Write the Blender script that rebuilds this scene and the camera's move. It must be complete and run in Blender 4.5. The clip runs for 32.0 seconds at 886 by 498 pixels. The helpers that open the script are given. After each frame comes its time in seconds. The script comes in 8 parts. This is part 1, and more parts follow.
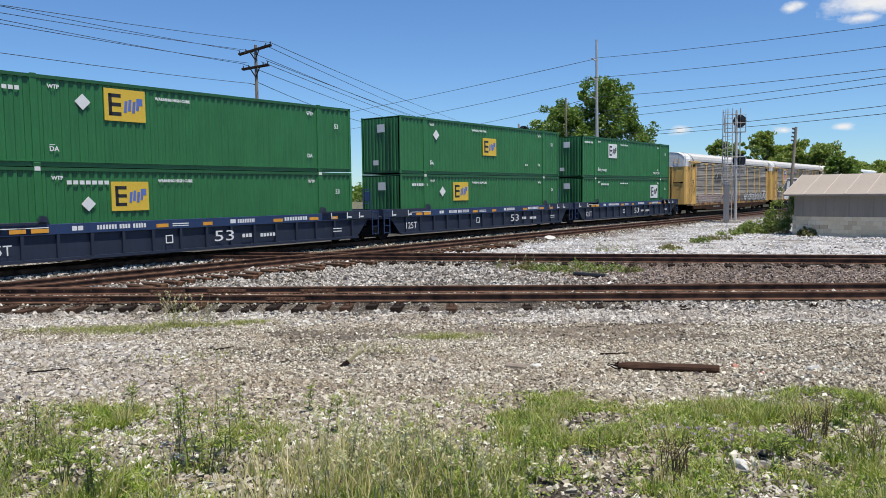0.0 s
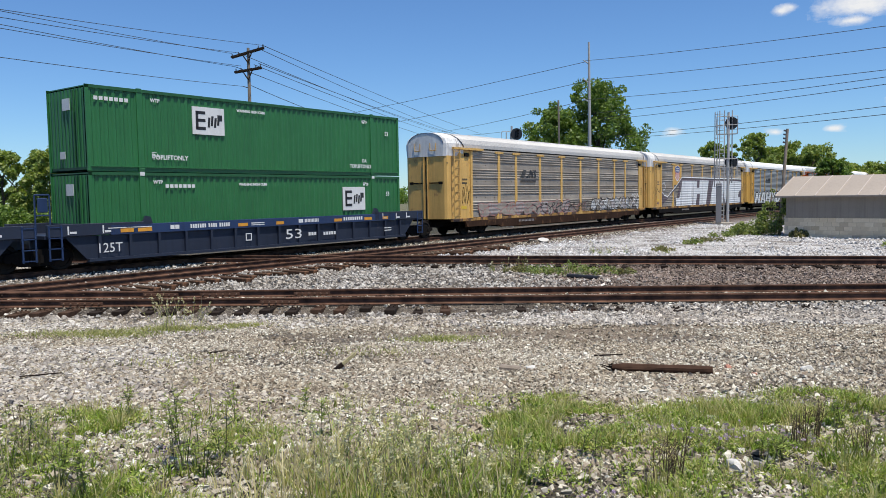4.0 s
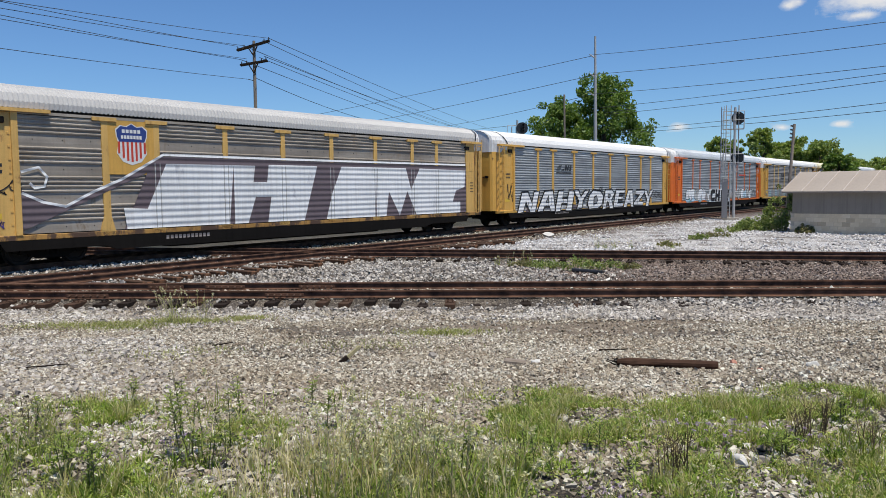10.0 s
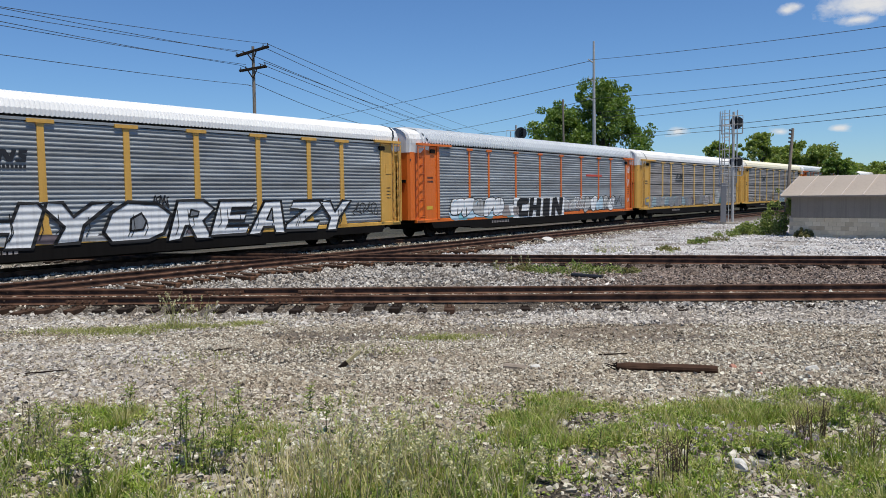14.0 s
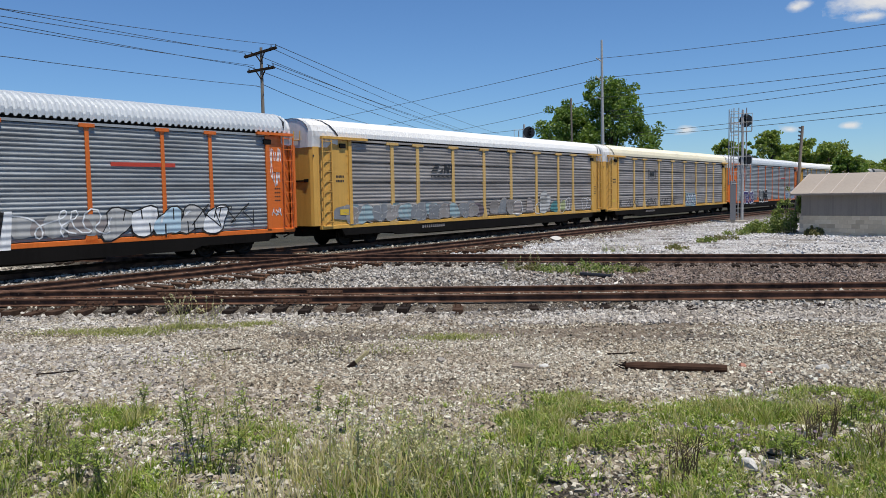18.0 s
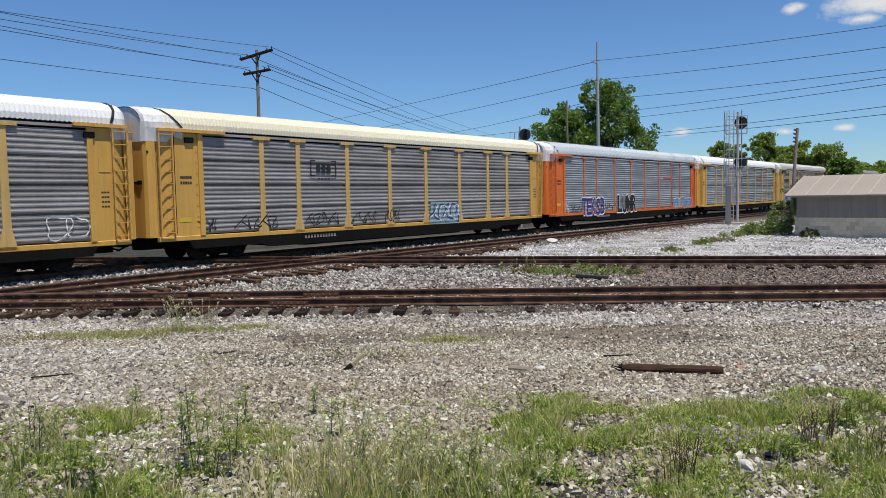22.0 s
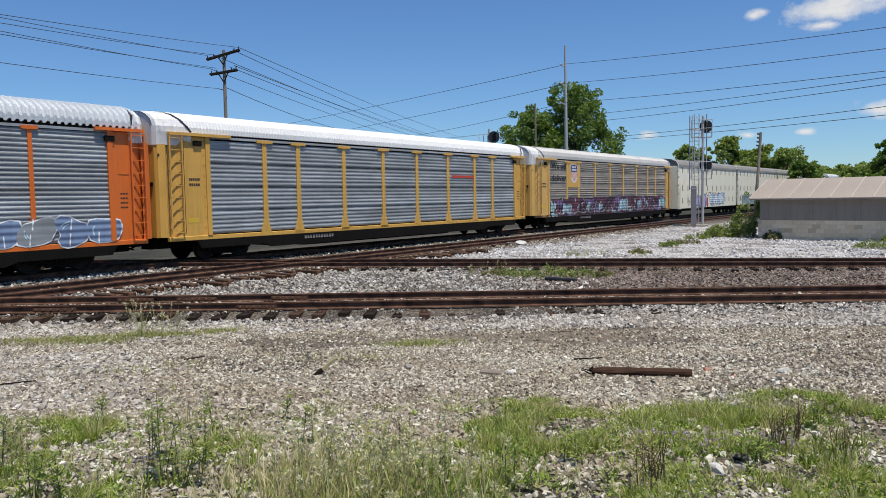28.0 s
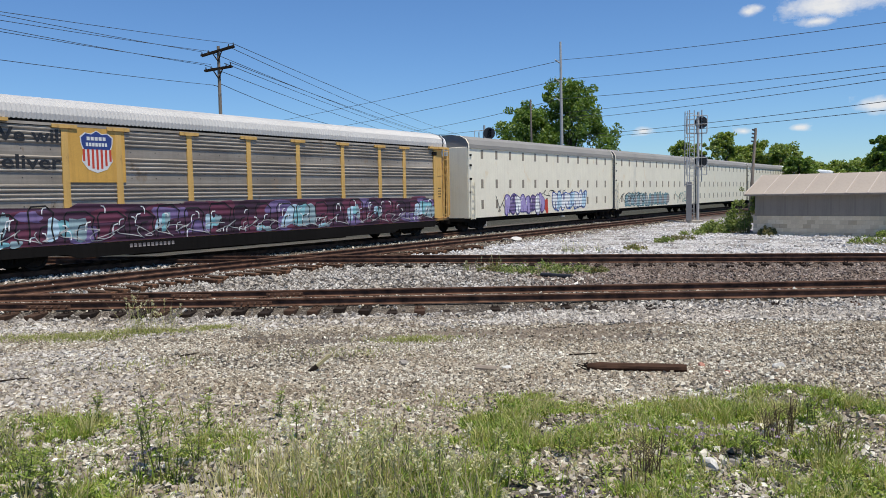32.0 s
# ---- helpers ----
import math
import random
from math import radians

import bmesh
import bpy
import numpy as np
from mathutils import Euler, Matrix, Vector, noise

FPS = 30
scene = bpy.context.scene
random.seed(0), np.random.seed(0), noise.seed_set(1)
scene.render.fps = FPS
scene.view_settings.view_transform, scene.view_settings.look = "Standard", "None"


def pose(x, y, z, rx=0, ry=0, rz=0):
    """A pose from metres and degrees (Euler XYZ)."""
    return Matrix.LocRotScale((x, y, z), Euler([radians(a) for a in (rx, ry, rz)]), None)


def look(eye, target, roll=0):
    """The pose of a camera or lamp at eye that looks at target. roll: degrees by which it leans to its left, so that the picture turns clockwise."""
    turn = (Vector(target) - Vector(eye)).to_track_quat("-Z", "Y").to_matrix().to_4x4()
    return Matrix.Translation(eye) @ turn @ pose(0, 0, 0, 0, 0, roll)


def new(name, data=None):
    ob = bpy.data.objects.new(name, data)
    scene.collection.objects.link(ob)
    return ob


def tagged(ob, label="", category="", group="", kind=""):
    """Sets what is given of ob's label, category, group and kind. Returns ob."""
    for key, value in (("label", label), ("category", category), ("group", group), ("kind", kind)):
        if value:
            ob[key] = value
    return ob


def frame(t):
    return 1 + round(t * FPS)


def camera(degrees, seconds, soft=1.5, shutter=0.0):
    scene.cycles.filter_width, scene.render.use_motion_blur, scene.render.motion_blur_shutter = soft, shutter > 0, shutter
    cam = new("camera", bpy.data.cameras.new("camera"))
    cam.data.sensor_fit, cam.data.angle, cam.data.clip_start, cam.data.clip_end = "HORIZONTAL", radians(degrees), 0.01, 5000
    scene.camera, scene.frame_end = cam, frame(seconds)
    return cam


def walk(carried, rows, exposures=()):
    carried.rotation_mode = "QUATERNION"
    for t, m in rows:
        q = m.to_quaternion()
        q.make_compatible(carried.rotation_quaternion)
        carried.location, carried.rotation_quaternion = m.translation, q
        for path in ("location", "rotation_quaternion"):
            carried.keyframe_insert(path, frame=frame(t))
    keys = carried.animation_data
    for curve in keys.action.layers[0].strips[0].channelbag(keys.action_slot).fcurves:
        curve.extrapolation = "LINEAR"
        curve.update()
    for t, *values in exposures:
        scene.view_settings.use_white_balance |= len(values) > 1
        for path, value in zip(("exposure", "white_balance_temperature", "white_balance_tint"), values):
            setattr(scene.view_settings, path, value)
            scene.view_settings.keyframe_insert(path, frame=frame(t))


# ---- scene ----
# Camera: carried by a standing person, eye 2.25 m above the rail tops; rows: seconds, x, y, z, yaw, pitch, roll
PATH = [
    (0, 0.000, 0.000, 2.253, 0.00, -4.14, -0.75), (0.5, -0.002, -0.006, 2.252, -0.24, -4.15, -0.74), (1, -0.005, -0.011, 2.252, -0.45, -4.17, -0.75),
    (1.5, -0.009, -0.009, 2.250, -0.54, -4.17, -0.66), (2, -0.014, -0.007, 2.248, -0.60, -4.11, -0.67), (2.5, -0.011, -0.009, 2.250, -0.60, -4.02, -0.77),
    (3, -0.009, -0.012, 2.251, -0.59, -3.94, -0.88), (3.5, -0.006, -0.014, 2.253, -0.54, -3.91, -0.96), (5.5, -0.017, -0.010, 2.248, -0.31, -4.24, -0.61),
    (6, -0.020, -0.009, 2.246, -0.35, -4.24, -0.57), (6.5, -0.019, -0.009, 2.246, -0.41, -4.18, -0.55), (7, -0.018, -0.009, 2.246, -0.47, -4.13, -0.55),
    (7.5, -0.016, -0.008, 2.246, -0.48, -4.13, -0.57), (8, -0.015, -0.008, 2.246, -0.48, -4.17, -0.58), (8.5, -0.015, -0.007, 2.245, -0.44, -4.24, -0.56),
    (9, -0.015, -0.006, 2.244, -0.36, -4.30, -0.59), (9.5, -0.016, -0.005, 2.245, -0.23, -4.35, -0.61), (10, -0.016, -0.003, 2.245, -0.14, -4.40, -0.64),
    (10.5, -0.017, -0.002, 2.246, -0.10, -4.43, -0.58), (11, -0.019, -0.004, 2.246, -0.11, -4.42, -0.57), (11.5, -0.022, -0.007, 2.245, -0.14, -4.38, -0.49),
    (12, -0.024, -0.010, 2.245, -0.17, -4.30, -0.44), (12.5, -0.021, -0.008, 2.245, -0.16, -4.19, -0.50), (13, -0.018, -0.007, 2.245, -0.15, -4.10, -0.59),
    (13.5, -0.015, -0.005, 2.245, -0.16, -4.04, -0.71), (14, -0.015, -0.007, 2.245, -0.20, -4.03, -0.77), (14.5, -0.015, -0.009, 2.245, -0.19, -4.04, -0.90),
    (16.5, -0.015, -0.016, 2.247, -0.00, -3.99, -0.97), (17, -0.015, -0.018, 2.247, 0.13, -3.98, -1.02), (17.5, -0.012, -0.014, 2.247, 0.28, -4.01, -1.08),
    (18, -0.008, -0.009, 2.246, 0.44, -4.04, -1.06), (18.5, -0.014, -0.010, 2.245, 0.54, -4.06, -1.02), (19, -0.019, -0.011, 2.243, 0.56, -4.06, -0.98),
    (19.5, -0.018, -0.012, 2.242, 0.55, -4.05, -0.94), (20, -0.016, -0.012, 2.241, 0.53, -4.03, -0.97), (20.5, -0.015, -0.012, 2.240, 0.48, -3.99, -0.99),
    (21, -0.014, -0.010, 2.242, 0.41, -3.96, -1.04), (21.5, -0.012, -0.007, 2.244, 0.27, -3.93, -1.09), (22, -0.011, -0.005, 2.246, 0.14, -3.88, -1.11),
    (22.5, -0.014, -0.013, 2.248, 0.03, -3.77, -1.16), (23, -0.018, -0.021, 2.249, -0.16, -3.63, -1.09), (23.5, -0.048, -0.007, 2.258, -0.42, -3.56, -0.95),
    (24, -0.079, 0.007, 2.268, -0.60, -3.56, -0.94), (24.5, -0.067, 0.002, 2.272, -0.83, -3.70, -0.88), (25, -0.056, -0.002, 2.276, -1.02, -3.86, -0.83),
    (25.5, -0.062, -0.005, 2.280, -1.17, -3.98, -0.84), (27.5, -0.046, 0.013, 2.274, -1.96, -3.79, -0.99), (28, -0.042, 0.018, 2.272, -2.20, -3.79, -0.98),
    (28.5, -0.042, 0.019, 2.270, -2.36, -3.84, -1.01), (29, -0.043, 0.019, 2.268, -2.41, -3.94, -1.02), (29.5, -0.041, 0.019, 2.269, -2.41, -3.98, -1.10),
    (30, -0.039, 0.018, 2.271, -2.47, -3.96, -1.17), (30.5, -0.038, 0.019, 2.271, -2.63, -3.91, -1.24), (31, -0.036, 0.020, 2.271, -2.74, -3.89, -1.17),
    (31.5, -0.032, 0.026, 2.267, -2.72, -3.95, -1.17), (32, -0.027, 0.033, 2.263, -2.51, -4.06, -1.08),
]


def aim(x, y, z, yaw, pitch, roll):
    a, b = radians(yaw), radians(pitch)
    way = Vector((-math.sin(a) * math.cos(b), math.cos(a) * math.cos(b), math.sin(b)))
    return look((x, y, z), Vector((x, y, z)) + way * 10, roll)


cam = camera(60.05, 32.0, soft=0.6)
walk(cam, [(r[0], aim(*r[1:])) for r in PATH], [(0, 0.14), (3, 0.14), (8, 0.05), (12, -0.08), (24, -0.08), (29, -0.04), (32, 0.04)])

# ---- world and sun ----
SUN_EL, SUN_AZ = 71.0, 146.0      # degrees; azimuth clockwise from +y
sky_world = bpy.data.worlds.new("sky")
scene.world = sky_world
sky_world.use_nodes = True
wn = sky_world.node_tree
sky = wn.nodes.new("ShaderNodeTexSky")
sky.sky_type, sky.sun_disc = "NISHITA", False
sky.sun_elevation, sky.sun_rotation = radians(SUN_EL), radians(SUN_AZ)
sky.air_density, sky.dust_density, sky.ozone_density, sky.altitude = 1.0, 0.0, 2.0, 150
deep = wn.nodes.new("ShaderNodeMix")
deep.data_type, deep.blend_type = "RGBA", "MULTIPLY"
deep.inputs[0].default_value, deep.inputs[7].default_value = 1.0, (0.635, 0.9, 1.225, 1)
wn.links.new(sky.outputs[0], deep.inputs[6])
wn.links.new(deep.outputs[2], wn.nodes["Background"].inputs[0])
wn.nodes["Background"].inputs[1].default_value = 0.095
sun_data = bpy.data.lights.new("sun", "SUN")
sun_data.energy, sun_data.angle, sun_data.color = 5.0, radians(0.53), (1.0, 0.94, 0.83)
sun = new("sun", sun_data)
e, a = radians(SUN_EL), radians(SUN_AZ)
sun.matrix_world = look((0, 0, 60), (-60 * math.cos(e) * math.sin(a), -60 * math.cos(e) * math.cos(a), 60 - 60 * math.sin(e)))


# ---- materials ----
def nodes_of(name):
    m = bpy.data.materials.new(name)
    m.use_nodes = True
    t = m.node_tree
    return m, t, t.nodes["Principled BSDF"]


def noise_node(t, coord, scale, detail=4, stretch=(1, 1, 1), rough=0.6):
    mp = t.nodes.new("ShaderNodeMapping")
    mp.inputs["Scale"].default_value = stretch
    t.links.new(coord, mp.inputs["Vector"])
    n = t.nodes.new("ShaderNodeTexNoise")
    n.inputs["Scale"].default_value, n.inputs["Detail"].default_value, n.inputs["Roughness"].default_value = scale, detail, rough
    t.links.new(mp.outputs[0], n.inputs["Vector"])
    return n.outputs[0]


def ramp(t, fac, stops):
    r = t.nodes.new("ShaderNodeValToRGB")
    els = r.color_ramp.elements
    while len(els) < len(stops):
        els.new(0.5)
    for el, (p, c) in zip(els, stops):
        el.position, el.color = p, (*c, 1) if len(c) == 3 else c
    t.links.new(fac, r.inputs[0])
    return r.outputs[0]


def mix(t, fac, a, b, blend="MIX"):
    n = t.nodes.new("ShaderNodeMix")
    n.data_type, n.blend_type = "RGBA", blend
    for sock, v in ((n.inputs[0], fac), (n.inputs[6], a), (n.inputs[7], b)):
        if isinstance(v, bpy.types.NodeSocket):
            t.links.new(v, sock)
        elif isinstance(v, (int, float)):
            sock.default_value = v
        else:
            sock.default_value = (*v, 1)
    return n.outputs[2]


def bump(t, p, height, strength=0.4, dist=0.01):
    b = t.nodes.new("ShaderNodeBump")
    b.inputs["Strength"].default_value, b.inputs["Distance"].default_value = strength, dist
    t.links.new(height, b.inputs["Height"])
    t.links.new(b.outputs[0], p.inputs["Normal"])


def coords(t, kind="Object"):
    return t.nodes.new("ShaderNodeTexCoord").outputs[kind]


def shade(c, k):
    return tuple(min(1.0, v * k) for v in c)


def paint(name, base, rough=0.5, metal=0.0, wear=0.35, streak=True, rust=None, rust_at=0.62, big=0.5, fine=25, bumpy=0.15, ribs=False, banded=False, gloss=0.5):
    """Painted or bare surface with large stains, fine grain, downward streaks and, if given, rust or dirt blotches."""
    m, t, p = nodes_of(name)
    co = coords(t)
    stain = noise_node(t, co, big, 5)
    col = mix(t, stain, shade(base, 1 - wear), shade(base, 1 + wear * 0.5))
    if streak:
        st = noise_node(t, co, 1.0, 4, (7, 7, 0.35))
        dark = ramp(t, st, [(0.45, (1, 1, 1)), (0.72, (1 - wear, 1 - wear * 1.05, 1 - wear * 1.1))])
        col = mix(t, 0.25 if banded else 0.5, col, dark, "MULTIPLY")
    if banded:
        rows = noise_node(t, co, 1.0, 3, (0.06, 0.3, 2.6))
        col = mix(t, 0.9, col, ramp(t, rows, [(0.34, (0.55, 0.54, 0.53)), (0.6, (1.1, 1.1, 1.1))]), "MULTIPLY")
        cloudy = noise_node(t, co, 0.9, 4, (0.5, 1, 1.4))
        col = mix(t, 0.7, col, ramp(t, cloudy, [(0.35, (0.7, 0.68, 0.66)), (0.65, (1.08, 1.08, 1.08))]), "MULTIPLY")
    grain = noise_node(t, co, fine, 3)
    gr = ramp(t, grain, [(0.3, (0.86, 0.86, 0.86)), (0.7, (1, 1, 1))])
    col = mix(t, 0.8, col, gr, "MULTIPLY")
    if rust:
        rn = noise_node(t, co, 1.6, 6, (1, 1, 0.5), 0.7)
        f = ramp(t, rn, [(rust_at, (0, 0, 0)), (rust_at + 0.08, (1, 1, 1))])
        col = mix(t, f, col, rust)
    t.links.new(col, p.inputs["Base Color"])
    p.inputs["Roughness"].default_value, p.inputs["Metallic"].default_value, p.inputs["Specular IOR Level"].default_value = rough, metal, gloss
    if ribs:
        xyz = t.nodes.new("ShaderNodeSeparateXYZ")
        t.links.new(co, xyz.inputs[0])
        k = t.nodes.new("ShaderNodeMath")
        k.operation, k.inputs[1].default_value = "MULTIPLY", 27.17
        t.links.new(xyz.outputs[2], k.inputs[0])
        w = t.nodes.new("ShaderNodeMath")
        w.operation = "SINE"
        t.links.new(k.outputs[0], w.inputs[0])
        bump(t, p, w.outputs[0], 0.5, 0.018)
    else:
        bump(t, p, grain, bumpy, 0.004)
    return m


YELLOW, ORANGE = (0.76, 0.43, 0.088), (0.82, 0.18, 0.02)
RUST, SOOT = (0.16, 0.07, 0.03), (0.022, 0.019, 0.017)
M = {
    "yellow": paint("faded_yellow_paint", YELLOW, 0.5, wear=0.3, rust=(0.3, 0.15, 0.05), rust_at=0.66),
    "yellow_old": paint("stained_yellow_paint", (0.78, 0.48, 0.14), 0.55, wear=0.36, rust=(0.3, 0.15, 0.055), rust_at=0.6),
    "orange": paint("orange_paint", ORANGE, 0.45, wear=0.25, rust=(0.3, 0.07, 0.02), rust_at=0.66),
    "galv": paint("weathered_galvanised_sheet", (0.39, 0.365, 0.345), 0.6, 0.05, wear=0.3, banded=True),
    "galv_brown": paint("brown_stained_galvanised_sheet", (0.46, 0.41, 0.345), 0.6, 0.05, wear=0.42, rust=(0.24, 0.185, 0.13), rust_at=0.6, banded=True),
    "galv_blue": paint("blue_grey_galvanised_sheet", (0.395, 0.425, 0.44), 0.5, 0.05, wear=0.22, banded=True),
    "galv_dark": paint("dark_galvanised_sheet", (0.3, 0.31, 0.32), 0.5, 0.3, wear=0.3),
    "roof_white": paint("white_roof_paint", (0.82, 0.82, 0.8), 0.5, wear=0.12, streak=False),
    "roof_grey": paint("dirty_pale_roof_sheet", (0.52, 0.51, 0.49), 0.5, wear=0.25, streak=False),
    "roof_cream": paint("cream_roof_paint", (0.8, 0.74, 0.55), 0.5, wear=0.12, streak=False),
    "roof_zinc": paint("zinc_roof_sheet", (0.66, 0.69, 0.7), 0.42, 0.2, wear=0.2, streak=False),
    "roof_dull": paint("grey_roof_membrane", (0.26, 0.25, 0.23), 0.7, wear=0.25, streak=False),
    "under": paint("sooty_steel", (0.012, 0.0105, 0.0095), 0.9, 0.0, wear=0.5, gloss=0.12),
    "wheel": paint("worn_wheel_steel", (0.025, 0.02, 0.017), 0.7, 0.1, wear=0.4, gloss=0.2),
    "ivory": paint("ivory_paint", (0.96, 0.88, 0.7), 0.45, wear=0.14, big=1.2, rust=(0.8, 0.68, 0.47), rust_at=0.6),
    "green": paint("green_container_paint", (0.03, 0.178, 0.052), 0.42, wear=0.3, big=0.8),
    "green_dark": paint("green_container_rail_paint", (0.02, 0.12, 0.04), 0.5, wear=0.3),
    "navy": paint("navy_blue_paint", (0.022, 0.048, 0.13), 0.45, wear=0.3, rust=(0.05, 0.04, 0.04), rust_at=0.66),
    "navy_dark": paint("dark_navy_paint", (0.022, 0.03, 0.055), 0.5, wear=0.35),
    "navy_mid": paint("dusty_navy_paint", (0.02, 0.028, 0.052), 0.55, wear=0.45, rust=(0.07, 0.06, 0.055), rust_at=0.62),
    "amber": paint("amber_reflective_film", (0.8, 0.36, 0.04), 0.4, wear=0.3),
    "log_wood": paint("weathered_brown_timber", (0.075, 0.04, 0.025), 0.9, wear=0.7, bumpy=0.6, rust=(0.2, 0.14, 0.09), rust_at=0.62, gloss=0.2),
    "spray_dark_plum": paint("dark_plum_spray_paint", (0.05, 0.018, 0.035), 0.5, wear=0.3, ribs=True),
    "spray_red_plum": paint("reddish_plum_spray_paint", (0.15, 0.035, 0.065), 0.5, wear=0.3, ribs=True),
    "spray_lilac": paint("faded_lilac_spray_paint", (0.2, 0.14, 0.3), 0.55, wear=0.3, ribs=True),
    "vent_grey": paint("dull_brown_vent_screen", (0.3, 0.26, 0.2), 0.8, wear=0.3),
    "rusty_under": paint("rust_caked_steel", (0.05, 0.026, 0.016), 0.9, wear=0.6, rust=(0.12, 0.06, 0.03), rust_at=0.55, gloss=0.15),
    "yellow_faded": paint("sun_faded_yellow_paint", (0.75, 0.485, 0.165), 0.6, wear=0.38, rust=(0.34, 0.2, 0.09), rust_at=0.62),
    "hood_white": paint("grimy_white_hood_paint", (0.82, 0.82, 0.8), 0.5, wear=0.3, big=1.3, rust=(0.46, 0.43, 0.39), rust_at=0.61),
    "sill_old": paint("rust_stained_yellow_sill", (0.5, 0.27, 0.07), 0.6, wear=0.5, rust=(0.09, 0.05, 0.03), rust_at=0.47),
    "white": paint("white_lettering_paint", (0.8, 0.8, 0.78), 0.5, wear=0.15),
    "black": paint("black_lettering_paint", (0.02, 0.02, 0.022), 0.5, wear=0.2),
    "blue_ink": paint("blue_lettering_paint", (0.12, 0.2, 0.55), 0.5, wear=0.3),
    "logo_yellow": paint("logo_yellow_film", (0.75, 0.5, 0.05), 0.5, wear=0.12, streak=False),
    "red": paint("red_film", (0.6, 0.06, 0.03), 0.5, wear=0.15),
    "shield_blue": paint("blue_shield_film", (0.03, 0.06, 0.25), 0.5, wear=0.15),
    "spray_blue": paint("dull_blue_spray_paint", (0.22, 0.3, 0.46), 0.55, wear=0.35, ribs=True),
    "spray_lime": paint("faded_lime_spray_paint", (0.42, 0.46, 0.22), 0.55, wear=0.3, ribs=True),
    "spray_pale_violet": paint("pale_violet_spray_paint", (0.44, 0.36, 0.66), 0.55, wear=0.3),
    "spray_white": paint("white_spray_paint", (0.86, 0.88, 0.87), 0.55, wear=0.3, ribs=True, rust=(0.5, 0.51, 0.53), rust_at=0.6),
    "spray_black": paint("black_spray_paint", (0.018, 0.018, 0.02), 0.9, wear=0.2, ribs=True),
    "spray_mauve": paint("faded_brown_mauve_spray_paint", (0.15, 0.115, 0.125), 0.55, wear=0.25, ribs=True),
    "spray_plum": paint("plum_spray_paint", (0.085, 0.03, 0.06), 0.5, wear=0.3, ribs=True),
    "spray_teal": paint("turquoise_spray_paint", (0.25, 0.55, 0.6), 0.5, wear=0.3, ribs=True),
    "spray_violet": paint("violet_spray_paint", (0.07, 0.045, 0.2), 0.5, wear=0.3, ribs=True),
    "spray_grey": paint("pale_grey_spray_paint", (0.5, 0.5, 0.48), 0.55, wear=0.35, ribs=True),
    "steel": paint("galvanised_mast_steel", (0.44, 0.44, 0.435), 0.6, 0.05, wear=0.25),
    "pole_wood": paint("weathered_pole_wood", (0.3, 0.25, 0.2), 0.85, wear=0.4, bumpy=0.4, gloss=0.2),
    "dark_wood": paint("creosoted_wood", (0.03, 0.021, 0.016), 0.9, wear=0.6, bumpy=0.6, rust=(0.085, 0.06, 0.044), rust_at=0.6, gloss=0.15),
    "wire": paint("weathered_wire", (0.05, 0.055, 0.06), 0.6, wear=0.2),
    "lamp_black": paint("black_signal_enamel", (0.015, 0.016, 0.018), 0.45, wear=0.2),
    "block": paint("limewashed_concrete_block", (0.42, 0.38, 0.31), 0.9, wear=0.3, bumpy=0.5),
    "dark_sheet": paint("dark_grey_sheet_siding", (0.28, 0.245, 0.205), 0.65, wear=0.35, rust=(0.2, 0.165, 0.13), rust_at=0.6),
    "tin_roof": paint("tan_sheet_roofing", (0.43, 0.365, 0.295), 0.5, 0.05, wear=0.2, rust=(0.3, 0.22, 0.16), rust_at=0.62),
    "stone_white": paint("white_limestone", (0.62, 0.6, 0.56), 0.9, wear=0.25, streak=False, bumpy=0.5),
    "stone_grey": paint("grey_limestone", (0.28, 0.255, 0.225), 0.9, wear=0.35, streak=False, bumpy=0.5),
    "spray_faded": paint("faded_pinkish_spray_paint", (0.36, 0.32, 0.3), 0.6, wear=0.3, ribs=True),
    "spray_rose": paint("dull_rose_spray_paint", (0.4, 0.2, 0.18), 0.6, wear=0.3, ribs=True),
    "spray_teal_dull": paint("dull_blue_grey_spray_paint", (0.3, 0.42, 0.45), 0.6, wear=0.3, ribs=True),
    "spray_teal_dark": paint("dark_teal_spray_paint", (0.08, 0.25, 0.26), 0.6, wear=0.3, ribs=True),
    "spray_pale_blue": paint("pale_blue_spray_paint", (0.5, 0.68, 0.78), 0.55, wear=0.2, ribs=True),
    "spray_shield": paint("navy_spray_paint", (0.06, 0.1, 0.32), 0.55, wear=0.2, ribs=True),
    "cabinet": paint("grey_case_paint", (0.2, 0.2, 0.21), 0.5, wear=0.15),
    "mortar": paint("sandy_mortar", (0.6, 0.52, 0.4), 0.95, wear=0.2),
    "block_face": None,
    "tin_seam": paint("pale_roof_seam", (0.55, 0.48, 0.42), 0.5, wear=0.15),
    "bark": paint("grey_brown_bark", (0.13, 0.1, 0.075), 0.9, wear=0.4, bumpy=0.6),
    "straw": paint("dry_straw_stem", (0.42, 0.37, 0.2), 0.9, wear=0.3),
    "stone_red": paint("reddish_stone", (0.42, 0.2, 0.14), 0.9, wear=0.3, streak=False, bumpy=0.5),
    "rusty_wood": paint("rust_stained_timber", (0.085, 0.05, 0.033), 0.9, wear=0.6, bumpy=0.6, rust=(0.2, 0.1, 0.055), rust_at=0.54, gloss=0.15),
    "rail_light": paint("light_rusted_bolt", (0.2, 0.12, 0.08), 0.7, 0.3, wear=0.3),
}


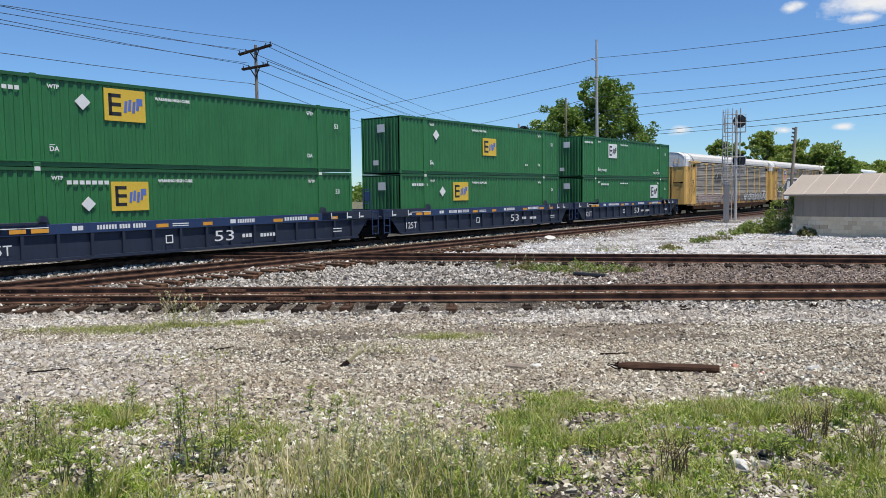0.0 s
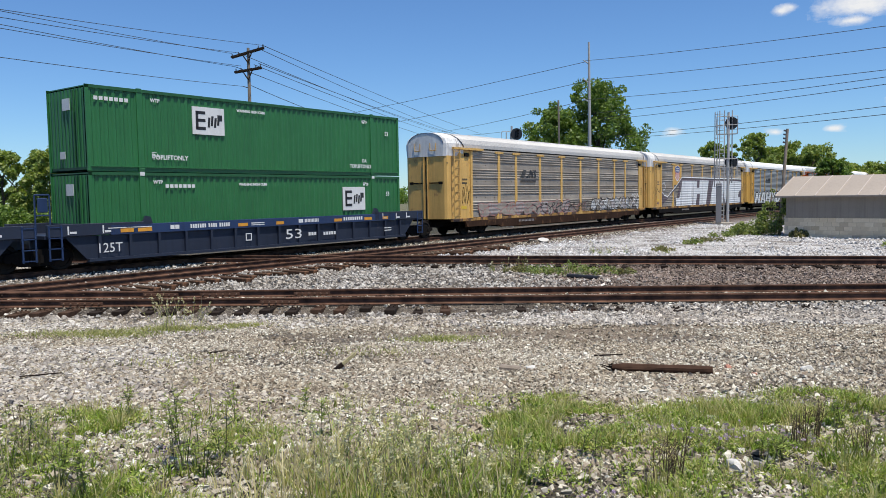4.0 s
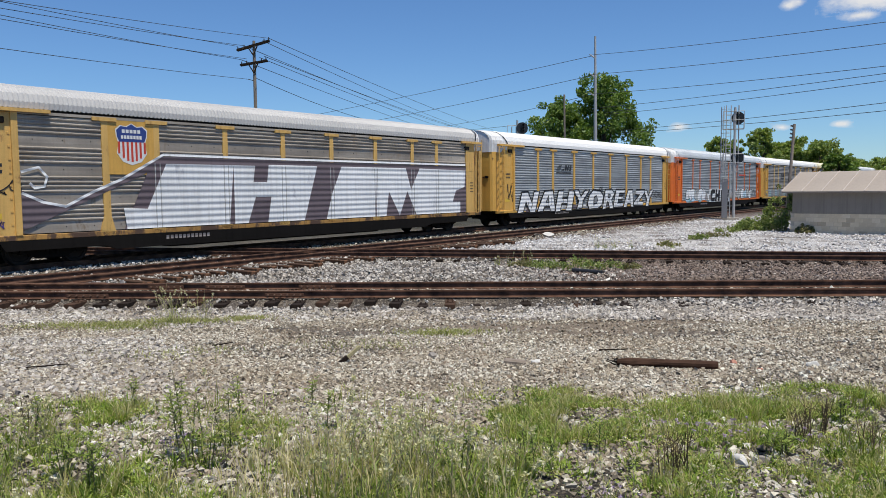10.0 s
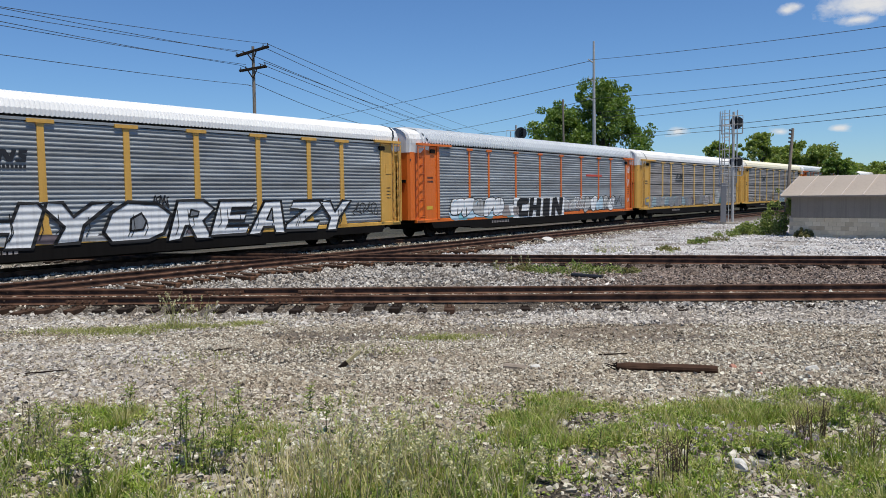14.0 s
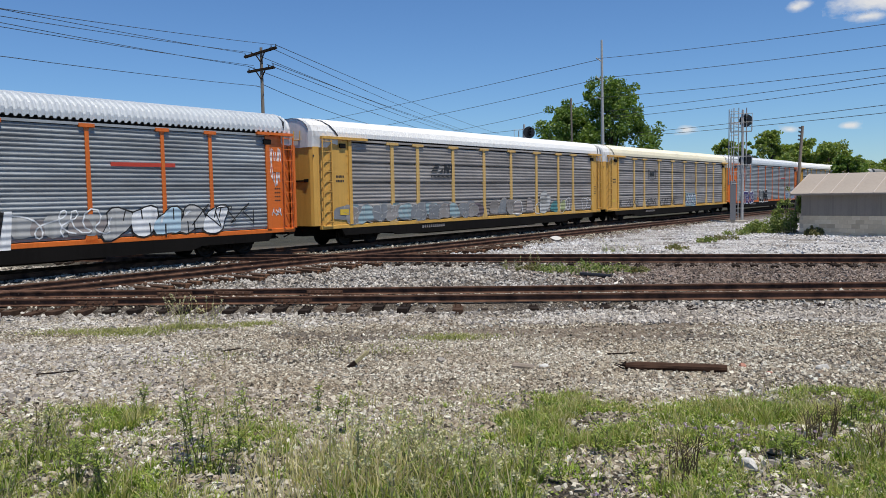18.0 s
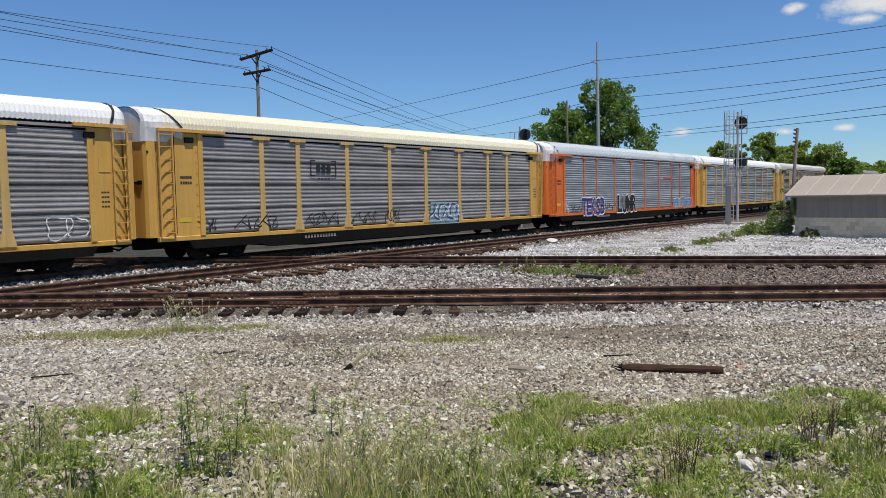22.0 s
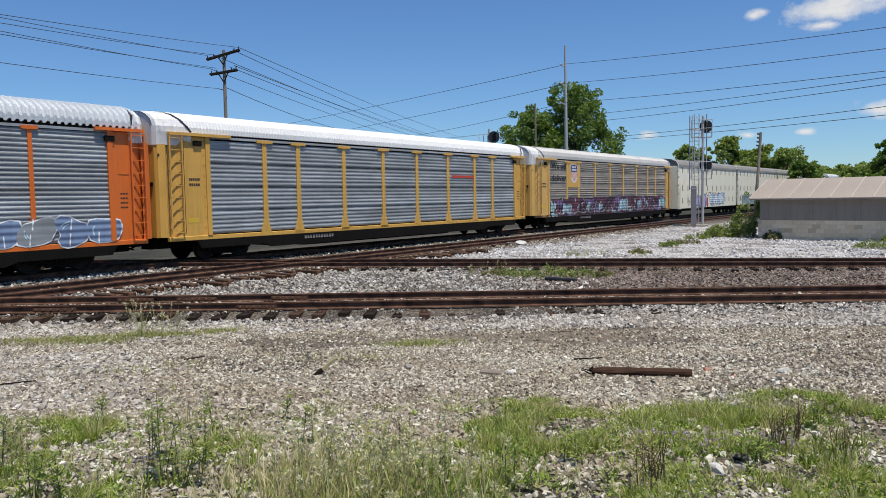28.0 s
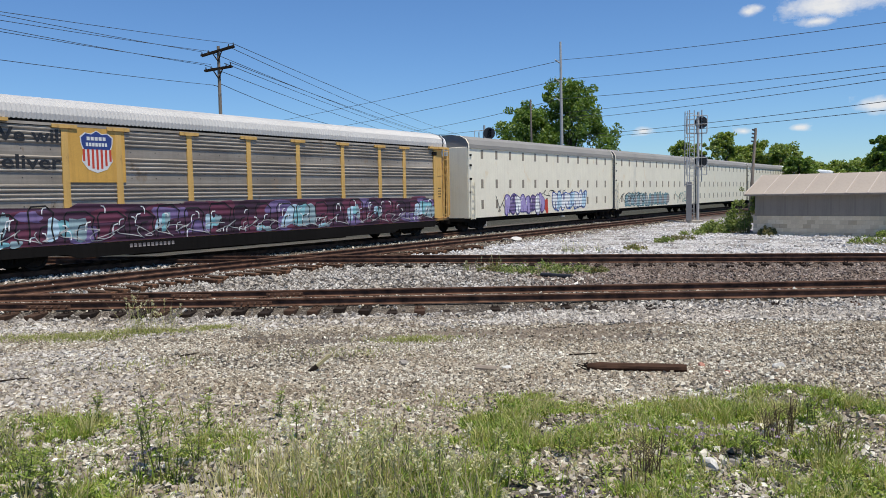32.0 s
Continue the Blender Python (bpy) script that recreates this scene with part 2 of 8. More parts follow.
def leaf_material(name, tones, through_light=0.35):
    """Leaf: each leaf its own tone, some light passing through."""
    m, t, p = nodes_of(name)
    g = t.nodes.new("ShaderNodeNewGeometry")
    col = ramp(t, g.outputs["Random Per Island"], [(i / (len(tones) - 1), c) for i, c in enumerate(tones)])
    t.links.new(col, p.inputs["Base Color"])
    p.inputs["Roughness"].default_value = 0.55
    tr = t.nodes.new("ShaderNodeBsdfTranslucent")
    t.links.new(mix(t, 1.0, col, (1.0, 1.0, 0.45), "MULTIPLY"), tr.inputs[0])
    mx = t.nodes.new("ShaderNodeMixShader")
    mx.inputs[0].default_value = through_light
    t.links.new(p.outputs[0], mx.inputs[1])
    t.links.new(tr.outputs[0], mx.inputs[2])
    t.links.new(mx.outputs[0], t.nodes["Material Output"].inputs[0])
    return m


M["leaf"] = leaf_material("tree_leaf", [(0.07, 0.13, 0.026), (0.17, 0.27, 0.05), (0.11, 0.2, 0.036), (0.34, 0.43, 0.12)], 0.45)
M["leaf_light"] = leaf_material("pale_leaf", [(0.12, 0.19, 0.035), (0.22, 0.31, 0.065), (0.3, 0.38, 0.1), (0.4, 0.43, 0.16)], 0.45)
M["leaf_shrub"] = leaf_material("olive_shrub_leaf", [(0.08, 0.13, 0.03), (0.17, 0.24, 0.055), (0.26, 0.33, 0.09), (0.4, 0.42, 0.17)], 0.4)
M["leaf_dry"] = leaf_material("dry_leaf", [(0.25, 0.22, 0.1), (0.16, 0.18, 0.06), (0.33, 0.28, 0.14)])


def block_material():
    m, t, p = nodes_of("concrete_block_faces")
    oi = t.nodes.new("ShaderNodeObjectInfo")
    co = coords(t)
    col = ramp(t, oi.outputs["Random"], [(0.0, (0.5, 0.4, 0.28)), (0.08, (0.72, 0.61, 0.44)), (0.6, (0.8, 0.69, 0.51)), (1.0, (0.84, 0.74, 0.57))])
    n = noise_node(t, coords(t), 2.2, 6)
    col = mix(t, 0.8, col, ramp(t, n, [(0.3, (0.74, 0.71, 0.66)), (0.7, (1, 1, 1))]), "MULTIPLY")
    t.links.new(col, p.inputs["Base Color"])
    p.inputs["Roughness"].default_value = 0.95
    bump(t, p, noise_node(t, co, 40, 4), 0.5, 0.006)
    return m


M["block_face"] = block_material()


def rail_material():
    m, t, p = nodes_of("rusty_rail_steel")
    co = coords(t)
    n = noise_node(t, co, 3.0, 6)
    col = ramp(t, n, [(0.3, (0.034, 0.018, 0.012)), (0.7, (0.17, 0.088, 0.056))])
    t.links.new(col, p.inputs["Base Color"])
    p.inputs["Roughness"].default_value, p.inputs["Specular IOR Level"].default_value = 0.8, 0.2
    bump(t, p, noise_node(t, co, 60, 3), 0.3, 0.004)
    return m


M["rail"] = rail_material()


def zone(t, xyz, a, b, c, lo, hi, wobble):
    """0 to 1 as a*x + b*y + c goes from lo to hi, with a ragged edge."""
    def calc(op, p, q):
        n = t.nodes.new("ShaderNodeMath")
        n.operation = op
        for s, v in zip(n.inputs, (p, q)):
            if isinstance(v, bpy.types.NodeSocket):
                t.links.new(v, s)
            else:
                s.default_value = v
        return n.outputs[0]
    v = calc("ADD", calc("MULTIPLY", xyz.outputs[0], a), calc("MULTIPLY", xyz.outputs[1], b))
    v = calc("ADD", calc("ADD", v, c), wobble)
    r = t.nodes.new("ShaderNodeMapRange")
    r.interpolation_type = "SMOOTHSTEP"
    r.inputs["From Min"].default_value, r.inputs["From Max"].default_value = lo, hi
    t.links.new(v, r.inputs["Value"])
    return r.outputs["Result"]


def ground_material():
    """Crushed limestone: mixed grey before the tracks, brown between them, white beyond, soil under the grass, far
    fields; shade between stones is in the colour.
    """
    m, t, p = nodes_of("crushed_limestone_ground")
    co = coords(t)
    xyz = t.nodes.new("ShaderNodeSeparateXYZ")
    t.links.new(co, xyz.inputs[0])
    wob = t.nodes.new("ShaderNodeMapRange")
    wob.inputs["To Min"].default_value, wob.inputs["To Max"].default_value = -1.6, 1.6
    t.links.new(noise_node(t, co, 0.7, 5), wob.inputs["Value"])
    wob = wob.outputs["Result"]
    v = t.nodes.new("ShaderNodeTexVoronoi")
    v.inputs["Scale"].default_value = 26
    t.links.new(co, v.inputs["Vector"])
    v2 = t.nodes.new("ShaderNodeTexVoronoi")
    v2.inputs["Scale"].default_value = 60
    t.links.new(co, v2.inputs["Vector"])
    sep = t.nodes.new("ShaderNodeSeparateColor")
    t.links.new(v.outputs["Color"], sep.inputs[0])
    sep2 = t.nodes.new("ShaderNodeSeparateColor")
    t.links.new(v2.outputs["Color"], sep2.inputs[0])
    pick = mix(t, 0.45, sep.outputs[0], sep2.outputs[0])
    tones = lambda cs: ramp(t, pick, [(0.2 + 0.6 * i / (len(cs) - 1), c) for i, c in enumerate(cs)])
    # foreground bed coloured darker than its stone, for the shade in the gaps
    col = tones([(0.03, 0.025, 0.02), (0.09, 0.074, 0.058), (0.16, 0.135, 0.105), (0.06, 0.05, 0.04), (0.34, 0.3, 0.25)])
    tan = tones([(0.08, 0.064, 0.048), (0.17, 0.14, 0.108), (0.3, 0.255, 0.2)])
    brown = tones([(0.08, 0.06, 0.05), (0.17, 0.13, 0.11), (0.23, 0.18, 0.15), (0.35, 0.3, 0.26)])
    white = mix(t, ramp(t, noise_node(t, co, 0.5, 5), [(0.46, (0, 0, 0)), (0.6, (1, 1, 1))]), tones([(0.5, 0.49, 0.48), (0.74, 0.73, 0.71), (0.84, 0.83, 0.82)]), tones([(0.14, 0.12, 0.1), (0.3, 0.27, 0.24), (0.42, 0.39, 0.35)]))
    soil = tones([(0.025, 0.021, 0.014), (0.07, 0.058, 0.04), (0.18, 0.152, 0.11)])
    patch = ramp(t, noise_node(t, co, 0.45, 5), [(0.46, (0, 0, 0)), (0.6, (1, 1, 1))])
    col = mix(t, patch, col, tan)
    fines = tones([(0.15, 0.115, 0.08), (0.29, 0.232, 0.165), (0.4, 0.335, 0.25)])
    band = mix(t, 1.0, zone(t, xyz, -N1_G[1], 1, -N1_G[0] + 5.6, -0.5, 0.7, wob), zone(t, xyz, N1_G[1], -1, N1_G[0] - 2.9, -0.4, 0.6, wob), "MULTIPLY")
    col = mix(t, mix(t, 1.0, band, zone(t, xyz, 1.0, 0, 2.0, -2.0, 2.0, wob), "MULTIPLY"), col, fines)
    col = mix(t, zone(t, xyz, 0, -1, 7.2, -0.6, 0.9, wob), col, soil)
    between = mix(t, 1.0, zone(t, xyz, -N1_G[1], 1, -N1_G[0] - 1.6, -0.2, 0.6, 0.0), zone(t, xyz, 1.0, 0, -4.5, -2.5, 2.5, wob), "MULTIPLY")
    col = mix(t, between, col, brown)
    beyond = mix(t, 1.0, zone(t, xyz, -N2_G[1], 1, -N2_G[0] - 1.4, -0.1, 0.8, 0.0), zone(t, xyz, 0.79346, -0.60862, 19.2, -0.6, 1.4, wob), "MULTIPLY")
    col = mix(t, beyond, col, white)
    field = ramp(t, noise_node(t, co, 0.9, 6), [(0.35, (0.03, 0.03, 0.018)), (0.65, (0.085, 0.08, 0.05))])
    col = mix(t, zone(t, xyz, 0, 1, -66, 0, 12, wob), col, field)
    col = mix(t, zone(t, xyz, -0.79346, 0.60862, -30.0, 0, 3, wob), col, field)
    meadow = ramp(t, noise_node(t, co, 0.5, 6), [(0.35, (0.12, 0.13, 0.06)), (0.65, (0.26, 0.25, 0.15))])
    col = mix(t, zone(t, xyz, -0.79346, 0.60862, -46.0, 0, 4, wob), col, meadow)
    # painted shade between stones: colour darkens away from each cell's middle
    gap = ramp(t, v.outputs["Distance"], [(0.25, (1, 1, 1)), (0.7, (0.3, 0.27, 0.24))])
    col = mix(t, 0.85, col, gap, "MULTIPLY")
    t.links.new(col, p.inputs["Base Color"])
    p.inputs["Roughness"].default_value = 0.95
    inv = t.nodes.new("ShaderNodeMath")
    inv.operation, inv.inputs[0].default_value = "SUBTRACT", 1.0
    t.links.new(v.outputs["Distance"], inv.inputs[1])
    bump(t, p, inv.outputs[0], 1.0, 0.03)
    return m


N1_G, N2_G = (17.93, -0.055), (28.25, -0.225)      # near and middle track: y at x = 0, and slope
M["ballast"] = ground_material()


# ---- mesh helpers ----
def mesh_from(name, verts, faces, material=None, smooth=False):
    me = bpy.data.meshes.new(name)
    me.from_pydata([tuple(v) for v in verts], [], faces)
    if material:
        me.materials.append(material)
    if smooth:
        me.polygons.foreach_set("use_smooth", [True] * len(me.polygons))
    me.update()
    return me


class Shape:
    """Collects boxes, sheets and tubes into one mesh."""

    def __init__(self):
        self.v, self.f = [], []

    def add(self, verts, faces):
        k = len(self.v)
        self.v += [tuple(q) for q in verts]
        self.f += [tuple(i + k for i in fc) for fc in faces]
        return self

    def box(self, x0, x1, y0, y1, z0, z1, c=0.0):
        if c <= 0:
            self.add([(x, y, z) for z in (z0, z1) for y in (y0, y1) for x in (x0, x1)],
                     [(0, 2, 3, 1), (4, 5, 7, 6), (0, 1, 5, 4), (2, 6, 7, 3), (0, 4, 6, 2), (1, 3, 7, 5)])
            return self
        vs = []
        for z, i in ((z0, c), (z0 + c, 0), (z1 - c, 0), (z1, c)):
            vs += [(x0 + i, y0 + i, z), (x1 - i, y0 + i, z), (x1 - i, y1 - i, z), (x0 + i, y1 - i, z)]
        fs = [(3, 2, 1, 0), (12, 13, 14, 15)]
        for k in (0, 4, 8):
            fs += [(k + i, k + (i + 1) % 4, k + 4 + (i + 1) % 4, k + 4 + i) for i in range(4)]
        return self.add(vs, fs)

    def prism(self, outline, y0, y1):
        """An outline in x, z, extruded from y0 to y1."""
        n = len(outline)
        vs = [(x, y0, z) for x, z in outline] + [(x, y1, z) for x, z in outline]
        fs = [tuple(range(n)), tuple(range(2 * n - 1, n - 1, -1))]
        fs += [(i, i + n, (i + 1) % n + n, (i + 1) % n) for i in range(n)]
        return self.add(vs, fs)

    def loft(self, rings, closed=True, caps=True):
        n = len(rings[0])
        vs = [q for r in rings for q in r]
        fs = []
        for k in range(len(rings) - 1):
            for i in range(n if closed else n - 1):
                j = (i + 1) % n
                fs.append((k * n + i, k * n + j, k * n + n + j, k * n + n + i))
        if caps and closed:
            fs += [tuple(range(n - 1, -1, -1)), tuple(range((len(rings) - 1) * n, len(rings) * n))]
        return self.add(vs, fs)

    def tube(self, a, b, r0, r1=None, n=6):
        a, b = Vector(a), Vector(b)
        r1 = r0 if r1 is None else r1
        w = (b - a).normalized()
        u = w.cross(Vector((0.3, 0.5, 0.8))).normalized()
        s = w.cross(u)
        ring = lambda c, r: [c + (u * math.cos(6.28318 * i / n) + s * math.sin(6.28318 * i / n)) * r for i in range(n)]
        return self.loft([ring(a, r0), ring(b, r1)])

    def mesh(self, name, material, smooth=False):
        return mesh_from(name, self.v, self.f, material, smooth)


MESHES = {}


def shared(key, material, make, smooth=False):
    """The mesh of that key and material, made once."""
    k = (key, material.name)
    if k not in MESHES:
        if key not in MESHES:
            MESHES[key] = make()
        MESHES[k] = MESHES[key].mesh(key, material, smooth)
    return MESHES[k]


def part(name, data, material, parent, label="", at=None):
    if isinstance(data, Shape):
        data = data.mesh(name, material)
    ob = new(name, data)
    ob.parent = parent
    if at:
        ob.location = at
    if label:
        tagged(ob, label)
    return ob


def thing(name, label, category, group="", kind="", data=None):
    return tagged(new(name, data), label, category, group, kind)


def text_shape(words, height, bold=0.0, font_shear=0.0):
    """Letters in the x, z plane that face -y, from x = 0, with the given capital height."""
    cu = bpy.data.curves.new("letters", "FONT")
    cu.body, cu.size, cu.offset, cu.shear = words, height / 0.69, bold, font_shear
    cu.resolution_u = 2
    ob = bpy.data.objects.new("letters", cu)
    scene.collection.objects.link(ob)
    me = ob.to_mesh()
    sh = Shape()
    sh.v = [(q.co.x, 0.0, q.co.y) for q in me.vertices]
    sh.f = [tuple(pl.vertices) for pl in me.polygons]
    bpy.data.objects.remove(ob)
    return sh


def lettering(name, words, x, z, height, material, parent, y, width=None, bold=0.0, label="", shear=0.0):
    sh = text_shape(words, height, bold, shear)
    xs = [q[0] for q in sh.v]
    k = width / (max(xs) - min(xs)) if width else 1.0
    sh.v = [(x + (q[0] - min(xs)) * k, y, z + q[2]) for q in sh.v]
    return tagged(part(name, sh, material, parent, label), kind="stuff" if len(words) > 1 else "")


def bars(name, x, z, w, h, n, material, parent, y, label="", gap=0.25):
    """Unreadable or withheld writing as n plain bars in a row."""
    sh = Shape()
    step = w / n
    for i in range(n):
        sh.box(x + i * step, x + (i + 1 - gap) * step, y - 0.002, y, z, z + h)
    return tagged(part(name, sh, material, parent, label), kind="stuff" if n > 1 else "")


# ---- the lie of the land ----
DX, DY, HEADING = 0.60862, 0.79346, 52.51      # the way of the diagonal tracks, and its angle
TX, TY = -15.060, 23.637                       # a point on the train's track
T2_SIDE = -4.95                                # the empty diagonal track, from the train's
N1_Y, N1_SLOPE = 17.93, -0.055                 # centre line of the near track: y = N1_Y + N1_SLOPE * x
N2_Y, N2_SLOPE = 28.25, -0.225                 # the middle track


def side_of(x, y):
    """Metres beyond the train's track, seen from the camera (negative: this side)."""
    return -(x - TX) * DY + (y - TY) * DX


def smooth(a, b, v):
    k = min(1.0, max(0.0, (v - a) / (b - a)))
    return k * k * (3 - 2 * k)


def ground_height(x, y):
    v = N1_Y + N1_SLOPE * x - y
    z = -0.3
    if v > 1.2:
        rise = [(1.2, -0.27), (2.0, -0.36), (9.0, 0.14), (13.0, 0.36), (18.0, 0.52), (40.0, 0.55)]
        z2 = rise[-1][1]
        for (a, za), (b, zb) in zip(rise, rise[1:]):
            if v <= b:
                z2 = za + (zb - za) * (v - a) / (b - a)
                break
        z += (z2 - z) * smooth(7.5, 12.0, -side_of(x, y))
    for cy, sl in ((N1_Y, N1_SLOPE), (N2_Y, N2_SLOPE)):
        off = abs(y - cy - sl * x) * math.cos(math.atan(sl))
        z = max(z, -0.2 - max(0.0, off - 0.85) * 0.3) if off < 1.4 else z
    for s in (0.0, T2_SIDE):
        off = abs(side_of(x, y) - s)
        if off < 1.8:
            z = max(z, -0.215 - max(0.0, off - 1.4) * 0.35)
    return z + 0.035 * noise.noise(Vector((x * 0.6, y * 0.6, 0))) * smooth(1.6, 2.6, abs(v))


def spread(lo, hi, near, step0, grow):
    out, q, st = [near], near, step0
    while q < hi:
        q += st
        st *= grow
        out.append(q)
    q, st = near, step0
    while q > lo:
        q -= st
        st *= grow
        out.append(q)
    return sorted(out)


def make_ground():
    xs = spread(-2500, 2500, 0.0, 0.3, 1.022)
    ys = sorted(set(np.round(np.arange(2.0, 32.0, 0.22), 3)) | set(spread(32.0, 2600, 32.0, 0.3, 1.05)) - {31.7} | set(q for q in spread(-2500, 2.0, 2.0, 0.5, 1.15)))
    grid = np.array([[ground_height(x, y) for x in xs] for y in ys])
    vs = [(x, y, z) for y, row in zip(ys, grid) for x, z in zip(xs, row)]
    n = len(xs)
    fs = [(j * n + i, j * n + i + 1, j * n + n + i + 1, j * n + n + i) for j in range(len(ys) - 1) for i in range(n - 1)]
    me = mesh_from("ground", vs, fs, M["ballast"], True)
    thing("ground", "pale crushed limestone ground with dusty tan patches and shade painted between stones", "ground", kind="structure", data=me)
    return np.array(xs), np.array(ys), grid


GX, GY, GZ = make_ground()

RAIL = [(-0.07, -0.172), (0.07, -0.172), (0.07, -0.158), (0.012, -0.14), (0.012, -0.045), (0.036, -0.034), (0.036, -0.004),
        (0.028, 0.0), (-0.028, 0.0), (-0.036, -0.004), (-0.036, -0.034), (-0.012, -0.045), (-0.012, -0.14), (-0.07, -0.158)]


def rail_shape(x0, x1, y):
    return Shape().loft([[(x, y + a, b) for a, b in RAIL] for x in (x0, x1)])


def sleeper_shape():
    sh = Shape()
    sh.box(-0.115, 0.115, -1.2, 1.25, -0.4, -0.178, 0.012)
    for y in (-0.753, 0.753):
        sh.box(-0.09, 0.09, y - 0.17, y + 0.17, -0.179, -0.168)
        for q in (-0.11, 0.11):
            for w in (-0.05, 0.05):
                sh.box(w - 0.013, w + 0.013, y + q - 0.016, y + q + 0.016, -0.17, -0.135)
    return sh


def railway_track(at, angle, x0, x1, ties, label, spacing=0.53, ragged=False):
    """Two rails along the local x, on wooden sleepers between the two local places given by ties."""
    base = thing("railway_track", label, "railway track", "tracks of the junction", "structure")
    base.matrix_world = pose(at[0], at[1], 0, 0, 0, angle)
    for y in (-0.753, 0.753):
        part("rail", rail_shape(x0, x1, y), M["rail"], base, "brown rusty steel rail with a worn top")
    rnd = random.Random(int(abs(x0)) + int(angle))
    q = ties[0]
    while q < ties[1]:
        sunk = -0.075 * smooth(-1.0, 4.0, q + rnd.uniform(-2.5, 2.5)) if ragged else 0.0
        wood = M["rusty_wood"] if ragged and rnd.random() < 0.3 else M["dark_wood"]
        ob = part("sleeper", shared("sleeper", wood, sleeper_shape), None, base, "", (q + rnd.uniform(-0.08, 0.08), rnd.uniform(-0.42, -0.05) if ragged else rnd.uniform(-0.1, 0.15), rnd.uniform(-0.05, 0.002) + sunk))
        ob.rotation_euler = (0, 0, radians(rnd.uniform(-3, 3)))
        q += spacing
    return base


TRACK_1 = railway_track((TX, TY), HEADING, -330, 560, (-6, 60), "rusty track under the train on dark wooden sleepers", 0.6)
TRACK_2 = railway_track((TX - DY * T2_SIDE, TY + DX * T2_SIDE), HEADING, -330, 560, (-9, 55), "empty rusty track beside the train on dark sleepers", 0.55)
TRACK_3 = railway_track((0, N1_Y), math.degrees(math.atan(N1_SLOPE)), -300, 300, (-15.5, 15), "near rusty track with uneven dark sleeper ends", 0.56, True)
TRACK_4 = railway_track((0, N2_Y), math.degrees(math.atan(N2_SLOPE)), -300, 300, (-16, 20), "middle track with dark rails crossing the diagonal tracks", 0.6)


# ---- the train ----
def travel(t):
    return 8.78606 * t + 0.0159337 * t ** 2 - 0.000824273 * t ** 3 + 0.0000157829 * t ** 4


def on_track(s):
    return pose(TX + DX * s, TY + DY * s, 0, 0, 0, HEADING)


MOVING = []        # (thing, place along the track at the start)
WHEELS = []        # wheelsets that turn


def wheelset_shape():
    sh = Shape()
    n = 20
    for sgn in (-1, 1):
        rings = []
        for y, r in ((0.66, 0.40), (0.69, 0.50), (0.72, 0.50), (0.735, 0.46), (0.83, 0.45), (0.83, 0.36), (0.80, 0.34), (0.80, 0.14), (0.85, 0.12)):
            rings.append([(r * math.cos(6.28318 * i / n), sgn * y, r * math.sin(6.28318 * i / n)) for i in range(n)])
        sh.loft(rings if sgn > 0 else rings[::-1])
    sh.tube((0, -1.05, 0), (0, 1.05, 0), 0.085, n=8)
    return sh


def truck_frame_shape():
    sh = Shape()
    for y in (-1.0, 1.0):
        o = [(-1.2, 0.58), (-1.2, 0.4), (-0.75, 0.36), (-0.45, 0.2), (0.45, 0.2), (0.75, 0.36), (1.2, 0.4), (1.2, 0.58), (0.7, 0.66), (0.35, 0.74), (-0.35, 0.74), (-0.7, 0.66)]
        sh.prism(o, y - 0.08, y + 0.08)
        for q in (-0.89, 0.89):
            sh.tube((q, y - 0.13, 0.46), (q, y + 0.13, 0.46), 0.13, n=10)
        for q in (-0.16, 0.0, 0.16):
            sh.tube((q, y * 1.1, 0.3), (q, y * 1.1, 0.55), 0.06, n=8)
    sh.box(-0.22, 0.22, -1.0, 1.0, 0.45, 0.72)
    return sh


def truck(parent, x):
    tr = part("truck", shared("truck", M["under"], truck_frame_shape), None, parent, "sooty black cast-steel truck", (x, 0, 0))
    for q in (-0.89, 0.89):
        w = part("wheelset", shared("wheelset", M["wheel"], wheelset_shape), None, tr, "worn steel wheels on an axle", (q, 0, 0.46))
        WHEELS.append((w, q))


def coupler(parent, x, way):
    sh = Shape().box(min(x, x + way * 0.55), max(x, x + way * 0.55), -0.1, 0.1, 0.68, 0.88)
    sh.box(min(x + way * 0.5, x + way * 0.78), max(x + way * 0.5, x + way * 0.78), -0.17, 0.17, 0.64, 0.92, 0.03)
    sh.tube((x, 0.35, 0.75), (x + way * 0.7, 0.3, 0.5), 0.03)
    part("coupler", sh, M["under"], parent)


POSTS = (4.72, 6.65, 9.6, 12.5, 15.3, 18.2, 20.95, 22.95)
EDGES = (1.9, *POSTS, 25.6)
W = 1.5            # half width at the side panels


def side_panel_shape(x0, x1, sgn, make):
    """Sheet in four tiers of rolled horizontal ribs: with open seams, with flat bands, or finely ribbed all over."""
    prof, z = [], 1.02
    n, pitch, deep = {"seam": (5, 0.17, 0.019), "flat": (4, 0.145, 0.042), "fine": (6, 0.152, 0.024)}[make]
    for tier in range(4):
        h = 0.925
        prof += [(0.09, z), (0.0, z + 0.035)] if make == "seam" else [(0.0, z)]
        for r in range(n):
            q = z + (0.34 if make == "flat" else 0.03) + r * pitch
            prof += [(0.0, q), (-deep * 0.9, q + pitch * 0.3), (-deep, q + pitch * 0.55), (0.0, q + pitch * 0.8)]
        prof += [(0.0, z + h - 0.05), (0.09, z + h - 0.035)] if make == "seam" else [(0.0, z + h - 0.004)]
        z += h
    return Shape().loft([[(x, sgn * (W - dy), zz) for dy, zz in prof] for x in ((x0, x1) if sgn > 0 else (x1, x0))], closed=False)


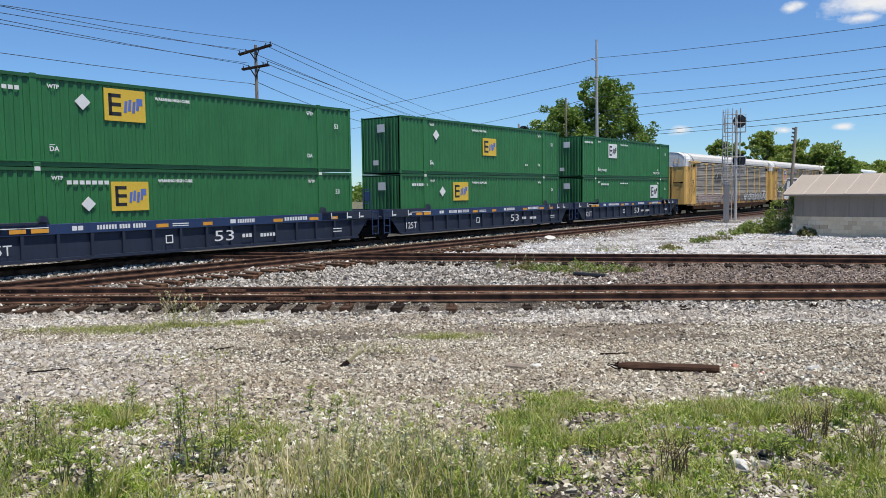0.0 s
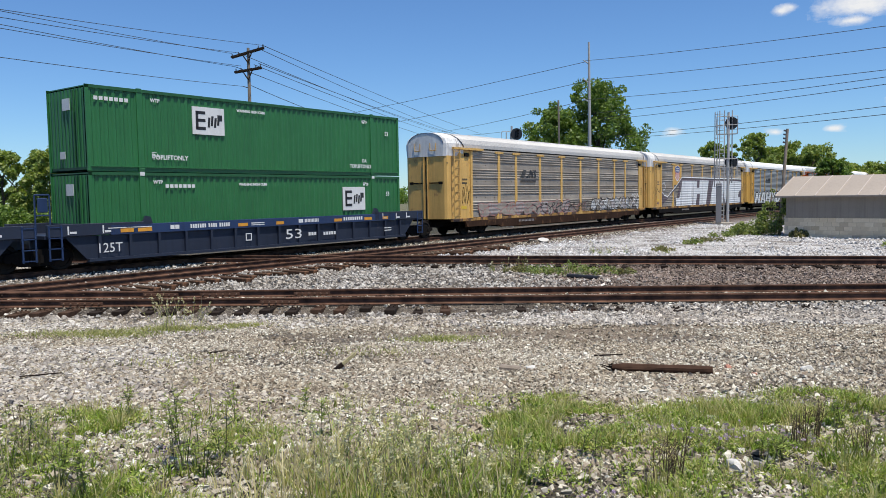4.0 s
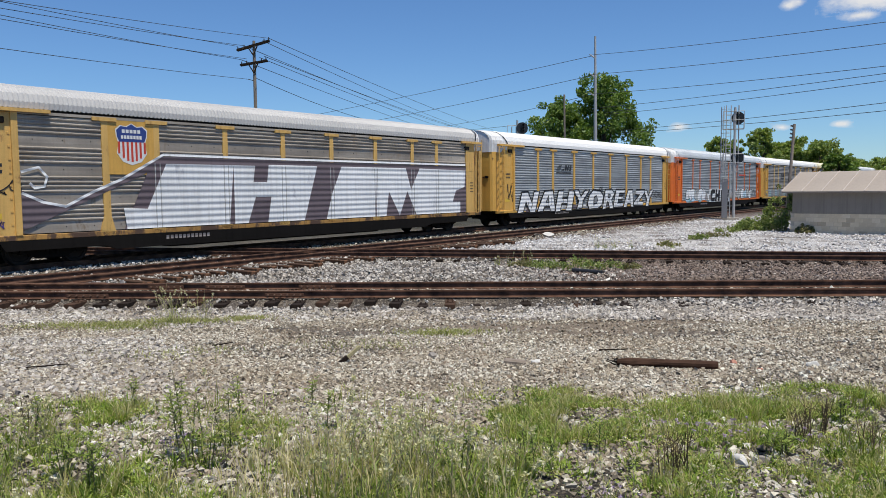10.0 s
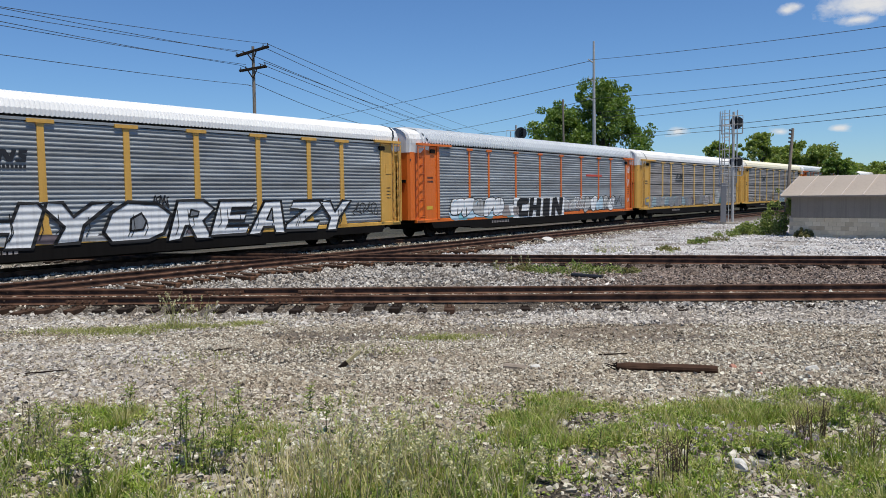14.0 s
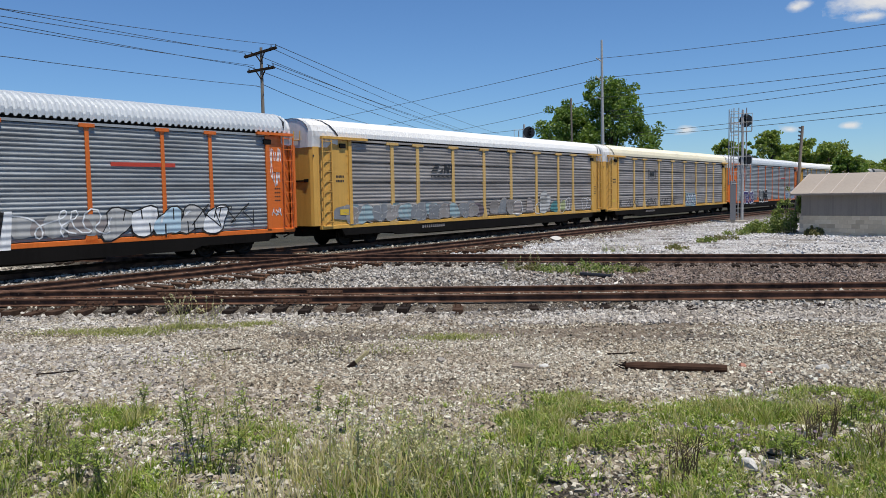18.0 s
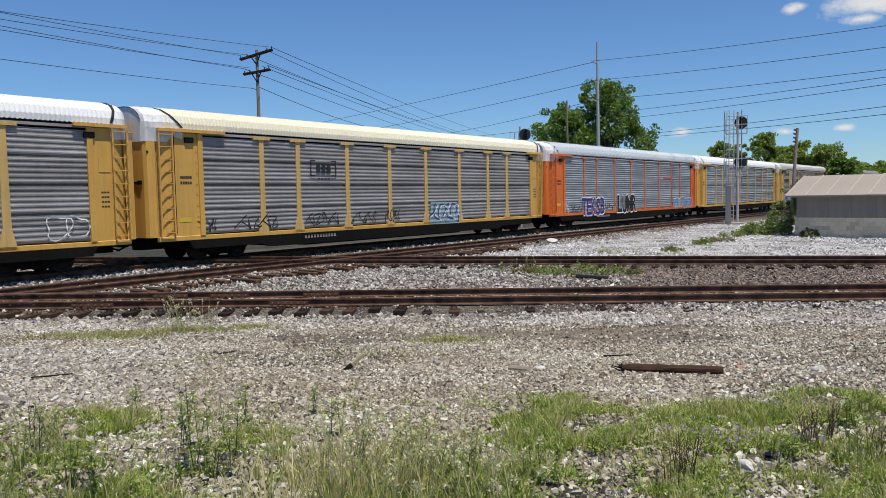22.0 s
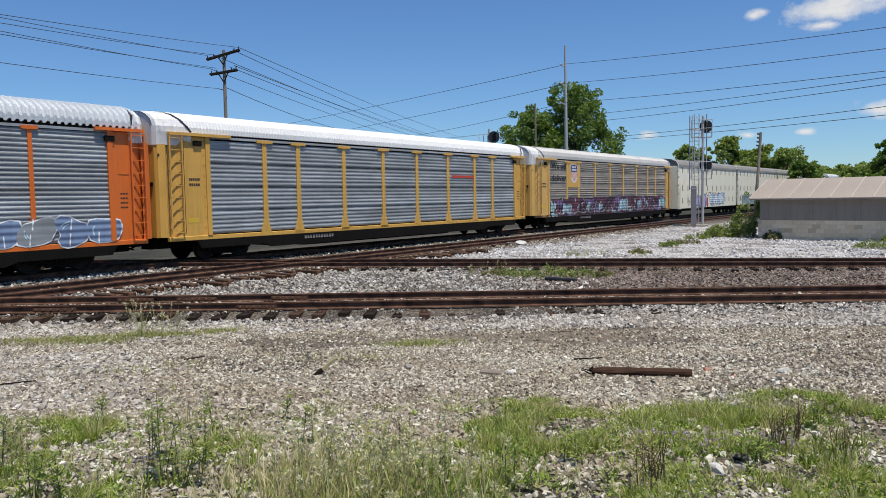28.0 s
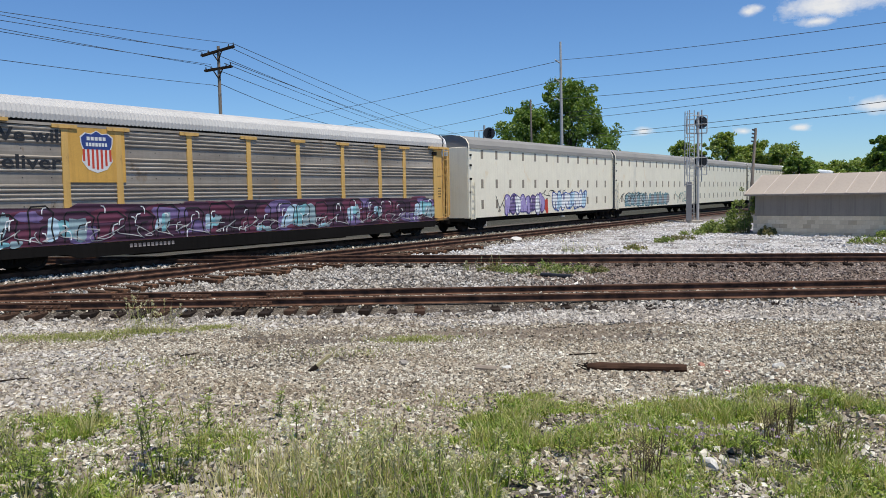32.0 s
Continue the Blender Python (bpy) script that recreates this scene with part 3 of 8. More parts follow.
def rivet_shape(x0, x1):
    """A row of small dark bolt heads along the sheet, near side."""
    sh = Shape()
    n = max(2, int((x1 - x0) / 0.75))
    for tier in range(4):
        for i in range(n):
            x, z = x0 + (x1 - x0) * (i + 0.5) / n, 1.2 + tier * 0.925
            sh.box(x - 0.013, x + 0.013, -W - 0.012, -W, z - 0.013, z + 0.013)
    return sh


def post_shape(sgn, k=1.0):
    y0, y1 = sorted((sgn * (W - 0.03), sgn * (W + 0.05)))
    sh = Shape()
    sh.prism([(x * (k if z > 1.2 else min(1.0, k)), z) for x, z in ((-0.27, 0.86), (0.27, 0.86), (0.25, 1.05), (0.1, 1.5), (0.085, 4.6), (0.12, 4.68), (-0.12, 4.68), (-0.085, 4.6), (-0.1, 1.5), (-0.25, 1.05))], y0, y1)
    y0, y1 = sorted((sgn * (W - 0.03), sgn * (W + 0.09)))
    sh.box(-0.33 * k, 0.33 * k, y0, y1, 4.68, 4.8)
    return sh


ARCH = [(1.56, 4.9), (1.56, 5.1), (1.46, 5.36), (1.18, 5.57), (0.7, 5.7), (0.25, 5.75)]


def roof_shape(x0=0.35, x1=26.75, rib=0.152, depth=0.022):
    """Arched roof with fine ribs across."""
    ys = ARCH + [(-y, z) for y, z in ARCH[::-1]]
    n = int((x1 - x0) / rib)
    rings = []
    for i in range(n):
        x = x0 + (x1 - x0) * i / n
        for q, k in ((0.0, 0.0), (0.3, 0.0), (0.5, 1.0), (0.8, 1.0)):
            rings.append([(x + q * rib, y * (1 + k * depth / 3), z + k * depth) for y, z in ys])
    rings.append([(x1, y, z) for y, z in ys])
    return Shape().loft(rings, closed=False)


HOOD = [(1.5, 4.42)] + [(y * 1.008, z + 0.012) for y, z in ARCH]
FRONT = [(1.2, 4.42), (1.22, 4.9), (1.22, 5.12), (1.1, 5.36), (0.85, 5.54), (0.5, 5.67), (0.2, 5.7)]


def slant(z, reach=0.8):
    """How far the raked joint of roof and hood lies behind its top, at a height."""
    return reach * max(0.0, min(1.0, (5.76 - z) / 0.86))


def hood_shape(x_in, x_out):
    """End hood: its joint with the roof rakes back towards the eaves; flat front with chamfered shoulders."""
    way = 1 if x_out > x_in else -1
    o = HOOD + [(-y, z) for y, z in HOOD[::-1]]
    f = FRONT + [(-y, z) for y, z in FRONT[::-1]]
    between = [(0.45 * a + 0.55 * c, 0.6 * b + 0.4 * d) for (a, b), (c, d) in zip(o, f)]
    rings = [[(x_in - way * slant(z, 0.8 if way < 0 else 0.3), y, z) for y, z in o], [(x_in + way * 0.16, y * 0.985, z) for y, z in o], [(x_in + (x_out - x_in) * 0.9, y * 1.02, z) for y, z in between], [(x_out, y, z) for y, z in f]]
    return Shape().loft(rings if way > 0 else rings[::-1])


def seal_shape(x):
    way = 1 if x > 5 else -1
    pts = [(y * 1.022, z + 0.035) for y, z in ARCH]
    pts += [(-y, z) for y, z in pts[::-1]]
    return Shape().loft([[(x - way * slant(z, 0.8 if way < 0 else 0.3) + q, y, z) for y, z in pts] for q in (-0.05, 0.05)], closed=False)


def end_door_shape(x, way, sgn):
    """One leaf of the clamshell end door, its plan curving round the corner."""
    plan = [(x, sgn * 1.46), (x + way * 0.27, sgn * 1.38), (x + way * 0.34, sgn * 1.24), (x + way * 0.36, sgn * 0.035)]
    return Shape().loft([[(px, py, z) for px, py in plan] + [(px - way * 0.06, py * 0.96, z) for px, py in plan[::-1]] for z in ((0.98, 4.44) if sgn * way > 0 else (4.44, 0.98))])


def ladder_shape(x0, x1, y, z0=1.1, z1=4.75, n=9):
    sh = Shape()
    for x in (x0, x1):
        sh.box(x - 0.025, x + 0.025, y - 0.02, y + 0.02, z0, z1)
    for i in range(n):
        z = z0 + 0.05 + (z1 - z0 - 0.12) * i / (n - 1)
        sh.box(x0 - 0.04, x1 + 0.04, y - 0.02, y + 0.01, z - 0.016, z + 0.016)
    return sh


def corner_panel_shape(x0, x1, sgn):
    y0, y1 = sorted((sgn * (W - 0.05), sgn * (W + 0.02)))
    if x0 < 1:
        flat0, flat1, plan = 0.68, x1, [(0.68, 0.02), (0.4, -0.03), (0.15, -0.13), (0.0, -0.24)]
    else:
        flat0, flat1, plan = x0, 26.38, [(26.38, 0.02), (26.62, -0.03), (26.86, -0.13), (27.0, -0.24)]
    sh = Shape().box(flat0, flat1, y0, y1, 0.98, 4.78, 0.01)
    near = (x0 < 1) == (sgn > 0)
    sh.loft([[(px, sgn * (W + q), z) for px, q in plan] for z in ((0.98, 4.78) if near else (4.78, 0.98))], closed=False)
    return sh


def autorack(u, livery, panel, roof, label, make="seam"):
    """Covered car carrier: frame, ribbed side sheets between posts, arched roof, end doors, ladders, trucks."""
    car = thing("autorack_car", label, "railway car", "covered car carriers of the train")
    MOVING.append((car, u))
    lv, pn, rf = M[livery], M[panel], M[roof]
    hd = M["hood_white"]
    part("underframe", shared("underframe", M["under"], lambda: Shape().box(0.1, 26.9, -1.35, 1.35, 0.82, 1.0).box(0.0, 27.0, -0.3, 0.3, 0.5, 0.84).box(5.0, 22.0, -1.2, 1.2, 0.4, 0.82).box(7.5, 19.0, -0.9, 0.9, 0.26, 0.4)), None, car)
    for sgn in (-1, 1):
        y0, y1 = sorted((sgn * (W - 0.1), sgn * (W + 0.05)))
        part("side_sill", shared(f"sill{sgn}", M["sill_old"] if livery == "yellow_old" else lv, lambda: Shape().box(0.0, 27.0, y0, y1, 0.82, 0.99, 0.015)), None, car, "dirt-stained long side sill")
        part("lower_sill", shared(f"lowsill{sgn}", M["rusty_under"] if u < 60 else M["under"], lambda: Shape().prism([(1.2, 0.82), (1.4, 0.5), (4.6, 0.5), (5.0, 0.36), (22.0, 0.36), (22.4, 0.5), (25.6, 0.5), (25.8, 0.82)][::-1], y0, y1)), None, car, "black lower side sill")
        part("top_rail", shared(f"toprail{sgn}", pn, lambda: Shape().box(1.9, 25.6, y0, y1, 4.74, 4.83)), None, car)
        part("eave_strip", shared(f"eave{sgn}", M["under"], lambda: Shape().box(1.9, 25.6, y0, y1, 4.835, 4.9)), None, car, "dark perforated strip under the roof edge")
        for x0, x1 in zip(EDGES, EDGES[1:]):
            part("side_panel", shared(f"panel{sgn}{x0}{make}", pn, lambda: side_panel_shape(x0, x1, sgn, make)), None, car)
            if sgn < 0 and make == "flat":
                tagged(part("bolt_row", shared(f"rivets{x0}", M["under"], lambda: rivet_shape(x0, x1)), None, car), kind="stuff")
        for x in POSTS:
            slim = 0.8 if livery == "orange" else 1.3
            part("post", shared(f"post{sgn}{slim}", M["yellow_faded"] if panel == "galv" else lv, lambda: post_shape(sgn, slim)), None, car, "", (x, 0, 0))
        for x0, x1 in ((0.0, 1.9), (25.6, 27.0)):
            part("corner_panel", shared(f"corner{sgn}{x0}", lv, lambda: corner_panel_shape(x0, x1, sgn)), None, car, "flat corner panel with an inspection plate")
        for x0, x1 in ((0.05, 2.9), (25.1, 26.95)):
            y2, y3 = sorted((sgn * (W - 0.02), sgn * (W + 0.17)))
            part("corner_bracket", shared(f"bracket{sgn}{x0}", lv, lambda: Shape().box(x0, x1, y2, y3, 4.79, 4.9)), None, car)
            y4, y5 = sorted((sgn * W, sgn * (W + 0.08)))
            xe = 1.82 if x0 < 5 else 25.66
            part("door_jamb", shared(f"jamb{sgn}{x0}", lv, lambda: Shape().box(xe - 0.1, xe + 0.1, y4, y5, 0.99, 4.79)), None, car)
    for x0, x1 in ((0.06, 0.6), (26.42, 26.94)):
        part("ladder", shared(f"ladder{x0}", lv, lambda: ladder_shape(x0, x1, -W - 0.14)), None, car)
    part("roof", shared("roof_bold", rf, lambda: roof_shape(rib=0.24, depth=0.07)) if roof == "roof_zinc" else shared("roof", rf, roof_shape), None, car, "arched roof sheet with fine cross ribs")
    for x, way in ((0.3, -1), (26.7, 1)):
        part("roof_hood", shared(f"hood{x}", hd, lambda: hood_shape(x, x + way * (0.68 if way < 0 else 0.36))), None, car, "painted hood over the end doors")
        part("hood_edge", shared(f"hoodedge{x}", M["black"], lambda: Shape().loft([[(x + way * q, y * 1.02, z + 0.03) for y, z in FRONT[2:] + [(-y, z) for y, z in FRONT[:1:-1]]] for q in ((0.6, 0.7) if way < 0 else (0.3, 0.38))], closed=False)), None, car, "black edge round the top of the hood")
        part("roof_seal", shared(f"seal{x}", M["black"], lambda: seal_shape(x)), None, car, "black seal between roof and hood")
        for sgn in (-1, 1):
            xe = 0.0 if way < 0 else 27.0
            leaf = part("end_door", shared(f"enddoor{x}{sgn}", lv, lambda: end_door_shape(xe, way, sgn)), None, car)
            part("locking_bar", shared(f"lockbar{x}{sgn}", lv, lambda: Shape().tube((xe + way * 0.4, sgn * 0.14, 1.0), (xe + way * 0.4, sgn * 0.14, 4.4), 0.022)), None, leaf)
            part("lock_slot", shared(f"lockslot{x}{sgn}", M["under"], lambda: Shape().box(min(xe + way * 0.35, xe + way * 0.39), max(xe + way * 0.35, xe + way * 0.39), min(sgn * 0.25, sgn * 1.12), max(sgn * 0.25, sgn * 1.12), 2.94, 3.0).box(min(xe + way * 0.35, xe + way * 0.4), max(xe + way * 0.35, xe + way * 0.4), min(sgn * 0.9, sgn * 1.15), max(sgn * 0.9, sgn * 1.15), 2.9, 3.04)), None, leaf, "black locking slot")
            part("grab_iron", shared(f"grab{x}{sgn}", lv, lambda: Shape().tube((xe + way * 0.42, sgn * 0.35, 4.75), (xe + way * 0.42, sgn * 0.75, 4.75), 0.02).tube((xe + way * 0.42, sgn * 0.35, 4.75), (xe + way * 0.42, sgn * 0.35, 5.15), 0.02).tube((xe + way * 0.42, sgn * 0.75, 4.75), (xe + way * 0.42, sgn * 0.75, 5.15), 0.02)), None, leaf)
        part("door_gap", shared(f"doorgap{x}", M["under"], lambda: Shape().box(min(xe + way * 0.3, xe + way * 0.35), max(xe + way * 0.3, xe + way * 0.35), -0.04, 0.04, 1.0, 4.44)), None, car)
        part("latch_box", shared(f"latch{x}", M["under"], lambda: Shape().box(xe - way * 1.35 - 0.18, xe - way * 1.35 + 0.18, -W - 0.1, -W, 4.42, 4.62, 0.02)), None, car, "small dark box under the bracket")
    for x in (3.0, 24.0):
        truck(car, x)
    for x, way in ((0.1, -1), (26.9, 1)):
        coupler(car, x, way)
    return car


def container_shape(length=16.154, z0=0.0, h=2.896):
    """Corrugated side walls and ends; the frame is made of other parts."""
    sh = Shape()
    pitch, dep = 0.285, 0.038
    n = int((length - 0.24) / pitch)
    p2 = (length - 0.24) / n
    for sgn in (-1, 1):
        line = []
        for i in range(n):
            x = 0.12 + i * p2
            line += [(x, 0), (x + 0.3 * p2, 0), (x + 0.45 * p2, dep), (x + 0.85 * p2, dep)]
        line.append((length - 0.12, 0))
        rings = [[(x, sgn * (1.275 - q), z) for x, q in line] for z in ((z0 + 0.16, z0 + h - 0.1) if sgn < 0 else (z0 + h - 0.1, z0 + 0.16))]
        sh.loft(rings, closed=False)
    return sh


def end_wall_shape(x, way, h=2.896):
    sh = Shape()
    n = 10
    line = []
    for i in range(n):
        y = -1.17 + 2.34 * i / n
        line += [(y, 0), (y + 0.09, 0), (y + 0.12, 0.045), (y + 0.2, 0.045)]
    line.append((1.17, 0))
    sh.loft([[(x - way * (0.02 + q), y, z) for y, q in line] for z in ((0.14, h - 0.1) if way > 0 else (h - 0.1, 0.14))], closed=False)
    return sh


CONT = 16.154


def cargo_container(u, z, label, logo_x, logo_z, logo_w, logo, extra=()):
    h = 2.896
    c = thing("cargo_container", label, "container", "double-stacked green containers")
    g, gd = M["green"], M["green_dark"]
    part("body", shared("container_walls", g, container_shape), None, c, "vertically corrugated green steel walls")
    for x, way in ((0.0, -1), (CONT, 1)):
        part("end_wall", shared(f"cend{x}", g, lambda: end_wall_shape(x, way)), None, c)
    part("roof", shared("croof", g, lambda: Shape().box(0.05, CONT - 0.05, -1.27, 1.27, h - 0.06, h - 0.02)), None, c)
    part("floor", shared("cfloor", gd, lambda: Shape().box(0.05, CONT - 0.05, -1.25, 1.25, 0.05, 0.16)), None, c)
    for y in (-1.285, 1.285):
        part("top_rail", shared(f"ctop{y}", gd, lambda: Shape().box(0, CONT, y - 0.02, y + 0.02, h - 0.11, h)), None, c)
        part("bottom_rail", shared(f"cbot{y}", g, lambda: Shape().box(0, CONT, y * 0.975 - 0.02, y * 0.975 + 0.02, 0.0, 0.18).box(0.1, CONT - 0.1, y - 0.035, y + 0.035, 0.15, 0.19)), None, c)
        for x in (0.0, CONT - 0.13):
            part("corner_post", shared(f"cpost{y}", g, lambda: Shape().box(0, 0.13, y - 0.02, y + 0.02, 0.0, h, 0.008)), None, c, "", (x, 0, 0))
        for x in (1.98, CONT - 1.98):
            part("lifting_post", shared(f"lpost{y}", g, lambda: Shape().box(-0.11, 0.11, y - 0.03, y + 0.025, 0.0, h)), None, c, "", (x, 0, 0))
            for zz in (-0.03, h - 0.12):
                part("corner_casting", shared(f"cast{y}", M["white"] if zz > 1 and z < 1 else gd, lambda: Shape().box(-0.09, 0.09, y - 0.045, y + 0.045, 0, 0.15, 0.01)), None, c, "", (x, 0, zz))
    y = -1.3
    bg = M["logo_yellow"] if logo == "yellow" else M["white"]
    lg = part("emblem", Shape().box(logo_x, logo_x + logo_w, y - 0.004, y + 0.03, logo_z, logo_z + logo_w * 0.72), bg, c, "yellow emblem panel with dark strokes" if logo == "yellow" else "white and orange emblem panel with dark strokes")
    k = logo_w
    # a dark block of bars and a run of blue strokes, in the emblem's colours
    dk = Shape()
    for q in (0.12, 0.33, 0.53):
        dk.box(logo_x + 0.12 * k, logo_x + 0.4 * k, y - 0.009, y, logo_z + q * k, logo_z + (q + 0.08) * k)
    dk.box(logo_x + 0.1 * k, logo_x + 0.18 * k, y - 0.009, y, logo_z + 0.12 * k, logo_z + 0.61 * k)
    part("emblem_stroke", dk, M["black"], lg)
    bl = Shape()
    for q, a, b in ((0.46, 0.2, 0.46), (0.56, 0.24, 0.5), (0.66, 0.2, 0.46), (0.76, 0.26, 0.52)):
        bl.prism([(logo_x + q * k, logo_z + a * k), (logo_x + (q + 0.07) * k, logo_z + a * k), (logo_x + (q + 0.1) * k, logo_z + b * k), (logo_x + (q + 0.03) * k, logo_z + b * k)], y - 0.009, y)
    bl.box(logo_x + 0.78 * k, logo_x + 0.93 * k, y - 0.008, y, logo_z + 0.38 * k, logo_z + 0.54 * k)
    part("emblem_stroke", bl, M["blue_ink"] if logo == "yellow" else M["black"], lg)
    for kind, *r in extra:
        if kind == "text":
            lettering("lettering", r[0], r[1], r[2], r[3], M["white"], c, y - 0.006, None, 0.008)
        elif kind == "bars":
            bars("marking", r[0], r[1], r[2], r[3], r[4], M["white"], c, y - 0.004)
        elif kind == "diamond":
            x, zz, q = r
            part("placard", Shape().prism([(x - q, zz), (x, zz - q), (x + q, zz), (x, zz + q)], y - 0.008, y - 0.002), M["white"], c, "white diamond placard")
        elif kind == "end":
            part("end_marking", Shape().box(-0.012, 0.0, -0.3, 0.2, 2.1, 2.5), M["white"], c)
            part("end_marking", Shape().box(-0.012, 0, 0.15, 0.5, 0.45, 0.7), M["white"], c)
            rod = Shape()
            for yy in (-0.75, -0.55):
                rod.tube((-0.03, yy, 0.15), (-0.03, yy, 2.75), 0.022)
            part("locking_bars", rod, gd, c)
    c.location.z = z
    MOVING.append((c, u, z))
    return c


def well_car(u, label, mark=8.4):
    """Spine-less well car: deep side sills with ribs, raised ends over the trucks."""
    car = thing("well_car", label, "railway car", "well cars of the train")
    nv, nd = M["navy"], M["navy_dark"]
    for sgn in (-1, 1):
        yo = sgn * 1.5
        y0, y1 = sorted((yo, yo - sgn * 0.12))
        part("side_sill", shared(f"wsill{sgn}", nv, lambda: Shape().box(0.6, 15.55, y0, y1, 1.1, 1.44, 0.01)), None, car, "navy blue top chord with white markings")
        ya, yb = sorted((yo - sgn * 0.1, yo - sgn * 0.14))
        part("side_plate", shared(f"wplate{sgn}", M["navy_mid"], lambda: Shape().prism([(-0.2, 0.3), (16.35, 0.3), (17.1, 1.1), (-0.95, 1.1)], ya, yb)), None, car)
        part("bottom_chord", shared(f"wbot{sgn}", nd, lambda: Shape().box(-0.2, 16.35, y0, y1, 0.24, 0.34)), None, car)
        for i in range(15):
            x = 0.2 + i * 1.125
            part("rib", shared(f"wrib{sgn}", nd, lambda: Shape().box(-0.05, 0.05, y0, y1, 0.33, 1.1)), None, car, "", (x, 0, 0))
        for x0, x1 in ((-1.55, 2.1), (14.05, 17.7)):
            part("end_sill", shared(f"wend{sgn}{x0}", nd, lambda: Shape().box(x0, x1, y0, y1, 1.12, 1.52, 0.01)), None, car)
        for x in (2.0, 14.15):
            part("stop_bracket", shared(f"wstop{sgn}", nd, lambda: Shape().prism([(-0.2, 1.44), (0.2, 1.44), (0.12, 1.68), (-0.05, 1.72)], y0, y1)), None, car, "", (x, 0, 0))
    part("well_floor", shared("wfloor", nd, lambda: Shape().box(0.0, 16.15, -1.38, 1.38, 0.26, 0.33)), None, car)
    for x0, x1 in ((-1.6, -0.05), (16.2, 17.75)):
        part("end_platform", shared(f"wplat{x0}", nd, lambda: Shape().box(x0, x1, -1.38, 1.38, 1.05, 1.16).box(x0, x1, -0.35, 0.35, 0.62, 1.05)), None, car)
        part("bulkhead", shared(f"wbulk{x0}", nd, lambda: Shape().box(-0.06 if x0 < 0 else 16.2, -0.01 if x0 < 0 else 16.25, -1.36, 1.36, 0.3, 1.5)), None, car)
        xl = -1.5 if x0 < 0 else 17.3
        part("ladder", shared(f"wlad{x0}", nv, lambda: ladder_shape(xl, xl + 0.4, -1.5, 0.35, 1.5, 4)), None, car)
        xp = -1.1 if x0 < 0 else 16.7
        part("brake_guard", shared(f"wguard{x0}", nv, lambda: Shape().tube((xp, 0.23, 1.1), (xp, 0.23, 2.5), 0.03).tube((xp + 0.5, 0.23, 1.1), (xp + 0.5, 0.23, 2.5), 0.03).tube((xp, 0.23, 2.5), (xp + 0.5, 0.23, 2.5), 0.03).tube((xp, 0.23, 1.8), (xp + 0.5, 0.23, 1.8), 0.025).box(xp + 0.1, xp + 0.42, 0.2, 0.26, 1.9, 2.4, 0.02)), None, car)
    y = -1.503
    for x, w in ((0.95, 0.5), (1.6, 0.55), (5.95, 0.48), (7.9, 0.42), (11.3, 0.5), (13.3, 0.52), (14.6, 0.4)):
        part("reflector", Shape().box(x, x + w, y - 0.004, y, 1.17, 1.3), M["amber"], car, "amber reflective strip")
        part("reflector_edge", Shape().box(x - 0.45, x + w, y - 0.004, y, 1.32, 1.35), M["white"], car) if x < 2 else None
    for x, w, n in ((2.9, 0.4, 2), (3.75, 0.72, 7), (4.55, 0.42, 4), (5.05, 0.52, 5), (9.15, 0.3, 1), (9.5, 0.85, 10), (11.9, 1.3, 9)):
        bars("marking", x, 1.2, w, 0.15, n, M["white"], car, y, "white lettering as bars", 0.3 if n > 2 else 0.15)
    bars("marking", 6.6, 1.26, 0.9, 0.04, 1, M["white"], car, y)
    bars("marking", 6.6, 1.19, 0.9, 0.03, 1, M["white"], car, y)
    lettering("lettering", "53", mark, 0.54, 0.4, M["white"], car, -1.507, 0.9)
    lettering("lettering", "125T", 0.15, 0.52, 0.32, M["white"], car, -1.507, 0.85)
    bars("marking", mark + 1.3, 0.62, 0.5, 0.14, 3, M["white"], car, -1.507)
    bars("marking", mark + 2.2, 0.6, 0.8, 0.14, 5, M["white"], car, -1.507)
    bars("marking", 14.7, 0.6, 0.7, 0.04, 1, M["white"], car, -1.507)
    bars("marking", 14.7, 0.72, 0.7, 0.04, 1, M["white"], car, -1.507)
    part("stencil", Shape().box(6.3, 6.6, -1.507, -1.5, 0.58, 0.62).box(6.3, 6.34, -1.507, -1.5, 0.62, 0.84).box(6.56, 6.6, -1.507, -1.5, 0.62, 0.84).box(6.3, 6.6, -1.507, -1.5, 0.84, 0.88), M["white"], car)
    for x in (-0.9, 0.3, 14.6, 15.6, 16.4):
        part("marking", Shape().box(x, x + 0.05, -1.507, -1.5, 1.17, 1.45).box(x + 0.08, x + 0.3, -1.507, -1.5, 1.2, 1.27), M["white"], car)
    for x in (-1.75, 17.9):
        truck(car, x)
    coupler(car, -1.4, -1)
    coupler(car, 17.55, 1)
    MOVING.append((car, u))
    return car


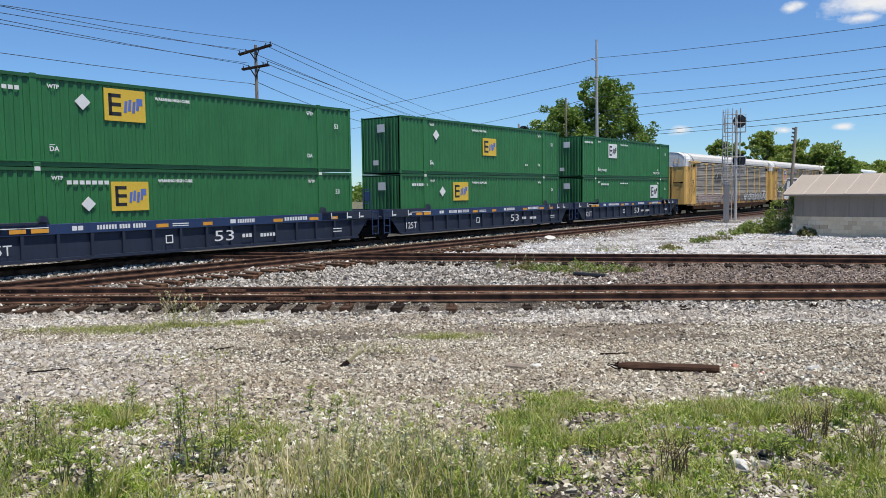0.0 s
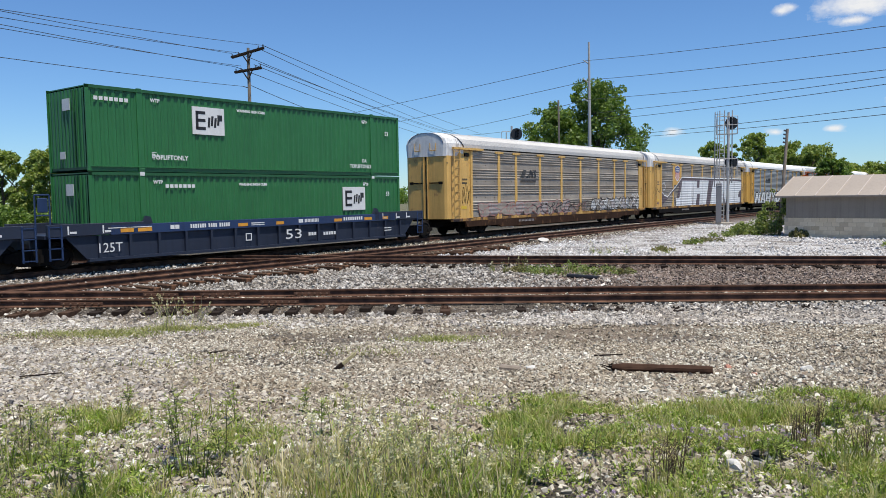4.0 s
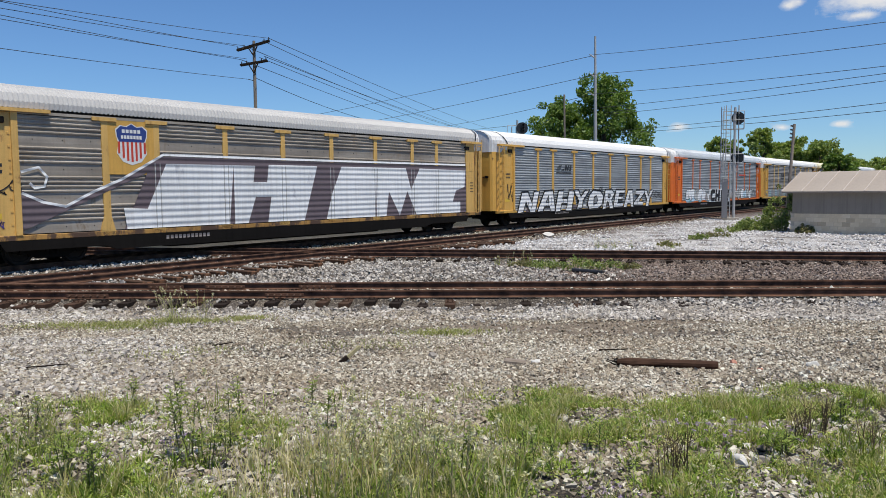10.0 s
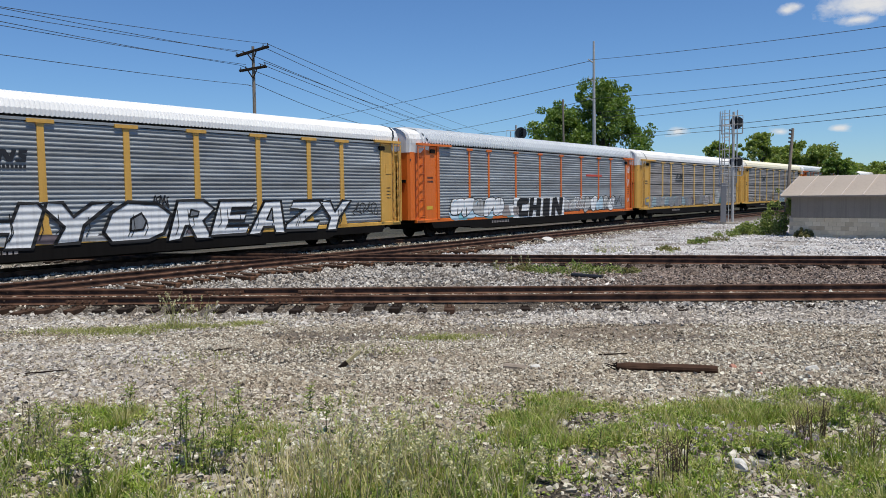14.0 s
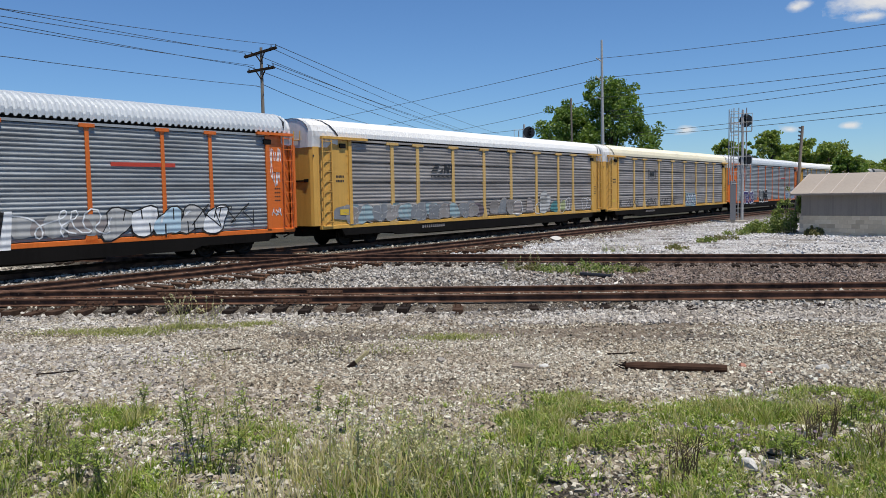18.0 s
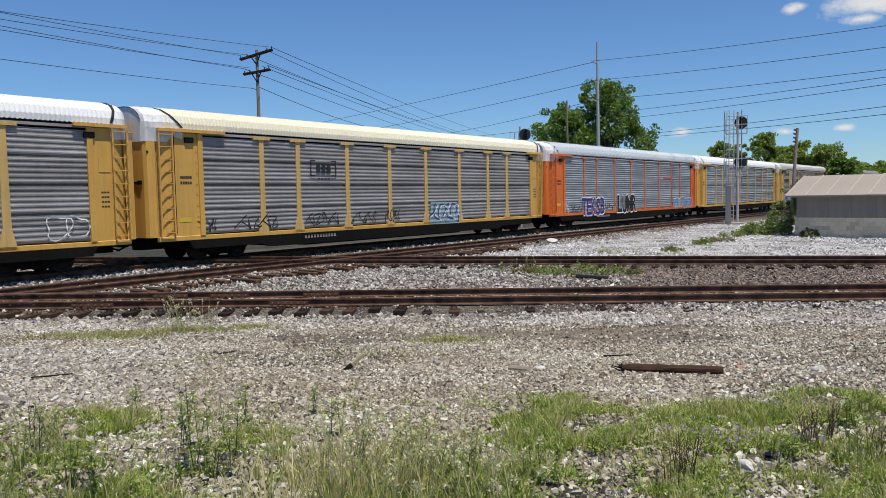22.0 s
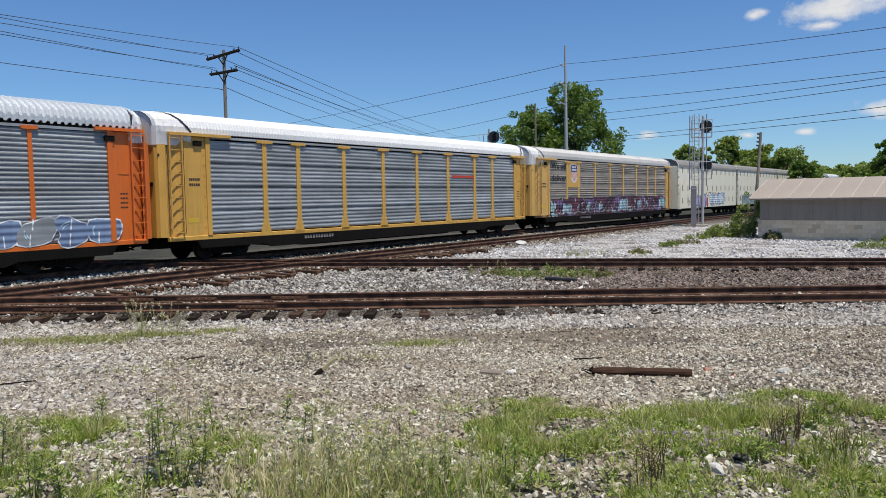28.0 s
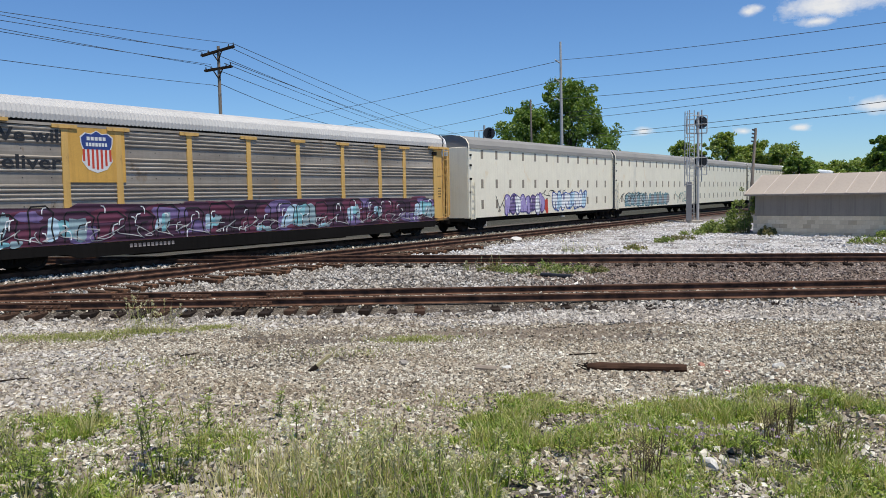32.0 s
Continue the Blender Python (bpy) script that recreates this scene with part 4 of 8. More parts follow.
COMMON = (("text", "WARNING HIGH CUBE", 6.2, 2.44, 0.095), ("text", "53", 15.1, 1.95, 0.19), ("text", "WTP", 13.45, 2.44, 0.12), ("bars", 13.47, 2.59, 0.3, 0.02, 1), ("text", "WTP", 2.4, 2.5, 0.12),
          ("text", "DA", 2.4, 0.5, 0.15), ("bars", 2.4, 0.69, 0.24, 0.02, 1), ("text", "DA", 13.45, 0.62, 0.15), ("end",))
for k, u in enumerate((0.0, 19.63, 39.26)):
    well_car(u, "navy blue well car carrying two stacked green containers", 9.9 if k == 1 else 8.4)
    lo, hi = 0.36, 3.285
    if k == 0:
        cargo_container(u, lo, "green corrugated container with a yellow emblem, lower of a stack", 4.42, 1.44, 1.4, "yellow", COMMON + (("diamond", 3.6, 1.7, 0.25), ("bars", 2.9, 2.35, 1.5, 0.13, 7)))
        cargo_container(u, hi, "green corrugated container with a yellow emblem, upper of a stack", 4.3, 1.6, 1.52, "yellow", COMMON + (("diamond", 3.55, 2.15, 0.27), ("bars", 0.3, 2.35, 1.3, 0.13, 7)))
    elif k == 1:
        cargo_container(u, lo, "green corrugated container with a yellow emblem, lower of a stack", 4.42, 1.5, 1.4, "yellow", COMMON + (("diamond", 3.45, 2.0, 0.27), ("bars", 0.9, 2.3, 1.3, 0.13, 7)))
        cargo_container(u, hi, "green corrugated container with a yellow emblem, upper of a stack", 7.3, 1.12, 1.38, "yellow", COMMON + (("diamond", 2.95, 2.05, 0.27), ("bars", 11.9, 0.62, 0.35, 0.1, 2)))
    else:
        cargo_container(u, lo, "green corrugated container with a white emblem, lower of a stack", 12.1, 1.3, 1.5, "white", COMMON + (("bars", 2.9, 2.35, 1.3, 0.13, 7),))
        cargo_container(u, hi, "green container with a white and orange emblem, upper of a stack", 4.15, 1.45, 1.45, "white", COMMON + (("bars", 0.3, 2.4, 1.3, 0.13, 7), ("text", "TOPLIFTONLY", 2.4, 0.45, 0.16), ("text", "TOPLIFTONLY", 12.6, 0.35, 0.16)))

CARS = {
    1: autorack(59.6, "yellow_old", "galv_brown", "roof_grey", "weathered yellow autorack with grey-brown ribbed sides and graffiti", make="flat"),
    2: autorack(88.25, "yellow_old", "galv_brown", "roof_grey", "yellow autorack with a shield emblem and huge white graffiti", make="flat"),
    3: autorack(116.98, "yellow", "galv_blue", "roof_white", "yellow autorack with blue-grey sides and bold white graffiti letters", make="fine"),
    4: autorack(145.24, "orange", "galv_blue", "roof_zinc", "orange autorack with grey ribbed sides and block graffiti", make="fine"),
    5: autorack(173.79, "yellow", "galv", "roof_white", "yellow autorack with a white roof and pale graffiti low down", make="seam"),
    6: autorack(201.87, "yellow", "galv", "roof_cream", "yellow autorack with a cream roof and a bracketed dark emblem", make="seam"),
    7: autorack(229.99, "orange", "galv_blue", "roof_zinc", "orange autorack with a zinc roof and two graffiti tags", make="fine"),
    8: autorack(257.91, "yellow", "galv_blue", "roof_white", "clean yellow autorack with a white roof and an orange stripe", make="seam"),
    9: autorack(286.46, "yellow_old", "galv_brown", "roof_grey", "yellow autorack with a shield emblem and plum and turquoise graffiti", make="flat"),
}


def ivory_unit(u, label):
    """One half of an articulated car carrier: smooth ivory walls, small dark vents in rows, round grey roof."""
    car = thing("autorack_car", label, "railway car", "covered car carriers of the train")
    MOVING.append((car, u))
    L = 21.9
    part("underframe", shared("iunder", M["under"], lambda: Shape().box(0.0, L, -1.3, 1.3, 0.62, 0.84).box(-0.2, L + 0.2, -0.25, 0.25, 0.5, 0.7)), None, car)
    part("body", shared("ibody", M["ivory"], lambda: Shape().box(0.0, L, -1.54, 1.54, 0.82, 5.04, 0.02)), None, car, "smooth ivory side walls")
    arch = [(1.6, 4.98), (1.58, 5.2), (1.4, 5.5), (1.0, 5.7), (0.4, 5.8)]
    arch += [(-y, z) for y, z in arch[::-1]]
    part("roof", shared("iroof", M["roof_dull"], lambda: Shape().loft([[(x, y, z) for y, z in arch] for x in (0.05, 7, 14, L - 0.05)][::-1], closed=True)), None, car, "rounded grey roof")
    arch2 = [(1.57, 0.9)] + [(y * 1.015, z + 0.02) for y, z in arch] + [(-1.57, 0.9)]
    for x in (0.0, L - 0.25):
        part("end_frame", shared("iframe", M["ivory"], lambda: Shape().loft([[(q, y * 1.01, z) for y, z in arch2] for q in (0.0, 0.12)], closed=False)), None, car, "", (x, 0, 0))
    for z in (1.35, 2.6, 4.38):
        for i in range(12):
            x = 1.65 + i * 1.7
            part("vent", shared("ivent", M["vent_grey"], lambda: Shape().box(-0.13, 0.13, -1.546, -1.538, 0.0, 0.54)), None, car, "", (x, 0, z))
    # added black block: gives the open gap between units its darkness
    part("end_mask", shared("imask", M["black"], lambda: Shape().box(L - 0.12, L + 0.28, -1.6, 1.6, 0.85, 5.25)), None, car, "black block that stands in for the dark gap between the units")
    part("door_line", shared("idoor", M["under"], lambda: Shape().box(0.16, 0.19, -1.547, -1.538, 1.0, 4.9)), None, car)
    part("hinge", shared("ihinge", M["under"], lambda: Shape().box(0.2, 0.42, -1.6, -1.54, 4.5, 4.62).box(0.2, 0.42, -1.6, -1.54, 3.9, 4.02).box(0.2, 0.42, -1.6, -1.54, 3.1, 3.22).box(0.2, 0.42, -1.6, -1.54, 2.3, 2.42)), None, car, "dark end door hinges")
    part("ladder", shared("ilad", M["ivory"], lambda: ladder_shape(0.25, 0.7, -1.62, 0.75, 3.0, 6)), None, car)
    for x in (1.6, L - 0.4):
        truck(car, x)
    coupler(car, 0.0, -1)
    coupler(car, L, 1)
    return car


IVORY = [ivory_unit(315.45 + k * 22.2, "ivory articulated autorack unit with small vents and a grey roof") for k in range(4)]
for k in range(3):
    autorack(404.6 + k * 28.4, "yellow", "galv_blue", "roof_zinc", "far yellow autorack with a zinc roof")


# ---- lettering, emblems and graffiti on the cars ----
YD = -(W + 0.056)      # plane of paint on the sides, just proud of the posts


YP = -(W + 0.046)      # lettering on the sheets between the posts


def flat(name, outline, material, parent, y=YD, label=""):
    return part(name, Shape().prism(outline, y, y + 0.003), material, parent, label)


def ribbon(name, pts, width, material, parent, y=YD, label=""):
    """A painted line through points in x, z, as one unbroken strip."""
    v = []
    for i, (x, z) in enumerate(pts):
        xa, za = pts[max(0, i - 1)]
        xb, zb = pts[min(len(pts) - 1, i + 1)]
        ln = math.hypot(xb - xa, zb - za) or 1.0
        nx, nz = -(zb - za) / ln * width / 2, (xb - xa) / ln * width / 2
        v += [(x + nx, y, z + nz), (x - nx, y, z - nz)]
    return part(name, Shape().add(v, [(2 * i, 2 * i + 1, 2 * i + 3, 2 * i + 2) for i in range(len(pts) - 1)]), material, parent, label)


def tag_letters(car, words, x, z, h, width, fill, edge, bold=0.06, rim=0.12, shear=0.0, y=YD, label=""):
    """Fat sprayed letters with an outline, each letter a part."""
    r = random.Random(len(words) * 7 + int(x))
    step = width / len(words)
    for i, ch in enumerate(words):
        q, up = x + i * step, r.uniform(-0.06, 0.06)
        wide = step * (0.6 if ch == "I" else 1.06)
        q += (step - wide) / 2 if ch == "I" else 0
        ob = lettering("graffiti", ch, q - rim * 0.5, z + up - rim * 0.55, h + rim * 1.1, edge, car, y - 0.003 * (i % 2), wide + rim, bold + rim * 0.5, label, shear)
        lettering("graffiti_fill", ch, q, z + up, h, fill, ob, y - 0.006 - 0.003 * (i % 2), wide - rim * 0.5, bold, "", shear)


BLOCK = {
    "N": "0,0 .12,1 .42,1 .68,.45 .72,1 1,1 .9,0 .62,0 .36,.5 .3,0", "A": "0,0 .3,1 .75,1 1,0 .72,0 .66,.22 .38,.22 .3,0|.42,.42 .52,.74 .6,.42",
    "H": "0,0 .1,1 .38,1 .36,.62 .64,.62 .68,1 .98,1 .9,0 .6,0 .62,.36 .34,.36 .3,0", "Y": ".3,0 .38,.42 0,1 .32,1 .5,.66 .7,1 1,1 .66,.42 .62,0",
    "O": ".15,0 0,.3 .08,.8 .3,1.08 .75,1.02 1,.7 .92,.2 .7,0|.4,.3 .38,.6 .52,.75 .62,.55 .58,.3", "R": "0,0 .12,1 .7,1.02 .98,.78 .75,.48 1,0 .66,0 .45,.36 .36,.36 .3,0|.4,.6 .43,.78 .62,.72 .6,.6",
    "E": "0,0 .1,1 .95,1 .9,.74 .42,.74 .4,.62 .8,.62 .76,.4 .38,.4 .36,.26 .9,.26 .86,0", "Z": "0,0 .04,.28 .5,.74 .1,.74 .14,1.02 1,1.05 .94,.78 .5,.28 .95,.28 .9,0",
    "C": ".2,0 0,.25 .04,.8 .25,1 .95,1 .9,.72 .4,.7 .36,.3 .9,.28 .86,0", "I": ".2,0 .25,1 .8,1 .75,0",
}


def block_letters(car, words, x, z, h, width, fill, edge, hollow, shear=0.12, line=0.11, seed=1, y=YD, label=""):
    """Angular sprayed letters drawn edge to edge: filled shape, heavy outline, hollow eyes, drips of shading."""
    r = random.Random(seed)
    step = width / len(words)
    for i, ch in enumerate(words):
        wide, tall, up = step * r.uniform(1.02, 1.14), h * r.uniform(0.94, 1.08), r.uniform(-0.05, 0.05)
        yy = y - 0.004 * (i % 2)
        shapes = []
        for k, text in enumerate(BLOCK[ch].split("|")):
            o = [tuple(float(v) for v in q.split(",")) for q in text.split()]
            shapes.append([(x + i * step + a * wide + shear * b * tall + r.uniform(-0.03, 0.03), z + up + b * tall + r.uniform(-0.03, 0.03)) for a, b in o])
        body = flat("graffiti", shapes[0], fill, car, yy, label)
        for k, o in enumerate(shapes):
            if k:
                flat("graffiti_eye", o, hollow, body, yy - 0.009)
            ribbon("graffiti_line", o + o[:2], line * (1 if k == 0 else 0.7), edge, body, yy - 0.012)
        cx, zb = x + (i + 0.5) * step, z + up
        for k in range(3):
            q = cx + r.uniform(-0.4, 0.3) * step
            ribbon("graffiti_line", [(q, zb + tall * r.uniform(0.1, 0.3)), (q + 0.15, zb + tall * 0.36), (q + 0.1, zb + tall * r.uniform(0.5, 0.8))], 0.03, edge, body, yy - 0.013)


def scrawl(car, x, z, w, h, material, seed, n=26, width=0.06, y=YD):
    """Loose flowing tag strokes that cannot be read."""
    r = random.Random(seed)
    runs = max(2, int(w / 1.6))
    for run in range(runs):
        x0, wd = x + w * run / runs, w / runs * r.uniform(0.9, 1.25)
        turns, ph, lean = r.uniform(1.2, 2.4), r.uniform(0, 6.28), r.uniform(-0.1, 0.25)
        pts = []
        for i in range(26):
            q = i / 25
            a = ph + 6.28 * turns * q
            zz = 0.5 + 0.42 * math.sin(a) + 0.1 * math.sin(2.3 * a + seed)
            pts.append((min(x + w, x0 + wd * q + 0.16 * wd * math.cos(1.7 * a) + lean * zz * h), z + h * max(0.0, min(1.0, zz))))
        ribbon("graffiti", pts, width, material, car, y - 0.0012 * (run % 4))


def round_outline(cx, cz, rx, rz, r, lean=0.0, n=18, lo=-9.0, hi=99.0):
    """A lumpy rounded outline."""
    p, q, a3, a2 = r.uniform(0, 6.28), r.uniform(0, 6.28), r.uniform(0.05, 0.2), r.uniform(0.0, 0.2)
    o = []
    for i in range(n):
        a = 6.28318 * i / n
        k = 1 + a2 * math.sin(2 * a + p) + a3 * math.sin(3 * a + q)
        sq = 1 / max(abs(math.cos(a)), abs(math.sin(a))) ** 0.55
        zz = min(hi, max(lo, cz + rz * k * sq * math.sin(a)))
        o.append((cx + rx * k * sq * math.cos(a) + lean * (zz - cz), zz))
    return o


def blobs(car, x, z, w, h, materials, seed, n=14, y=YD):
    """Patchy sprayed fields of colour with rounded edges."""
    r = random.Random(seed)
    for i in range(n):
        cx, cz = x + w * (i + r.uniform(0.2, 0.8)) / n, z + h * r.uniform(0.35, 0.65)
        flat("graffiti", round_outline(cx, cz, w / n * r.uniform(0.45, 0.85), h * r.uniform(0.25, 0.48), r, r.uniform(-0.3, 0.5), 16, z, z + h), materials[i % len(materials)], car, y - 0.0015 * (i % 4))


def puffs(car, x, z, w, h, n, fills, edge, shine, seed, y=YD, rim=0.07):
    """Swollen sprayed letter forms that cannot be read: outline, fill, inner slits and highlights."""
    r = random.Random(seed)
    step = w / n
    for i in range(n):
        cx, cz, lean = x + step * (i + 0.5), z + h * r.uniform(0.46, 0.54), r.uniform(-0.2, 0.3)
        st = r.getstate()
        yy = y - 0.001 * (i % 3)
        back = flat("graffiti", round_outline(cx, cz, step * 0.5 + rim, h * 0.4 + rim, r, lean), edge, car, yy)
        r.setstate(st)
        flat("graffiti_fill", round_outline(cx, cz, step * 0.5, h * 0.4, r, lean), fills[i % len(fills)], back, yy - 0.004)
        for k in range(r.choice((1, 2, 2))):
            q, up = r.uniform(-0.25, 0.25) * step, r.choice((-1, 1))
            ribbon("graffiti_line", [(cx + q + lean * up * h * v, cz + up * h * v + 0.02 * math.sin(9 * v)) for v in (0.44, 0.3, 0.18, 0.06)], rim * r.uniform(0.7, 1.2), edge, back, yy - 0.007)
        if shine:
            for k in range(2):
                a0, rr = r.uniform(1.6, 3.0), r.uniform(0.6, 0.8)
                ribbon("graffiti_line", [(cx + step * 0.5 * rr * math.cos(a0 + v), cz + h * 0.42 * rr * math.sin(a0 + v)) for v in (0, 0.3, 0.6, 0.9)], 0.04, shine, back, yy - 0.009)


def shield_panel(car):
    """Yellow emblem panel with a blue, white and red striped shield; its wording as bars."""
    pn = flat("emblem_panel", [(4.65, 2.9), (6.75, 2.9), (6.75, 4.82), (4.65, 4.82)], M["yellow"], car, YD + 0.01, "yellow emblem panel with a striped shield")
    cx, z0, z1 = 5.7, 3.22, 4.66
    o = [(-0.02, z0), (0.35, z0 + 0.12), (0.56, z0 + 0.4), (0.5, z0 + 0.75), (0.58, z0 + 1.0), (0.6, z0 + 1.22), (0.42, z0 + 1.36), (0.2, z0 + 1.33), (0.0, z1)]
    o += [(-x, z) for x, z in o[-2:0:-1]]
    flat("shield", [(cx + x, z) for x, z in o], M["white"], pn, YD + 0.004)
    for i in range(7):
        x = -0.48 + i * 0.16
        lo = z0 + 0.12 + 0.3 * (abs(x) / 0.5) ** 2
        flat("shield_stripe", [(cx + x - 0.04, lo), (cx + x + 0.04, lo), (cx + x + 0.04, z0 + 0.8), (cx + x - 0.04, z0 + 0.8)], M["red"], pn, YD)
    top = [(x, z) for x, z in o if z > z0 + 0.7]
    flat("shield_field", [(cx + x * 0.93, z0 + 0.8 if z < z0 + 0.8 else z - 0.03) for x, z in top], M["shield_blue"], pn, YD)
    bars("marking", cx - 0.36, z0 + 1.1, 0.72, 0.12, 5, M["white"], pn, YD - 0.003)
    bars("marking", cx - 0.4, z0 + 0.9, 0.8, 0.12, 7, M["white"], pn, YD - 0.003)


def horse_emblem(car, x, z, w, h, m):
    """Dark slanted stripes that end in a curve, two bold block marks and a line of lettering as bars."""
    for i in range(6):
        zz, lean = z + h * (0.42 + 0.1 * i), w * 0.035 * i
        flat("emblem", [(x + lean, zz), (x + w * (0.24 + 0.022 * i), zz), (x + w * (0.29 + 0.022 * i), zz + h * 0.065), (x + lean + 0.01, zz + h * 0.065)], m, car, YP)
    flat("emblem", [(x + w * 0.3, z + h * 0.4), (x + w * 0.5, z + h * 0.4), (x + w * 0.54, z + h * 0.68), (x + w * 0.46, z + h * 0.58)], m, car, YP)
    flat("emblem", [(x + w * 0.56, z + h * 0.4), (x + w * 0.63, z + h * 0.4), (x + w * 0.66, z + h * 0.76), (x + w * 0.72, z + h * 0.4), (x + w * 0.79, z + h * 0.4), (x + w * 0.86, z + h), (x + w * 0.79, z + h), (x + w * 0.76, z + h * 0.66), (x + w * 0.7, z + h), (x + w * 0.6, z + h)], m, car, YP)
    flat("emblem", [(x + w * 0.83, z + h * 0.4), (x + w * 0.98, z + h * 0.4), (x + w, z + h * 0.74), (x + w * 0.92, z + h * 0.8), (x + w * 1.0, z + h * 0.86), (x + w * 1.02, z + h), (x + w * 0.89, z + h), (x + w * 0.88, z + h * 0.7), (x + w * 0.94, z + h * 0.54), (x + w * 0.84, z + h * 0.52)], m, car, YP)
    bars("marking", x, z + h * 0.08, w, h * 0.17, 17, m, car, YP, "", 0.3)


def plates(car, seed, dark, own):
    """Number boards, inspection plates and warning labels at the ends and on the sill."""
    bars("marking", 6.9, 0.6, 1.9, 0.13, 11, M["spray_faded"], car, -(W + 0.056), "white car number as bars", 0.35)
    yy = -(W + 0.024)
    r = random.Random(seed)
    bars("marking", 0.95, 3.1, 0.5, 0.1, 6, dark, car, yy)
    bars("marking", 0.95, 2.9, 0.5, 0.1, 5, dark, car, yy)
    part("warning_label", Shape().box(0.85, 1.35, yy - 0.004, yy, 1.5, 1.68), M["logo_yellow"], car, "yellow warning label")
    part("inspection_plate", Shape().box(25.95, 26.35, yy - 0.012, yy, 3.3, 3.75), own, car)
    for q in range(4):
        bars("marking", 26.0, 2.6 - q * 0.16, 0.3, 0.05, 3, dark, car, yy)
    for q in (0.72, 25.72):
        part("door_line", shared("doorline", M["under"], lambda: Shape().box(0, 0.025, yy - 0.006, yy, 1.1, 4.7)), None, car, "", (q, 0, 0))
    hinge = Shape()
    for q in range(9):
        hinge.box(1.62, 1.69, yy - 0.012, yy, 1.3 + q * 0.4, 1.36 + q * 0.4)
    part("hinge", hinge, own, car)
    bars("marking", -0.3, 4.0, 0.35, 0.09, 3, dark, car, -1.4)


for k, car in CARS.items():
    plates(car, k, M["black"], M["orange" if k in (4, 7) else "yellow_old" if k in (1, 2, 9) else "yellow"])

C1, C2, C3, C4, C5, C6, C7, C8, C9 = (CARS[k] for k in range(1, 10))
BARE = {k: set(ob.name for ob in car.children) for k, car in CARS.items()}
# first car: faded emblem, washed-out sprayed letters low along the side
horse_emblem(C1, 7.0, 2.95, 1.9, 0.85, M["black"])
scrawl(C1, 2.3, 1.02, 13.5, 0.7, M["spray_rose"], 31, 60, 0.05, YD - 0.006)
puffs(C1, 2.4, 0.95, 11.0, 0.95, 11, (M["galv_brown"], M["spray_faded"], M["galv_brown"]), M["spray_rose"], M["spray_faded"], 4, YD, 0.04)
scrawl(C1, 8.5, 1.0, 8.0, 0.75, M["spray_black"], 32, 60, 0.045, YD - 0.013)
puffs(C1, 16.8, 0.98, 8.7, 1.0, 13, (M["spray_grey"], M["galv_brown"], M["spray_faded"]), M["spray_black"], M["spray_white"], 8, YD - 0.004, 0.045)
scrawl(C1, 16.9, 1.0, 8.7, 0.95, M["spray_black"], 9, 50, 0.05, YD - 0.016)
scrawl(C1, 17.2, 1.05, 8.2, 0.8, M["spray_white"], 10, 50, 0.04, YD - 0.018)
scrawl(C1, 24.0, 1.95, 1.4, 0.25, M["spray_white"], 11, 18, 0.05)
scrawl(C1, 0.8, 1.8, 0.8, 1.1, M["under"], 12, 14, 0.03, -(W + 0.03))
# second car: shield, long white swash, giant white letters over brown mauve
shield_panel(C2)
flat("graffiti", [(1.9, 1.02), (5.3, 1.02), (6.3, 3.1), (6.7, 3.55), (25.6, 3.5), (25.6, 1.02)], M["spray_mauve"], C2, YD + 0.002, "faded mauve sprayed backing")
flat("graffiti", [(1.9, 2.4), (2.3, 2.2), (3.3, 1.8), (4.2, 2.3), (5.3, 2.8), (6.9, 3.6), (6.3, 3.0), (1.9, 1.1)], M["spray_mauve"], C2, YD + 0.001)
ribbon("graffiti", [(1.95, 2.95), (2.5, 3.1), (2.75, 2.8), (2.65, 2.5), (2.35, 2.45), (2.2, 2.6)], 0.09, M["spray_white"], C2)
ribbon("graffiti", [(1.95, 2.3), (2.6, 2.0), (3.3, 1.85), (4.2, 2.3), (5.3, 2.75), (6.4, 3.35), (6.9, 3.62), (12, 3.6), (18, 3.6), (25.5, 3.6)], 0.09, M["spray_white"], C2)
for o in ([(5.4, 1.02), (6.6, 1.02), (9.7, 1.02), (9.95, 3.3), (7.0, 3.3), (6.2, 1.7), (5.3, 1.75)],
          [(9.95, 1.02), (9.75, 1.02), (10.6, 1.02), (11.0, 2.05), (11.8, 2.05), (11.6, 1.02), (13.6, 1.02), (14.4, 3.35), (11.7, 3.35), (11.6, 2.65), (10.9, 2.65), (11.0, 3.3), (9.95, 3.3)],
          [(14.9, 1.02), (18.1, 1.02), (18.2, 3.35), (15.9, 3.35), (15.3, 2.2)],
          [(18.2, 1.02), (18.9, 1.02), (19.1, 2.2), (19.9, 1.02), (20.5, 2.2), (21.2, 1.02), (25.0, 1.02), (25.0, 1.6), (24.3, 1.6), (24.6, 2.2), (25.4, 2.4), (25.5, 3.3), (21.5, 3.35), (20.8, 2.3), (20.4, 3.35), (18.2, 3.35)]):
    flat("graffiti", o, M["spray_white"], C2, YD - 0.003, "giant white sprayed letter")
# grey strips, not sprayed lines: edges of the posts hidden behind, put into colour
for x in POSTS[1:]:
    for q in (-0.1, 0.1):
        part("graffiti_line", Shape().box(x + q - 0.018, x + q + 0.018, YD - 0.007, YD - 0.003, 1.02, 3.3), M["spray_grey"], C2)
scrawl(C2, 0.75, 2.2, 1.2, 0.5, M["spray_black"], 15, 16, 0.04, -(W + 0.03))
scrawl(C2, 0.9, 1.2, 0.5, 0.25, M["spray_violet"], 16, 12, 0.04, -(W + 0.03))
